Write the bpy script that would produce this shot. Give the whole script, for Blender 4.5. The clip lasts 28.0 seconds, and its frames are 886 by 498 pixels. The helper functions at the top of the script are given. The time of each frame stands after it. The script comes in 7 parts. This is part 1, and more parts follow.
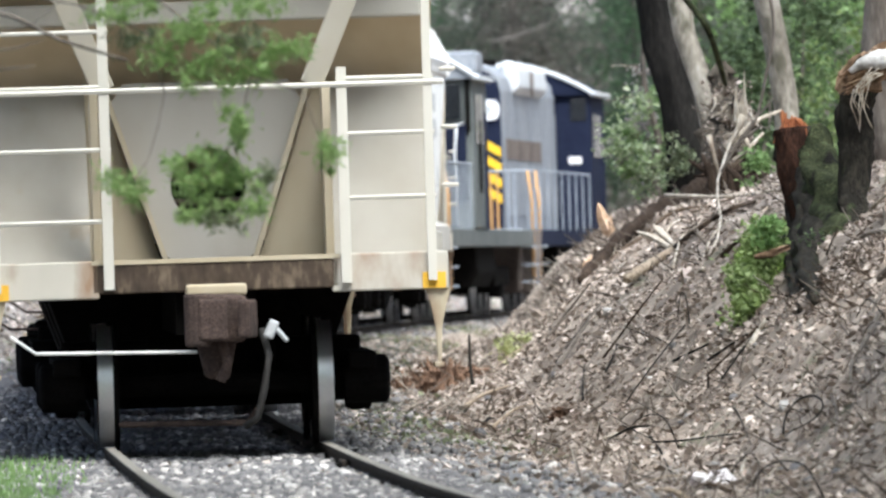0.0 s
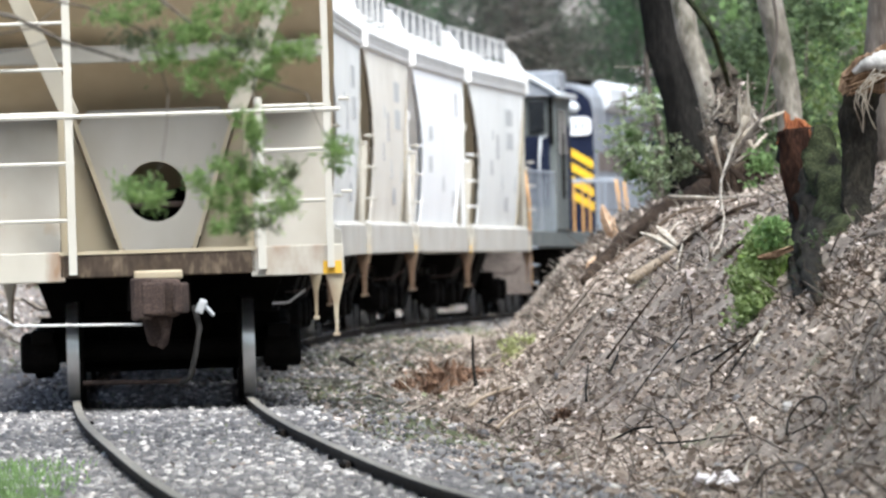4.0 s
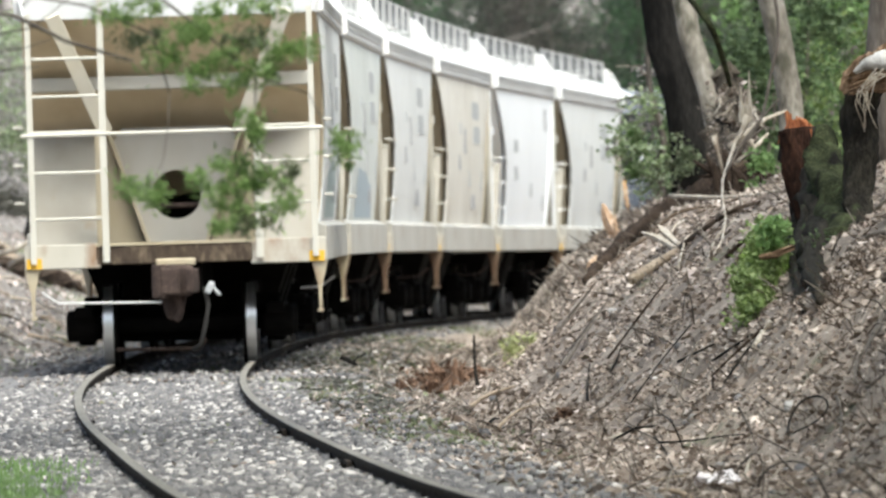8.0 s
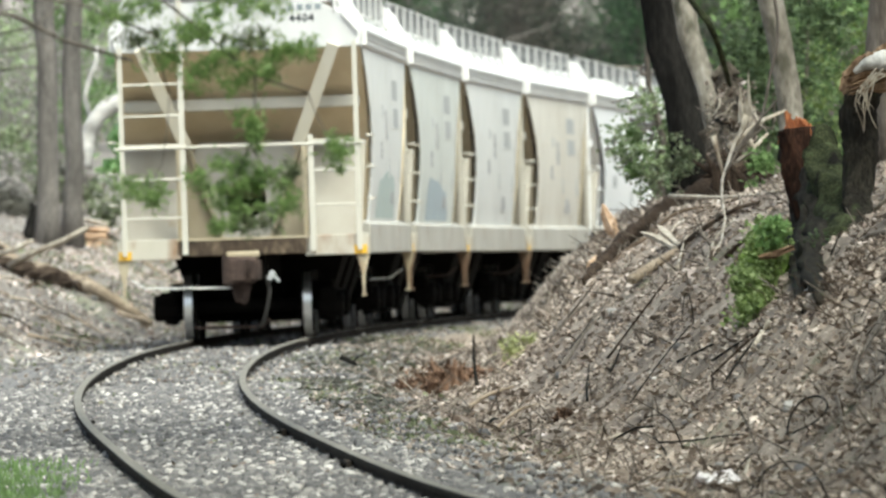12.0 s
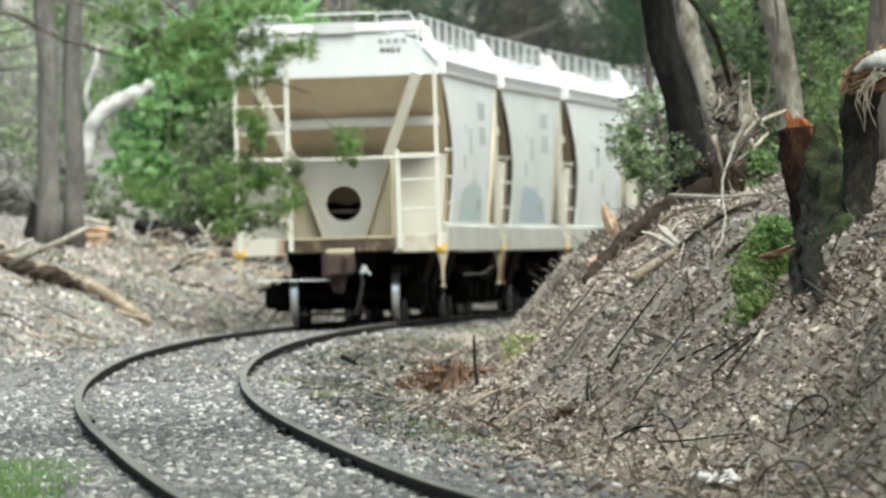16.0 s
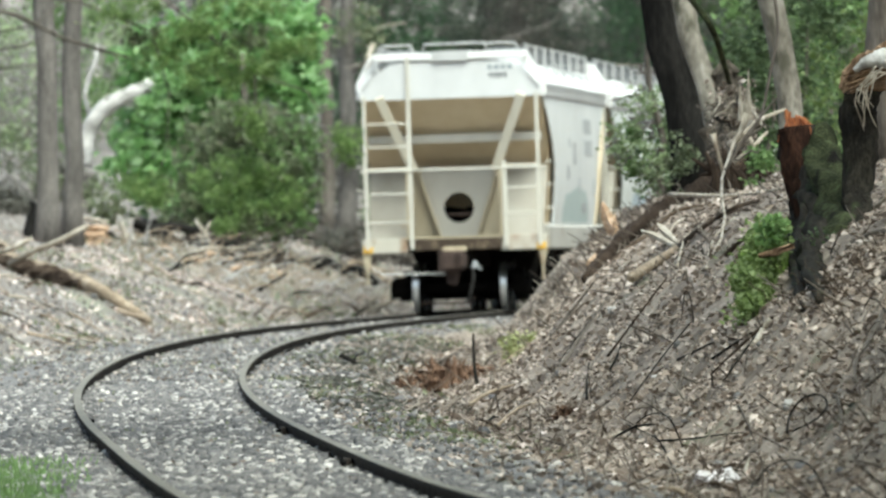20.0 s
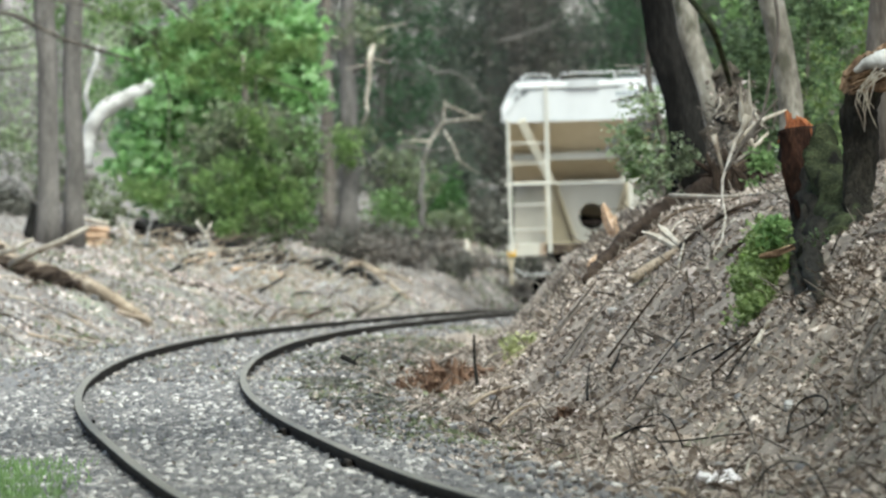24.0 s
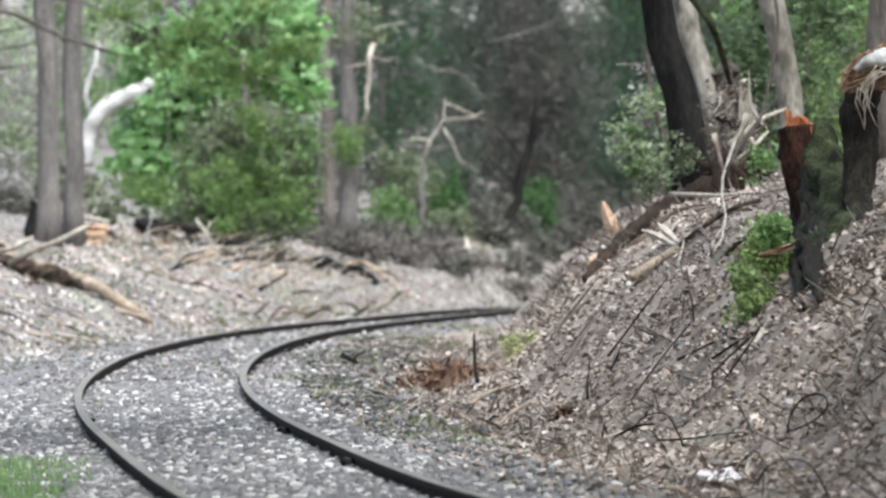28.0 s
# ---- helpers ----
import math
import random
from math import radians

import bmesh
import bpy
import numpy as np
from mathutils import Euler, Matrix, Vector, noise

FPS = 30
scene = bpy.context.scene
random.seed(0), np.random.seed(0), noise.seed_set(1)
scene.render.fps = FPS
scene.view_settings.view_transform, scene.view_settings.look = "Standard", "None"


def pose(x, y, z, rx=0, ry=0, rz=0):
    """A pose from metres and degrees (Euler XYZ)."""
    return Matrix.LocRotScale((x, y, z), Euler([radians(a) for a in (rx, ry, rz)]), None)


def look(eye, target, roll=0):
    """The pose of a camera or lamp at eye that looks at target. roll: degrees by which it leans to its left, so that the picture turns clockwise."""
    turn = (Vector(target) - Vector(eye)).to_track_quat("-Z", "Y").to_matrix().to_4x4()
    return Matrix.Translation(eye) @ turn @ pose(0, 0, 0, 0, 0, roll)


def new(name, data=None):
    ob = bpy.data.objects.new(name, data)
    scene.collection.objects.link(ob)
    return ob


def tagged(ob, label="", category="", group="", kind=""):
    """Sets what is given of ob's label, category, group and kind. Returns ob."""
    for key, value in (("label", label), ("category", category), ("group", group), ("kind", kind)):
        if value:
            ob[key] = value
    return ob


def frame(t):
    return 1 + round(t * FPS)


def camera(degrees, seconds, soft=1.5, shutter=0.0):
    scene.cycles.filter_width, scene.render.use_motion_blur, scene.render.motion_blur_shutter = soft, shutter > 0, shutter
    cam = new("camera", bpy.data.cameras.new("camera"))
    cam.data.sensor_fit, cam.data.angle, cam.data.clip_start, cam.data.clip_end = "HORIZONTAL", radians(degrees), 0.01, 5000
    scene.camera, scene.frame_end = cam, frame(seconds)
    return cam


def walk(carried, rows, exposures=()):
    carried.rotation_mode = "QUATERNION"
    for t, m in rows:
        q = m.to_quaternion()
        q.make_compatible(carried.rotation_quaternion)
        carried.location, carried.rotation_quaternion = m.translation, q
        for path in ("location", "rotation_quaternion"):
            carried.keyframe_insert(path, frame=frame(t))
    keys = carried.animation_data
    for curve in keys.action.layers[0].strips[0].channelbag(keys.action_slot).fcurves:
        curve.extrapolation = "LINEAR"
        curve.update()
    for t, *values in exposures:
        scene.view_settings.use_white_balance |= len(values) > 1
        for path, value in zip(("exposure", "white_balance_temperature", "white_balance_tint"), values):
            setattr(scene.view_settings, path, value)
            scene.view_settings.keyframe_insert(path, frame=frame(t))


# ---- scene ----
# Metres, z up, y ahead of the camera. A curved single track runs away through a shallow cutting.
cam = camera(4.082, 28.0, soft=2.5)
cam.data.dof.use_dof, cam.data.dof.focus_distance, cam.data.dof.aperture_fstop = True, 96.0, 8.0

# small sway of the hand-held long lens: seconds, yaw and pitch in 1/1000 degree
SWAY = [(0, -19, 0), (0.5, -12, 3), (1, -12, 1), (1.5, -7, 3), (2, -3, 7), (3, -4, 0), (3.5, -4, 3), (5.5, 0, 8),
        (6, 0, 3), (7, 0, 0), (8, 3, 3), (8.5, 0, 0), (9, 0, 0), (9.5, 0, 8), (10, -5, 8), (10.5, 8, 8), (11, 13, -5),
        (11.5, -8, 0), (12, 1, 3), (12.5, 8, 8), (14.5, 0, 0), (15, 1, -4), (16, 3, 0), (16.5, 3, 5), (17, 5, 9),
        (17.5, 3, 3), (18, 3, 0), (18.5, -5, 8), (19, 10, 3), (19.5, 7, 1), (20, 0, -5), (20.5, 0, 0), (21, 7, 3),
        (21.5, 3, 3), (23.5, 3, 0), (24, 3, 0), (25, 3, 3), (26, 3, 0), (27, 3, 0), (27.5, 3, 0), (28, 3, -7)]
EYE = (0.0, 0.0, 1.6)
walk(cam, [(t, pose(*EYE, 89.945 + 0.001 * b, 1.3, 0.001 * a)) for t, a, b in SWAY],
     [(0, 1.36, 5980, 5), (1.5, 1.58, 5980, 5), (3, 1.40, 5980, 6), (6, 1.16, 6130, 5), (9, 1.03, 6360, 1), (11, 0.97, 6430, -2), (14, 0.97, 6330, -5), (20, 0.92, 6180, -6), (24, 0.94, 6080, -4), (28, 1.08, 5900, 5)])

# ---- light: bright overcast sky ----
world = bpy.data.worlds.new("overcast")
scene.world = world
world.use_nodes = True
wn = world.node_tree.nodes
sky = wn.new("ShaderNodeTexSky")
sky.sky_type, sky.sun_disc = "NISHITA", False
sky.sun_elevation, sky.sun_rotation = radians(60), radians(157)
sky.air_density, sky.dust_density, sky.ozone_density = 1.0, 5.0, 1.0
wn["Background"].inputs["Strength"].default_value = 0.105
world.node_tree.links.new(sky.outputs[0], wn["Background"].inputs["Color"])
sun = new("sun", bpy.data.lights.new("sun", "SUN"))
sun.data.energy, sun.data.angle, sun.data.color = 2.9, radians(46), (1.0, 0.985, 0.96)
sun.matrix_world = look((22, -52, 100), (0, 0, 0))


# ---- materials ----
def mat(name, cols, scale=3.0, fine=40.0, rough=0.8, metal=0.0, bump=0.3, spots=None, island=0.0, rand=0.0, streak=1.0, spec=0.3):
    """Procedural surface: two or three colours mixed by noise at two scales, optional worn spots, per-piece variation, relief."""
    m = bpy.data.materials.new(name)
    m.use_nodes = True
    nt = m.node_tree
    n, l = nt.nodes, nt.links
    bs = n["Principled BSDF"]
    tc = n.new("ShaderNodeTexCoord")
    mp = n.new("ShaderNodeMapping")
    mp.inputs["Scale"].default_value = (1, 1, streak)
    l.new(tc.outputs["Object"], mp.inputs[0])
    big, small = n.new("ShaderNodeTexNoise"), n.new("ShaderNodeTexNoise")
    big.inputs["Scale"].default_value, small.inputs["Scale"].default_value = scale, fine
    big.inputs["Detail"].default_value, small.inputs["Detail"].default_value = 6, 4
    for t in (big, small):
        l.new(mp.outputs[0], t.inputs["Vector"])
    mixv = n.new("ShaderNodeMix")
    mixv.inputs[0].default_value = 0.45
    l.new(big.outputs[0], mixv.inputs[2])
    l.new(small.outputs[0], mixv.inputs[3])
    value = mixv.outputs[0]
    if island or rand:
        src = n.new("ShaderNodeNewGeometry").outputs["Random Per Island"] if island else n.new("ShaderNodeObjectInfo").outputs["Random"]
        mx = n.new("ShaderNodeMix")
        mx.inputs[0].default_value = island or rand
        l.new(value, mx.inputs[2])
        l.new(src, mx.inputs[3])
        value = mx.outputs[0]
    ramp = n.new("ShaderNodeValToRGB")
    e = ramp.color_ramp.elements
    lo, hi = (0.08, 0.92) if (island or rand) else (0.34, 0.66)
    while len(e) < len(cols):
        e.new(0.5)
    for i, c in enumerate(cols):
        e[i].position = lo + (hi - lo) * i / max(1, len(cols) - 1)
        e[i].color = (*c, 1)
    l.new(value, ramp.inputs[0])
    colour = ramp.outputs[0]
    if spots:
        sc, amount, at, sstreak = spots
        mp2 = n.new("ShaderNodeMapping")
        mp2.inputs["Scale"].default_value = (1, 1, sstreak)
        l.new(tc.outputs["Object"], mp2.inputs[0])
        sp = n.new("ShaderNodeTexNoise")
        sp.inputs["Scale"].default_value, sp.inputs["Detail"].default_value = sc, 8
        l.new(mp2.outputs[0], sp.inputs["Vector"])
        r2 = n.new("ShaderNodeValToRGB")
        r2.color_ramp.elements[0].position, r2.color_ramp.elements[1].position = at, at + 0.12
        l.new(sp.outputs[0], r2.inputs[0])
        mc = n.new("ShaderNodeMix")
        mc.data_type = "RGBA"
        l.new(r2.outputs[0], mc.inputs[0])
        l.new(colour, mc.inputs[6])
        mc.inputs[7].default_value = (*amount, 1)
        colour = mc.outputs[2]
    l.new(colour, bs.inputs["Base Color"])
    bs.inputs["Roughness"].default_value, bs.inputs["Metallic"].default_value = rough, metal
    bs.inputs["Specular IOR Level"].default_value = spec
    if bump:
        b = n.new("ShaderNodeBump")
        b.inputs["Strength"].default_value, b.inputs["Distance"].default_value = bump, 0.02
        l.new(small.outputs[0], b.inputs["Height"])
        l.new(b.outputs[0], bs.inputs["Normal"])
    return m


def leaf_mat(name, cols, trans=0.35):
    """Leaf surface: colour varies leaf by leaf, some light passes through."""
    m = mat(name, cols, 1.2, 9, 0.55, 0, 0, island=0.6)
    nt = m.node_tree
    bs, out = nt.nodes["Principled BSDF"], nt.nodes["Material Output"]
    tr, mx = nt.nodes.new("ShaderNodeBsdfTranslucent"), nt.nodes.new("ShaderNodeMixShader")
    mx.inputs[0].default_value = trans
    nt.links.new(bs.inputs["Base Color"].links[0].from_socket, tr.inputs[0])
    nt.links.new(bs.outputs[0], mx.inputs[1])
    nt.links.new(tr.outputs[0], mx.inputs[2])
    nt.links.new(mx.outputs[0], out.inputs[0])
    return m


M_SOIL = mat("soil_and_duff", [(0.085, 0.074, 0.066), (0.185, 0.165, 0.15), (0.35, 0.32, 0.298)], 1.6, 9, 0.95, 0, 0.9, spots=(0.5, (0.20, 0.205, 0.15), 0.57, 1))
M_BANK_SOIL = mat("brown_bank_soil", [(0.094, 0.075, 0.060), (0.220, 0.179, 0.146), (0.414, 0.352, 0.293)], 1.6, 9, 0.95, 0, 0.9, spots=(0.9, (0.10, 0.105, 0.06), 0.60, 1))
M_BALLAST_BED = mat("ballast_fines", [(0.106, 0.101, 0.101), (0.168, 0.16, 0.159), (0.246, 0.235, 0.23)], 1.1, 40, 0.95, 0, 0.9, spots=(0.8, (0.168, 0.174, 0.129), 0.56, 1))
M_STONE = mat("ballast_stone", [(0.074, 0.070, 0.070), (0.104, 0.099, 0.099), (0.129, 0.122, 0.124), (0.149, 0.141, 0.141), (0.174, 0.166, 0.164), (0.198, 0.188, 0.181), (0.307, 0.290, 0.273), (0.574, 0.540, 0.505), (0.772, 0.733, 0.683)], 0.9, 60, 0.9, 0, 0.4, island=0.62)
M_LITTER = mat("dead_leaves", [(0.139, 0.110, 0.090), (0.214, 0.171, 0.141), (0.294, 0.242, 0.203), (0.428, 0.364, 0.316), (0.749, 0.663, 0.594)], 0.7, 50, 0.85, 0, 0.3, island=0.62)
M_RAIL = mat("rail_steel", [(0.022, 0.018, 0.015), (0.05, 0.041, 0.034)], 3, 60, 0.9, 0, 0.3, spec=0.1)
M_RAIL_TOP = mat("worn_rail_head", [(0.15, 0.137, 0.116), (0.235, 0.215, 0.184)], 2, 60, 0.65, 0, 0.1, spec=0.2)
# Grimy steel, taken near black so hole and underframe hold shade in colour
M_BLACK = mat("grimy_steel_and_shade_black", [(0.0035, 0.0033, 0.003), (0.009, 0.008, 0.007)], 5, 50, 0.9, 0, 0.4, spec=0.03)
M_TREAD = mat("polished_wheel_tread", [(0.66, 0.66, 0.66), (0.80, 0.80, 0.80)], 8, 80, 0.30, 0.9, 0.05)
M_RUST = mat("rusty_casting", [(0.022, 0.016, 0.013), (0.05, 0.034, 0.028), (0.10, 0.068, 0.056)], 7, 60, 0.9, 0, 0.6)
M_SILL = mat("grimy_end_sill", [(0.012, 0.009, 0.007), (0.062, 0.044, 0.03), (0.22, 0.172, 0.118)], 1.1, 14, 0.85, 0, 0.3, streak=0.4)
M_YELLOW = mat("faded_yellow_reflector", [(0.60, 0.33, 0.03), (0.75, 0.45, 0.05)], 8, 60, 0.6, 0, 0.1)
M_WHITE = mat("white_paint_chipped", [(0.55, 0.54, 0.52), (0.72, 0.71, 0.69)], 5, 60, 0.6, 0, 0.2)
M_HOSE = mat("black_rubber", [(0.012, 0.011, 0.010), (0.022, 0.020, 0.018)], 8, 60, 0.7, 0, 0.1)
M_INK = mat("dark_stencil_ink", [(0.03, 0.035, 0.04), (0.06, 0.065, 0.07)], 8, 40, 0.8, 0, 0.0)
M_BARS = mat("stencil_paint", [(0.20, 0.23, 0.25), (0.28, 0.31, 0.33)], 8, 40, 0.8, 0, 0.0)
M_GREY_PATCH = mat("overpainted_patch", [(0.42, 0.43, 0.43), (0.48, 0.49, 0.49)], 5, 40, 0.75, 0, 0.05)
M_BLUE_PATCH = mat("faded_blue_spray", [(0.34, 0.41, 0.455), (0.46, 0.51, 0.54)], 3, 30, 0.75, 0, 0.05)
M_GREEN_PATCH = mat("faded_green_spray", [(0.40, 0.48, 0.46), (0.52, 0.57, 0.55)], 3, 30, 0.75, 0, 0.05)


# ---- mesh building ----
class Geo:
    """Vertices and faces gathered into one mesh."""

    def __init__(self):
        self.v, self.f, self.n = [], [], 0

    def add(self, verts, faces):
        self.v.append(np.asarray(verts, float).reshape(-1, 3))
        self.f.extend([tuple(i + self.n for i in f) for f in faces])
        self.n += len(self.v[-1])
        return self

    def box(self, c, s, m=None):
        h = np.array(s) / 2
        p = np.array([(x, y, z) for x in (-1, 1) for y in (-1, 1) for z in (-1, 1)]) * h
        p = p @ np.array(m.to_3x3()).T + np.array(c) if m is not None else p + np.array(c)
        return self.add(p, [(0, 1, 3, 2), (4, 6, 7, 5), (0, 4, 5, 1), (2, 3, 7, 6), (0, 2, 6, 4), (1, 5, 7, 3)])

    def beam(self, a, b, w, h, up=(0, 0, 1)):
        """A square bar from a to b, w wide and h high."""
        a, b = Vector(a), Vector(b)
        d = (b - a).normalized()
        s = d.cross(Vector(up)).normalized() * (w / 2)
        t = s.cross(d).normalized() * (h / 2)
        p = [e + i * s + j * t for e in (a, b) for i, j in ((-1, -1), (1, -1), (1, 1), (-1, 1))]
        return self.add(p, [(3, 2, 1, 0), (4, 5, 6, 7), (0, 1, 5, 4), (1, 2, 6, 5), (2, 3, 7, 6), (3, 0, 4, 7)])

    def tube(self, path, radii, sides=8, rough=0.0, cap=True):
        """A round bar or limb along a path, with a radius at each point."""
        path = [Vector(p) for p in path]
        if not hasattr(radii, "__len__"):
            radii = [radii] * len(path)
        rings = []
        ref = Vector((0.31, 0.17, 0.93))
        for i, p in enumerate(path):
            d = (path[min(i + 1, len(path) - 1)] - path[max(i - 1, 0)]).normalized()
            if abs(d.dot(ref)) > 0.95:
                ref = Vector((0.93, 0.31, 0.17))
            s = d.cross(ref).normalized()
            t = s.cross(d)
            for k in range(sides):
                a = 2 * math.pi * k / sides
                r = radii[i] * (1 + rough * noise.noise(Vector((math.cos(a) * 1.7 + p.x * 3, math.sin(a) * 1.7 + p.y * 3, p.z * 2.5))))
                rings.append(p + (s * math.cos(a) + t * math.sin(a)) * r)
        fs = []
        for i in range(len(path) - 1):
            for k in range(sides):
                a, b = i * sides + k, i * sides + (k + 1) % sides
                fs.append((a, b, b + sides, a + sides))
        if cap:
            fs.append(tuple(range(sides - 1, -1, -1)))
            fs.append(tuple(range((len(path) - 1) * sides, len(path) * sides)))
        return self.add(rings, fs)

    def prism(self, prof, y0, y1):
        """A closed profile in x, z drawn out along y."""
        k = len(prof)
        p = [(x, y0, z) for x, z in prof] + [(x, y1, z) for x, z in prof]
        fs = [(i, (i + 1) % k, (i + 1) % k + k, i + k) for i in range(k)]
        return self.add(p, fs + [tuple(range(k - 1, -1, -1)), tuple(range(k, 2 * k))])

    def lathe(self, prof, c, axis, sides=24):
        """Profile of (along, radius) turned round an axis 'x', 'y' or 'z' through c."""
        p, k = [], len(prof)
        for j in range(sides):
            a = 2 * math.pi * j / sides
            for t, r in prof:
                q = (t, r * math.cos(a), r * math.sin(a))
                q = q if axis == "x" else (q[1], q[0], q[2]) if axis == "y" else (q[1], q[2], q[0])
                p.append((q[0] + c[0], q[1] + c[1], q[2] + c[2]))
        fs = [(j * k + i, j * k + i + 1, ((j + 1) % sides) * k + i + 1, ((j + 1) % sides) * k + i) for j in range(sides) for i in range(k - 1)]
        return self.add(p, fs)

    def mesh(self, name, material, smooth=False):
        me = bpy.data.meshes.new(name)
        me.from_pydata(np.concatenate(self.v).tolist(), [], self.f)
        bm = bmesh.new()
        bm.from_mesh(me)
        bmesh.ops.recalc_face_normals(bm, faces=bm.faces)
        bm.to_mesh(me)
        bm.free()
        me.materials.append(material)
        if smooth:
            me.shade_smooth()
        return me


def part(name, geo, material, parent=None, label="", smooth=False, bevel=0.0, at=None):
    """One mesh object, under a thing or a part."""
    me = geo if isinstance(geo, bpy.types.Mesh) else geo.mesh(name, material, smooth)
    ob = new(name, me)
    if at is not None:
        ob.matrix_basis = at
    if parent is not None:
        ob.parent = parent
    if label:
        ob["label"] = label
    if bevel:
        b = ob.modifiers.new("edges", "BEVEL")
        b.width, b.segments, b.limit_method = bevel, 2, "ANGLE"
    return ob


def quads(name, centres, ax, ay, material, parent=None, bend=0.0):
    """Many small four-cornered pieces as one mesh: centres and two half-axes each, n x 3 arrays."""
    n = len(centres)
    nrm = np.cross(ax, ay)
    nrm = nrm / (np.linalg.norm(nrm, axis=1, keepdims=True) + 1e-9) * np.linalg.norm(ax, axis=1, keepdims=True) * bend
    v = np.stack([centres - ax - nrm, centres - ay * 0.6 + nrm * 0.5, centres + ax - nrm, centres + ay * 0.6 + nrm * 0.5], 1).reshape(-1, 3)
    me = bpy.data.meshes.new(name)
    me.vertices.add(4 * n)
    me.vertices.foreach_set("co", v.astype(np.float32).ravel())
    me.loops.add(4 * n)
    me.loops.foreach_set("vertex_index", np.arange(4 * n, dtype=np.int32))
    me.polygons.add(n)
    me.polygons.foreach_set("loop_start", np.arange(0, 4 * n, 4, dtype=np.int32))
    me.update(calc_edges=True)
    me.materials.append(material)
    ob = new(name, me)
    if parent is not None:
        ob.parent = parent
    return ob


# ---- the line and the lie of the land ----
LINE_Y = np.arange(-300.0, 900.0, 0.5)
curv = np.select([LINE_Y < 0, LINE_Y < 45, LINE_Y < 92, LINE_Y < 156, LINE_Y < 420], [0, 0.001, 0, 0.00104, 0.00085], 0.0)
LINE_M = np.cumsum(curv) * 0.5
LINE_M += -0.0445 - np.interp(70, LINE_Y, LINE_M)
LINE_X = np.cumsum(LINE_M) * 0.5
LINE_X += -0.51 - np.interp(61, LINE_Y, LINE_X)
# slight unevenness of the old track, sideways and in height
WEAR_Y = [50, 62, 75, 88, 102, 118, 140, 170]
SOFTEN = np.ones(25) / 25


def worn(values):
    t = np.interp(LINE_Y, WEAR_Y, values)
    return np.convolve(np.pad(t, 12, "edge"), SOFTEN, "valid")


LINE_X += worn([0.152, 0.125, 0.093, 0.061, 0.012, -0.016, -0.013, -0.015])
LINE_M = np.gradient(LINE_X, 0.5)
LINE_Z = worn([-0.081, -0.065, -0.042, -0.004, 0.031, 0.030, 0.031, 0.036])


def line_x(y):
    return np.interp(y, LINE_Y, LINE_X)


def line_m(y):
    return np.interp(y, LINE_Y, LINE_M)


def fall(y):
    """The line dips beyond the hump."""
    return np.interp(y, [218, 228, 236, 243, 250, 258, 266, 285, 320], [0, -0.03, -0.10, -0.155, -0.18, -0.23, -0.26, -0.34, -0.45])


def land_z(y):
    """Height of the line's bed: a slight hump about 150 m out."""
    q = np.clip(y, 55, 235) - 140
    return 1.6 - 1.28683 + 1.75621e-03 * q + -3.94779e-05 * q ** 2 + -3.64773e-07 * q ** 3 + 5.71061e-09 * q ** 4 + np.interp(y, LINE_Y, LINE_Z)


BANK_U = [-400, -120, -40, -20, -12, -8, -5.4, -3.6, -2.5, -1.95, 1.95, 2.6, 3.3, 3.75, 4.1, 4.9, 5.6, 6.5, 8, 14, 40, 120, 400]
BANK_Z = [45, 30, 9.5, 4.4, 2.5, 1.55, 1.0, 0.42, -0.13, -0.115, -0.115, -0.24, -0.03, 0.41, 0.80, 1.38, 1.62, 1.78, 1.95, 3.0, 10, 35, 50]


def rail_z(y):
    return land_z(y) + fall(y)


def lump(x, y, s, seed):
    """Smooth random relief, about -1 to 1."""
    return (np.sin(x * s * 1.3 + seed + 1.7 * np.sin(y * s * 0.31 + seed * 2)) + np.sin(y * s * 0.43 - seed + 1.3 * np.sin(x * s * 0.9 + seed * 3))
            + np.sin((x * 0.8 + y * 0.37) * s * 2.1 + seed * 5)) / 3


def ground_z(x, y):
    u = x - line_x(y)
    bump = np.interp(y, [119, 127, 141, 150], [0, 1, 1, 0])
    v = u - 0.2 * bump * np.clip((4.5 - u) / 0.5, 0, 1) * np.clip((u - 2.2) / 0.5, 0, 1)
    z = land_z(y) + fall(y) * np.clip((3.4 - np.abs(u)) / 1.2, 0, 1) + np.interp(v, BANK_U, BANK_Z)
    w = np.clip((np.abs(u) - 2.2) / 1.5, 0, 1)
    z = z + w * (0.10 * lump(x, y, 1.1, 1.0) + 0.035 * lump(x, y, 2.1, 6.0) + 0.05 * lump(x, y, 3.7, 2.0) + 0.035 * lump(x, y, 7, 5.0) + 0.03 * lump(x, y, 11, 4.0))
    # a side valley opens beyond the outer bank
    v = np.clip((-8.2 - x) / 4.5, 0, 1) * np.clip((y - 225) / 50, 0, 1)
    z = z - v * v * (3 - 2 * v) * np.clip(z - 1.0, 0, 60) * 0.8
    return z


def gz(x, y):
    return float(ground_z(np.array([x]), np.array([y]))[0])


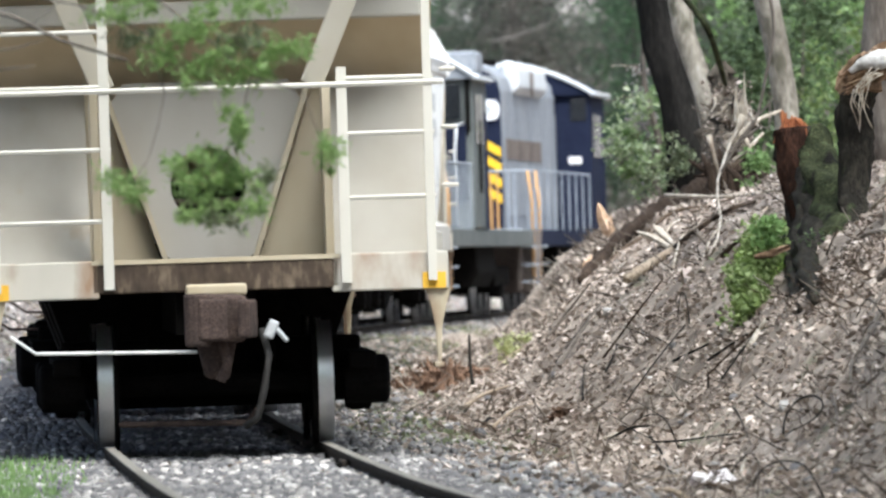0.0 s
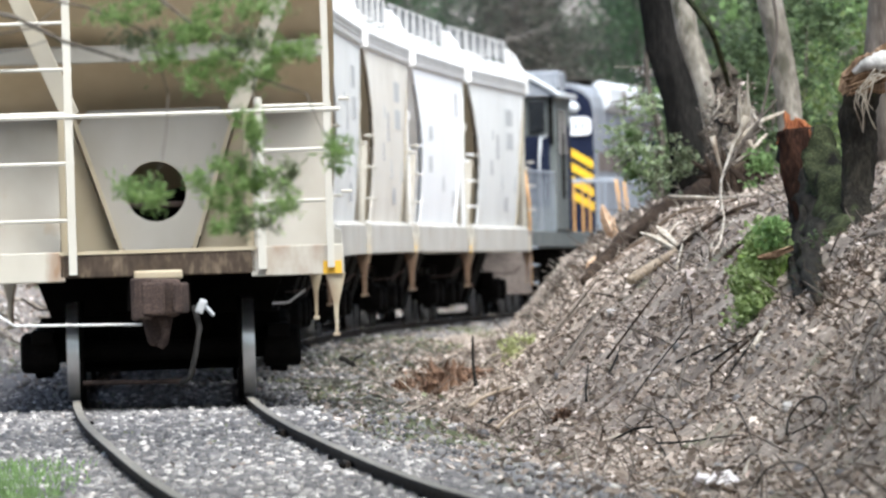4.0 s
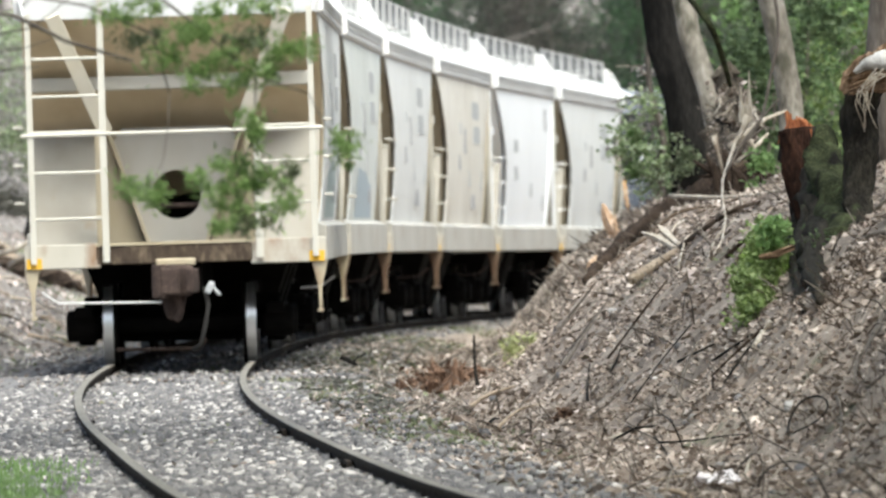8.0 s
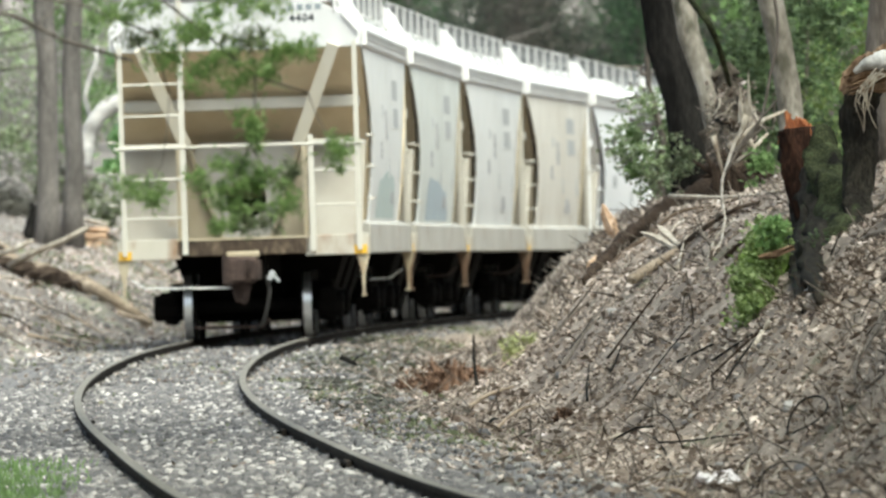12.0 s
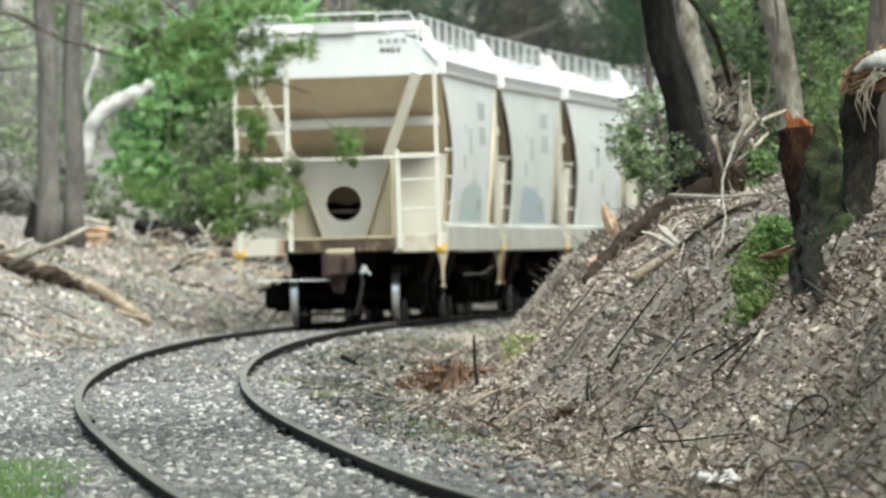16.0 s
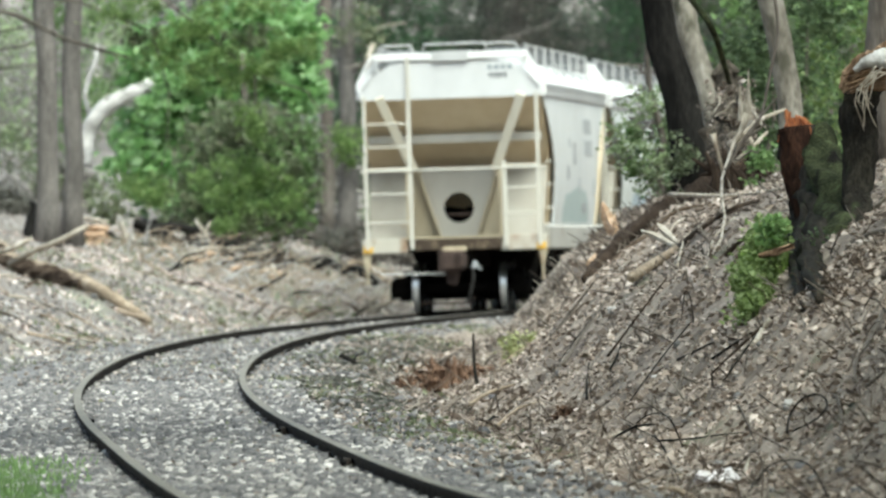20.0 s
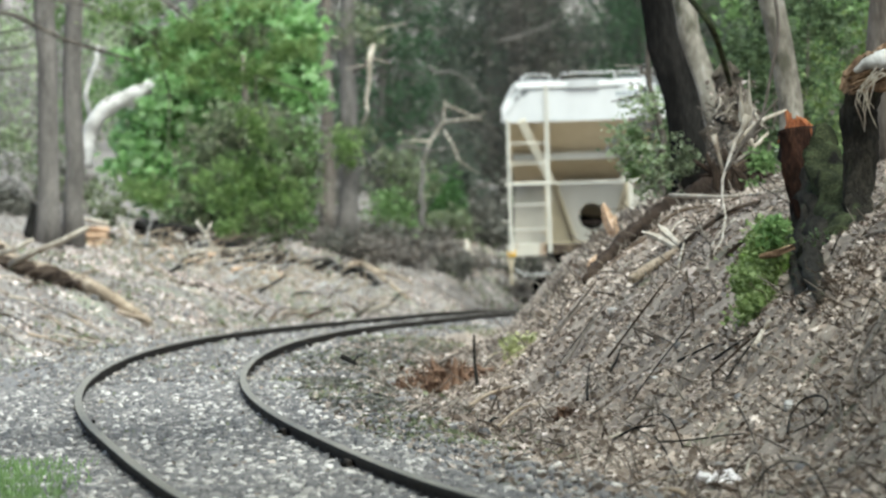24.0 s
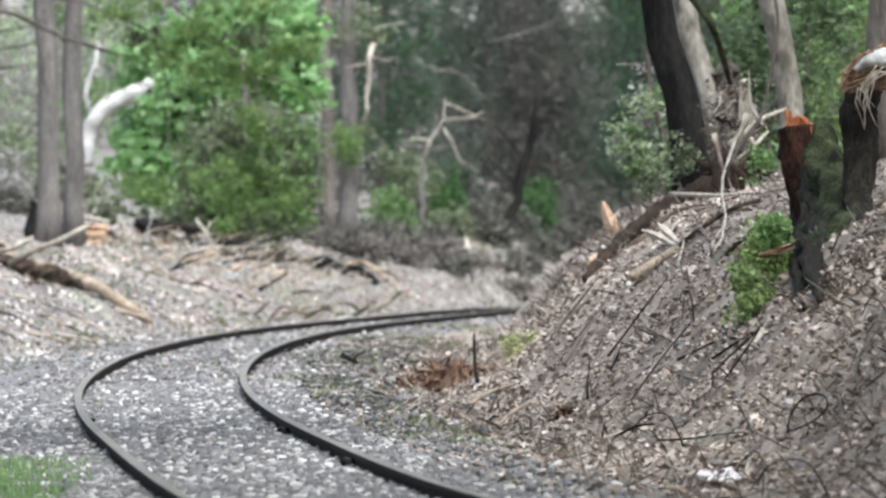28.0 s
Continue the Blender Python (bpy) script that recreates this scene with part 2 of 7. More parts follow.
def build_ground():
    us = np.unique(np.concatenate([np.linspace(-400, -40, 19), np.linspace(-40, -14, 27), np.linspace(-14, -2, 61), np.linspace(-2, 2, 9),
                                   np.linspace(2, 12, 67), np.linspace(12, 40, 29), np.linspace(40, 400, 19)]))
    ys = np.unique(np.concatenate([np.linspace(-300, 40, 35), np.linspace(40, 260, 441), np.linspace(260, 400, 71), np.linspace(400, 900, 26)]))
    U, Y = np.meshgrid(us, ys)
    X = U + line_x(Y)
    Z = ground_z(X, Y)
    nu, ny = len(us), len(ys)
    idx = np.arange(nu * ny).reshape(ny, nu)
    f = np.stack([idx[:-1, :-1], idx[:-1, 1:], idx[1:, 1:], idx[1:, :-1]], -1).reshape(-1, 4)
    me = bpy.data.meshes.new("ground")
    me.from_pydata(np.stack([X, Y, Z], -1).reshape(-1, 3).tolist(), [], f.tolist())
    me.materials.append(M_SOIL)
    me.materials.append(M_BALLAST_BED)
    me.materials.append(M_BANK_SOIL)
    uc = (us[:-1] + us[1:]) / 2
    me.polygons.foreach_set("material_index", np.tile(np.where(np.abs(uc) < 2.0, 1, np.where(uc > 0, 2, 0)).astype(np.int32), ny - 1))
    me.shade_smooth()
    return tagged(new("ground", me), "leaf-strewn brown earth of a shallow railway cutting", "ground", kind="structure")


build_ground()


def build_track():
    track = new("railway_track")
    tagged(track, "curved single railway track of worn steel rails in stone ballast", "railway track", kind="structure")
    ys = np.concatenate([np.arange(-60, 300, 1.0), np.arange(300, 400, 4.0)])
    web = [(-0.07, -0.17), (0.07, -0.17), (0.07, -0.155), (0.012, -0.135), (0.012, -0.045), (0.036, -0.035), (0.036, -0.006), (-0.036, -0.006), (-0.036, -0.035), (-0.012, -0.045), (-0.012, -0.135), (-0.07, -0.155)]
    head = [(-0.034, -0.008), (0.034, -0.008), (0.033, -0.002), (0.026, 0.0), (-0.026, 0.0), (-0.033, -0.002)]
    for side in (-1, 1):
        rail = None
        for nm, prof, m, lab in (("rail", web, M_RAIL, "rusty steel rail"), ("rail_head", head, M_RAIL_TOP, "worn rail head")):
            k = len(prof)
            v = [(line_x(y) + side * 0.7525 + px, y, rail_z(y) + pz) for y in ys for px, pz in prof]
            fs = [(i * k + j, i * k + (j + 1) % k, (i + 1) * k + (j + 1) % k, (i + 1) * k + j) for i in range(len(ys) - 1) for j in range(k)]
            rail = part(nm, Geo().add(v, fs), m, rail or track, lab)
    for side, y, dx in ((1, 82.0, -0.05), (1, 94.4, -0.05), (-1, 88.2, 0.05), (-1, 100.6, 0.05), (1, 157.0, 0.05), (-1, 170.0, 0.05)):
        x = float(line_x(y)) + side * 0.7525 + dx
        z = float(rail_z(y))
        jb = part("joint_bar", Geo().box((x, y, z - 0.09), (0.035, 0.7, 0.09), pose(0, 0, 0, 0, 0, -math.degrees(float(line_m(y))))), M_RAIL, track, "rusty bolted rail joint", bevel=0.008)
        for k in (-0.25, -0.08, 0.08, 0.25):
            part("bolt", Geo().lathe([(-0.03, 0.0), (-0.03, 0.028), (0.03, 0.028), (0.03, 0.0)], (x + dx * 0.4, y + k, z - 0.09), "x", 8), M_BLACK, jb)
    return track


track = build_track()


# ---- the train ----
def travelled(t):
    """Place along the line of the last wagon's last axle."""
    return 84.6 + 5.7 * t + 0.043 * t * t + 1.8 * max(0.0, 1 - t / 2.5) ** 2 + 0.09 * max(0.0, t - 20)


def car_pose(s, half):
    """Pose of a car whose pivots stand half a wheelbase before and behind s on the line."""
    a, b = s - half, s + half
    xa, xb = float(line_x(a)), float(line_x(b))
    za, zb = float(rail_z(a)), float(rail_z(b))
    return pose((xa + xb) / 2, s, (za + zb) / 2, math.degrees(math.atan2(zb - za, 2 * half)), -0.5, -math.degrees(math.atan2(xb - xa, 2 * half)))


END, BOG, PITCH = 8.32, 6.25, 17.4     # half length over end sills, half of bogie spacing, coupled length


def paint(name, a, b, c, rust=(0.28, 0.17, 0.10), at=0.62):
    return mat(name, [a, b, c], 0.45, 3.0, 0.6, 0, 0.06, spots=(1.6, rust, at, 0.5), streak=0.5)


def make_wheelset(parent, y, z=0.42):
    ws = part("axle", Geo().tube([(-1.05, 0, 0), (1.05, 0, 0)], 0.085, 12), M_BLACK, parent, at=pose(0, y, z))
    for s in (-1, 1):
        prof = [(s * 0.676, 0.10), (s * 0.676, 0.455), (s * 0.705, 0.448), (s * 0.715, 0.425)]
        part("wheel", Geo().lathe([(s * 0.676, 0.09), (s * 0.676, 0.35), (s * 0.672, 0.445), (s * 0.695, 0.448), (s * 0.71, 0.424)], (0, 0, 0), "x", 32)
             .lathe([(s * 0.816, 0.418), (s * 0.816, 0.35), (s * 0.77, 0.30), (s * 0.77, 0.12), (s * 0.83, 0.09)], (0, 0, 0), "x", 32), M_BLACK, ws)
        part("tread", Geo().lathe([(s * 0.71, 0.424), (s * 0.816, 0.418)], (0, 0, 0), "x", 40), M_TREAD, ws, "shiny worn wheel tread", True)
    return ws


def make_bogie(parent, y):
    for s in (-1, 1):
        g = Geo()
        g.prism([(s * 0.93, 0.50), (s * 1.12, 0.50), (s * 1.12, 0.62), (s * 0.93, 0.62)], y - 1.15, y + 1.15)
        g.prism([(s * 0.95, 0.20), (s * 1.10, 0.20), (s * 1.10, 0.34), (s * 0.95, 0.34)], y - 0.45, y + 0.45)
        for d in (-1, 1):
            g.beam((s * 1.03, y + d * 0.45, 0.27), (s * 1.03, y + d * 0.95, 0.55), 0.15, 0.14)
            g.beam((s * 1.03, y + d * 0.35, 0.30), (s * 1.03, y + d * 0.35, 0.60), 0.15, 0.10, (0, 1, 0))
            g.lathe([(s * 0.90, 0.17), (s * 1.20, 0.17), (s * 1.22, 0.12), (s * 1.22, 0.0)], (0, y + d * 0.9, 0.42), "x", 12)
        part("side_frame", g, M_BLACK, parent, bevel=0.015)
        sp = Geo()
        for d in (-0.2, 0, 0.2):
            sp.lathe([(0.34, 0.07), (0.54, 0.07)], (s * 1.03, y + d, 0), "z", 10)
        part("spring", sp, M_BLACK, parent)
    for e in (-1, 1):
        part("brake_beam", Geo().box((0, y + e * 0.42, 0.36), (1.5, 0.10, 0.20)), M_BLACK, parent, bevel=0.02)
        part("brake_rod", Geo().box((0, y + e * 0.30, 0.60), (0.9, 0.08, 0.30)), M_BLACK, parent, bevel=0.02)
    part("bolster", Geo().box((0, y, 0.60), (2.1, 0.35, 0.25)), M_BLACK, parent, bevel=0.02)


STENCILS = ((2.8, 3.24, 2.0, 0.27, "grey"), (2.9, 2.86, 1.9, 0.27, "grey"), (-0.6, 2.74, 0.55, 0.40, "dark"), (-2.2, 2.40, 0.5, 0.24, "dark"), (-1.9, 2.92, 0.4, 0.16, "grey"),
            (2.2, 1.86, 0.9, 0.32, "dark"), (0.8, 2.2, 0.35, 0.3, "grey"), (4.6, 2.2, 0.3, 0.4, "grey"))
FEW_STENCILS = ((5.0, 3.28, 0.5, 0.38, "dark"), (-3.2, 2.78, 0.9, 0.20, "grey"), (-3.2, 2.34, 0.9, 0.24, "grey"), (4.4, 1.9, 0.3, 0.34, "dark"), (1.0, 2.1, 0.4, 0.3, "grey"))


def make_hopper(label, body_paint, frame_paint, side_paint, patch=None, marks=STENCILS, number=""):
    car = new("hopper_wagon")
    tagged(car, label, "hopper wagon", "wagons of the freight train")
    P, F = body_paint, frame_paint
    R = ROOFW
    sec = [(1.40, 1.485), (1.60, 1.51), (1.85, 1.54), (2.15, 1.565), (2.50, 1.585), (2.90, 1.595), (3.30, 1.59), (3.69, 1.575)]

    def inset(z):
        return float(np.interp(z, [1.4, 2.0, 2.55, 3.1, 3.69], [2.9, 2.95, 2.75, 1.95, 0.40]))
    for s, nm in ((-1, "side_sheet"), (1, "side_sheet")):
        g = Geo()
        v, fs = [], []
        for z, w in sec:
            e = END - inset(z)
            for y in np.linspace(-e, e, 9):
                v.append((s * w, y, z))
        for z, w in sec:
            e = END - inset(z)
            for y in np.linspace(-e, e, 9):
                v.append((s * (w - 0.02), y, z))
        n9, k = 9, len(sec) * 9
        for i in range(len(sec) - 1):
            for j in range(8):
                a = i * n9 + j
                fs += [(a, a + 1, a + n9 + 1, a + n9), (k + a, k + a + n9, k + a + n9 + 1, k + a + 1)]
            for j in (0, 8):
                a = i * n9 + j
                fs.append((a, a + n9, k + a + n9, k + a))
        side = part(nm, g.add(v, fs), side_paint, car, smooth=False)
    for d in (-1, 1):
        v, fs = [], []
        for z, w in sec:
            y = d * (END - float(np.interp(z, [1.3, 2.5, 3.69], [2.2, 1.66, 0.14])))
            v += [(-w + 0.015, y, z), (w - 0.015, y, z), (w - 0.015, y - d * 0.03, z), (-w + 0.015, y - d * 0.03, z)]
        for i in range(len(sec) - 1):
            a = i * 4
            fs += [(a + j, a + (j + 1) % 4, a + 4 + (j + 1) % 4, a + 4 + j) for j in range(4)]
        part("slope_sheet", Geo().add(v, fs), SLOPE if P is CREAM else P if P is WHITEP else SLOPE_SHADED, car)
        # end: cross beam, braces, gusset with a round hole
        yb = END - 0.94
        part("cross_beam", Geo().box((0, d * (yb + 0.10), 3.00), (3.0, 0.30, 0.15)), F, car, bevel=0.02)
        for s in (-1, 1):
            part("brace", Geo().beam((s * 1.235, d * (END + 0.035), 3.73), (s * 0.72, d * (END - 0.55), 2.48), 0.16, 0.06, (0, d, 0)), BRACE, car, bevel=0.008)
            part("plate_flange", Geo().beam((s * 0.72, d * (END - 1.18), 2.52), (s * 0.31, d * (END - 1.18), 1.28), 0.035, 0.20, (0, d, 0)), CREAM, car, "cream flange along the slanting edge")
            part("corner_sheet", Geo().add([(s * 0.84, d * (END - 0.55), 1.28), (s * 1.50, d * (END - 0.55), 1.28), (s * 1.55, d * (END - 1.40), 2.50), (s * 0.84, d * (END - 1.40), 2.50),
                                            (s * 0.84, d * (END - 0.58), 1.27), (s * 1.50, d * (END - 0.58), 1.27), (s * 1.55, d * (END - 1.43), 2.49), (s * 0.84, d * (END - 1.43), 2.49)],
                                           [(0, 1, 2, 3), (4, 7, 6, 5), (0, 4, 5, 1), (1, 5, 6, 2), (2, 6, 7, 3), (3, 7, 4, 0)]), DUSTY, car, "dusty pale lower corner sheet")
            part("lower_panel", Geo().add([(s * 0.74, d * (END - 1.24), 2.44), (s * 0.84, d * (END - 1.24), 2.44), (s * 0.84, d * (END - 1.24), 1.28), (s * 0.34, d * (END - 1.24), 1.28),
                                           (s * 0.74, d * (END - 1.26), 2.44), (s * 0.84, d * (END - 1.26), 2.44), (s * 0.84, d * (END - 1.26), 1.28), (s * 0.34, d * (END - 1.26), 1.28)],
                                          [(0, 1, 2, 3), (4, 7, 6, 5), (0, 4, 5, 1), (1, 5, 6, 2), (2, 6, 7, 3), (3, 7, 4, 0)]), CREAM, car)
            part("corner_post", Geo().box((s * 0.80, d * (END - 0.35), 1.85), (0.06, 0.30, 1.20)), P, car, bevel=0.008)
        y = d * (END - 1.2)
        hole = [(0.262 * math.cos(2 * math.pi * i / 28), 1.80 + 0.262 * math.sin(2 * math.pi * i / 28)) for i in range(28)]

        def edge(x, z):
            """Where a ray from the hole's middle leaves the plate."""
            dx, dz = x, z - 1.80
            best = 9.0
            if dz > 1e-6:
                best = min(best, (2.52 - 1.80) / dz)
            if dz < -1e-6:
                best = min(best, (1.27 - 1.80) / dz)
            # slanting sides: half width 0.32 at the foot, 0.74 at the top
            for sg in (-1, 1):
                k = 0.34
                den = sg * dx - k * dz
                if den > 1e-6:
                    best = min(best, (0.32 + k * (1.80 - 1.27)) / den)
            return (dx * best, 1.80 + dz * best)
        outer = [edge(*q) for q in hole]
        v = [(x, y, z) for x, z in outer] + [(x, y, z) for x, z in hole] + [(x, y - d * 0.02, z) for x, z in outer] + [(x, y - d * 0.02, z) for x, z in hole]
        fs = []
        for i in range(28):
            j = (i + 1) % 28
            fs += [(i, j, 28 + j, 28 + i), (56 + i, 84 + i, 84 + j, 56 + j), (28 + i, 28 + j, 84 + j, 84 + i), (i, 56 + i, 56 + j, j)]
        part("gusset_plate", Geo().add(v, fs), SOFT, car, "plate with a round lightening hole")
        # Closed black cone puts the hole's inner shade into colour
        box = part("hole_shade_cone", Geo().lathe([(y - d * 0.03, 0.30), (y - d * 0.75, 0.34), (y - d * 0.78, 0.0)], (0, 0, 1.80), "y", 24), M_BLACK, car, "black cone standing in for shade inside the gusset hole")
        part("pipe", Geo().tube([(-0.24, y - d * 0.12, 1.68), (0.24, y - d * 0.12, 1.68)], 0.03, 8), M_RUST, box)
        # roof end panel
        part("end_panel", Geo().prism([(-1.60, 3.68), (1.60, 3.68), (1.60, 3.92), (1.36, 4.10), (1.0, 4.30), (-1.0, 4.30), (-1.36, 4.10), (-1.60, 3.92)], d * (END - 0.05), d * END), ENDW, car, bevel=0.01)
        # end sill, coupler, hose, lever
        sill = part("end_sill", Geo().box((0, d * (END - 0.10), 1.17), (1.70, 0.20, 0.20)), M_SILL, car, "rust-streaked end sill", bevel=0.012)
        part("sill_lip", Geo().box((0, d * (END - 0.07), 1.285), (1.70, 0.16, 0.03)), P, sill)
        for s in (-1, 1):
            cp = part("corner_plate", Geo().box((s * 1.20, d * (END - 0.06), 1.17), (0.80, 0.12, 0.26)), CORNER, car, bevel=0.012)
            part("reflector", Geo().box((s * 1.50, d * (END + 0.008), 1.10), (0.16, 0.016, 0.11)), M_YELLOW, cp, "small yellow reflector plate")
        cg = Geo().box((0, d * (END + 0.05), 0.88), (0.30, 0.50, 0.34))
        cg.prism([(-0.19, 0.74), (0.17, 0.72), (0.205, 0.86), (0.19, 1.04), (-0.16, 1.06), (-0.21, 0.90)], d * (END + 0.28), d * (END + 0.62))
        cg.prism([(-0.10, 0.48), (0.06, 0.46), (0.12, 0.74), (-0.16, 0.74)], d * (END + 0.30), d * (END + 0.46))
        coup = part("coupler", cg, M_RUST, car, "rusty brown cast coupler", bevel=0.03)
        part("knuckle", Geo().lathe([(0.70, 0.0), (0.70, 0.09), (1.06, 0.09), (1.06, 0.0)], (d * 0.15, d * (END + 0.66), 0.0), "z", 14).box((d * 0.05, d * (END + 0.70), 0.88), (0.20, 0.12, 0.28)), M_RUST, coup, bevel=0.02)
        part("guard_arm", Geo().box((d * -0.19, d * (END + 0.70), 0.88), (0.09, 0.20, 0.26), pose(0, 0, 0, 0, 0, d * 18)), M_RUST, coup, bevel=0.02)
        part("lock_lifter", Geo().tube([(0.02, d * (END + 0.48), 0.72), (0.05, d * (END + 0.50), 0.58), (0.0, d * (END + 0.48), 0.46)], 0.035, 8), M_RUST, coup)
        part("brake_rod_end", Geo().tube([(-0.68, d * (END - 0.7), 0.16), (0.20, d * (END - 0.7), 0.15), (0.28, d * (END - 0.6), 0.24)], 0.022, 8), M_RUST, car)
        part("striker", Geo().box((0, d * (END + 0.02), 1.08), (0.42, 0.10, 0.08)), P, car, bevel=0.02)
        part("air_hose", Geo().tube([(d * -0.30, d * (END + 0.20), 0.80), (d * -0.34, d * (END + 0.30), 0.62), (d * -0.30, d * (END + 0.36), 0.40), (d * -0.25, d * (END + 0.38), 0.20), (d * -0.16, d * (END + 0.36), 0.14)], 0.026, 8), M_HOSE, car, smooth=True)
        part("hose_coupling", Geo().box((d * -0.36, d * (END + 0.34), 0.80), (0.07, 0.06, 0.13), pose(0, 0, 0, 0, 25, 0)).box((d * -0.43, d * (END + 0.34), 0.76), (0.12, 0.035, 0.035), pose(0, 0, 0, 0, 50, 0)), GALV, car, "pale worn hose coupling", bevel=0.015)
        part("uncoupling_lever", Geo().tube([(d * 1.42, d * (END + 0.15), 0.80), (d * 1.25, d * (END + 0.18), 0.68), (d * 0.15, d * (END + 0.30), 0.66)], 0.012, 6), M_WHITE if number else M_RUST, car)
    # eave band, roof, running boards
    for s in (-1, 1):
        g = Geo()
        g.prism([(s * 1.55, 3.66), (s * 1.575, 3.66), (s * 1.612, 3.90), (s * 1.56, 3.95)], -END + 0.25, END - 0.25)
        for z in (3.72, 3.80, 3.87):
            g.box((s * 1.606, 0, z), (0.016, 2 * END - 0.5, 0.022))
        part("eave_band", g, EAVE, car, "ribbed band below the roof edge")
        part("side_sill", Geo().prism([(s * 1.46, 1.05), (s * 1.60, 1.05), (s * 1.60, 1.42), (s * 1.40, 1.50), (s * 1.36, 1.45)], -END + 0.75, END - 0.75), GRIMY, car, "grimy rust-streaked side sill", bevel=0.01)
        for d in (-1, 1):
            part("sill_end", Geo().prism([(s * 1.42, 1.06), (s * 1.585, 1.06), (s * 1.585, 1.26), (s * 1.42, 1.30)], d * (END - 0.76), d * (END - 0.13)), STAINED, car, "rust-stained end of the side sill")
        rb = Geo()
        for x in (0.72, 0.90, 1.08, 1.26):
            rb.box((s * x, 0, 4.53), (0.02, 2 * END - 0.3, 0.04))
        for y in np.arange(-END + 0.2, END - 0.1, 0.55):
            rb.box((s * 0.99, y, 4.532), (0.56, 0.02, 0.03))
        for z in np.arange(4.29, 4.56, 0.036):
            rb.box((s * 1.26, 0, z), (0.008, 2 * END - 0.9, 0.026))
        part("running_board", rb, GRATE, car, "galvanised roof walkway grating")
        bars = Geo()
        for y in np.linspace(-END + 0.9, END - 0.9, 8):
            bars.box((s * 1.285, y, 4.43), (0.045, 0.03, 0.33)).beam((s * 1.27, y, 4.30), (s * 1.36, y, 4.11), 0.04, 0.03)
        part("walkway_bracket", bars.box((s * 1.268, 0, 4.585), (0.025, 2 * END - 0.9, 0.03)), EAVE, car, "row of pale brackets along the roof walkway")
    roof = [(-1.60, 3.69), (-1.60, 3.92), (-1.36, 4.10), (-1.0, 4.29), (-0.5, 4.38), (0.5, 4.38), (1.0, 4.29), (1.36, 4.10), (1.60, 3.92), (1.60, 3.69)]
    part("roof", Geo().prism(roof, -END + 0.06, END - 0.06), R, car)
    for y in (-5.4, -1.8, 1.8, 5.4):
        h = part("roof_hatch", Geo().box((0, y, 4.45), (0.62, 3.3, 0.14)), R, car, bevel=0.03)
    for y in (-END + 0.25, END - 0.25):
        for s in (-1, 1):
            part("roof_rib", Geo().beam((s * 1.60, y, 3.70), (s * 1.60, y, 3.95), 0.09, 0.05, (0, 1, 0)).beam((s * 1.60, y, 3.93), (s * 1.22, y, 4.44), 0.12, 0.05, (0, 1, 0)), R, car)
    # ladders on the end, grab irons on the sides
    for d in (-1, 1):
        y = d * (END + 0.03)
        for sx, x0, x1, top, rungs, stop in ((d, 0.73, 1.50, 3.75, (1.57, 2.06, 2.49, 2.87, 3.27), 4.35), (-d, 0.90, 1.49, 2.58, (1.68, 2.12, 2.50), 3.75)):
            lad = part("ladder", Geo().box((sx * x1, y, (1.1 + 3.75) / 2), (0.06, 0.05, 3.75 - 1.1)).box((sx * x0, y, (1.1 + top) / 2), (0.07, 0.05, top - 1.1)), F, car)
            for z in rungs:
                part("rung", Geo().tube([(sx * (x0 - 0.04), y - d * 0.0, z), (sx * (x1 + 0.04), y, z)], 0.017, 6), F, lad)
        part("roof_stile", Geo().box((d * 0.73, y, 4.08), (0.06, 0.05, 0.68)), F, car)
        for s in (-1, 1):
            part("roof_grab", Geo().tube([(s * 1.53, y, 3.70), (s * 1.60, y, 3.98), (s * 1.40, y, 4.36), (s * 1.30, y - d * 0.05, 4.46)], 0.024, 8)
                 .tube([(s * 1.56, y, 3.86), (s * 1.34, y, 4.12)], 0.016, 6).tube([(s * 1.26, y, 4.16), (s * 1.26, y, 4.42)], 0.018, 6), R, car)
            part("hoop_rail", Geo().tube([(s * 1.22, y, 4.48), (s * 1.16, y - d * 0.02, 4.60), (s * 1.10, y - d * 0.02, 4.62), (s * 0.72, y - d * 0.02, 4.62), (s * 0.66, y - d * 0.02, 4.60), (s * 0.60, y, 4.48)], 0.013, 6), R, car, "thin hooped roof handrail", True)
        walk_end = part("end_walk", Geo().box((0, d * (END - 0.20), 4.42), (2.64, 0.46, 0.13)), R, car, "white roof platform across the end", bevel=0.012)
        part("hoop_rail", Geo().tube([(-0.46, y, 4.49), (-0.42, y - d * 0.05, 4.63), (0.62, y - d * 0.05, 4.63), (0.68, y, 4.49)], 0.013, 6), R, car, "thin hooped roof handrail", True)
        part("tread_grate", Geo().box((0.02, y + d * 0.02, 4.42), (0.62, 0.03, 0.17)), EAVE, walk_end, "grey grating step")
        part("grab_rail", Geo().tube([(-1.6, y + d * 0.02, 2.46), (1.6, y + d * 0.02, 2.46)], 0.02, 6), F, car, "long horizontal grab rail")
        for s in (-1, 1):
            for z in (1.75, 2.15, 2.55):
                part("grab_iron", Geo().tube([(s * 1.60, d * (END - 0.08), z), (s * 1.68, d * (END - 0.08), z), (s * 1.68, d * (END - 0.55), z), (s * 1.60, d * (END - 0.55), z)], 0.016, 6), F, car)
            part("step_bracket", Geo().prism([(s * 1.44, 1.05), (s * 1.61, 1.05), (s * 1.575, 0.90), (s * 1.545, 0.78), (s * 1.535, 0.52), (s * 1.51, 0.52), (s * 1.50, 0.78), (s * 1.475, 0.90)], d * (END - 0.02), d * (END - 0.06))
                 .box((s * 1.52, d * (END - 0.22), 0.52), (0.06, 0.42, 0.03)), STAINED if number else RUSTED, car, "rust-stained step bracket", bevel=0.006)
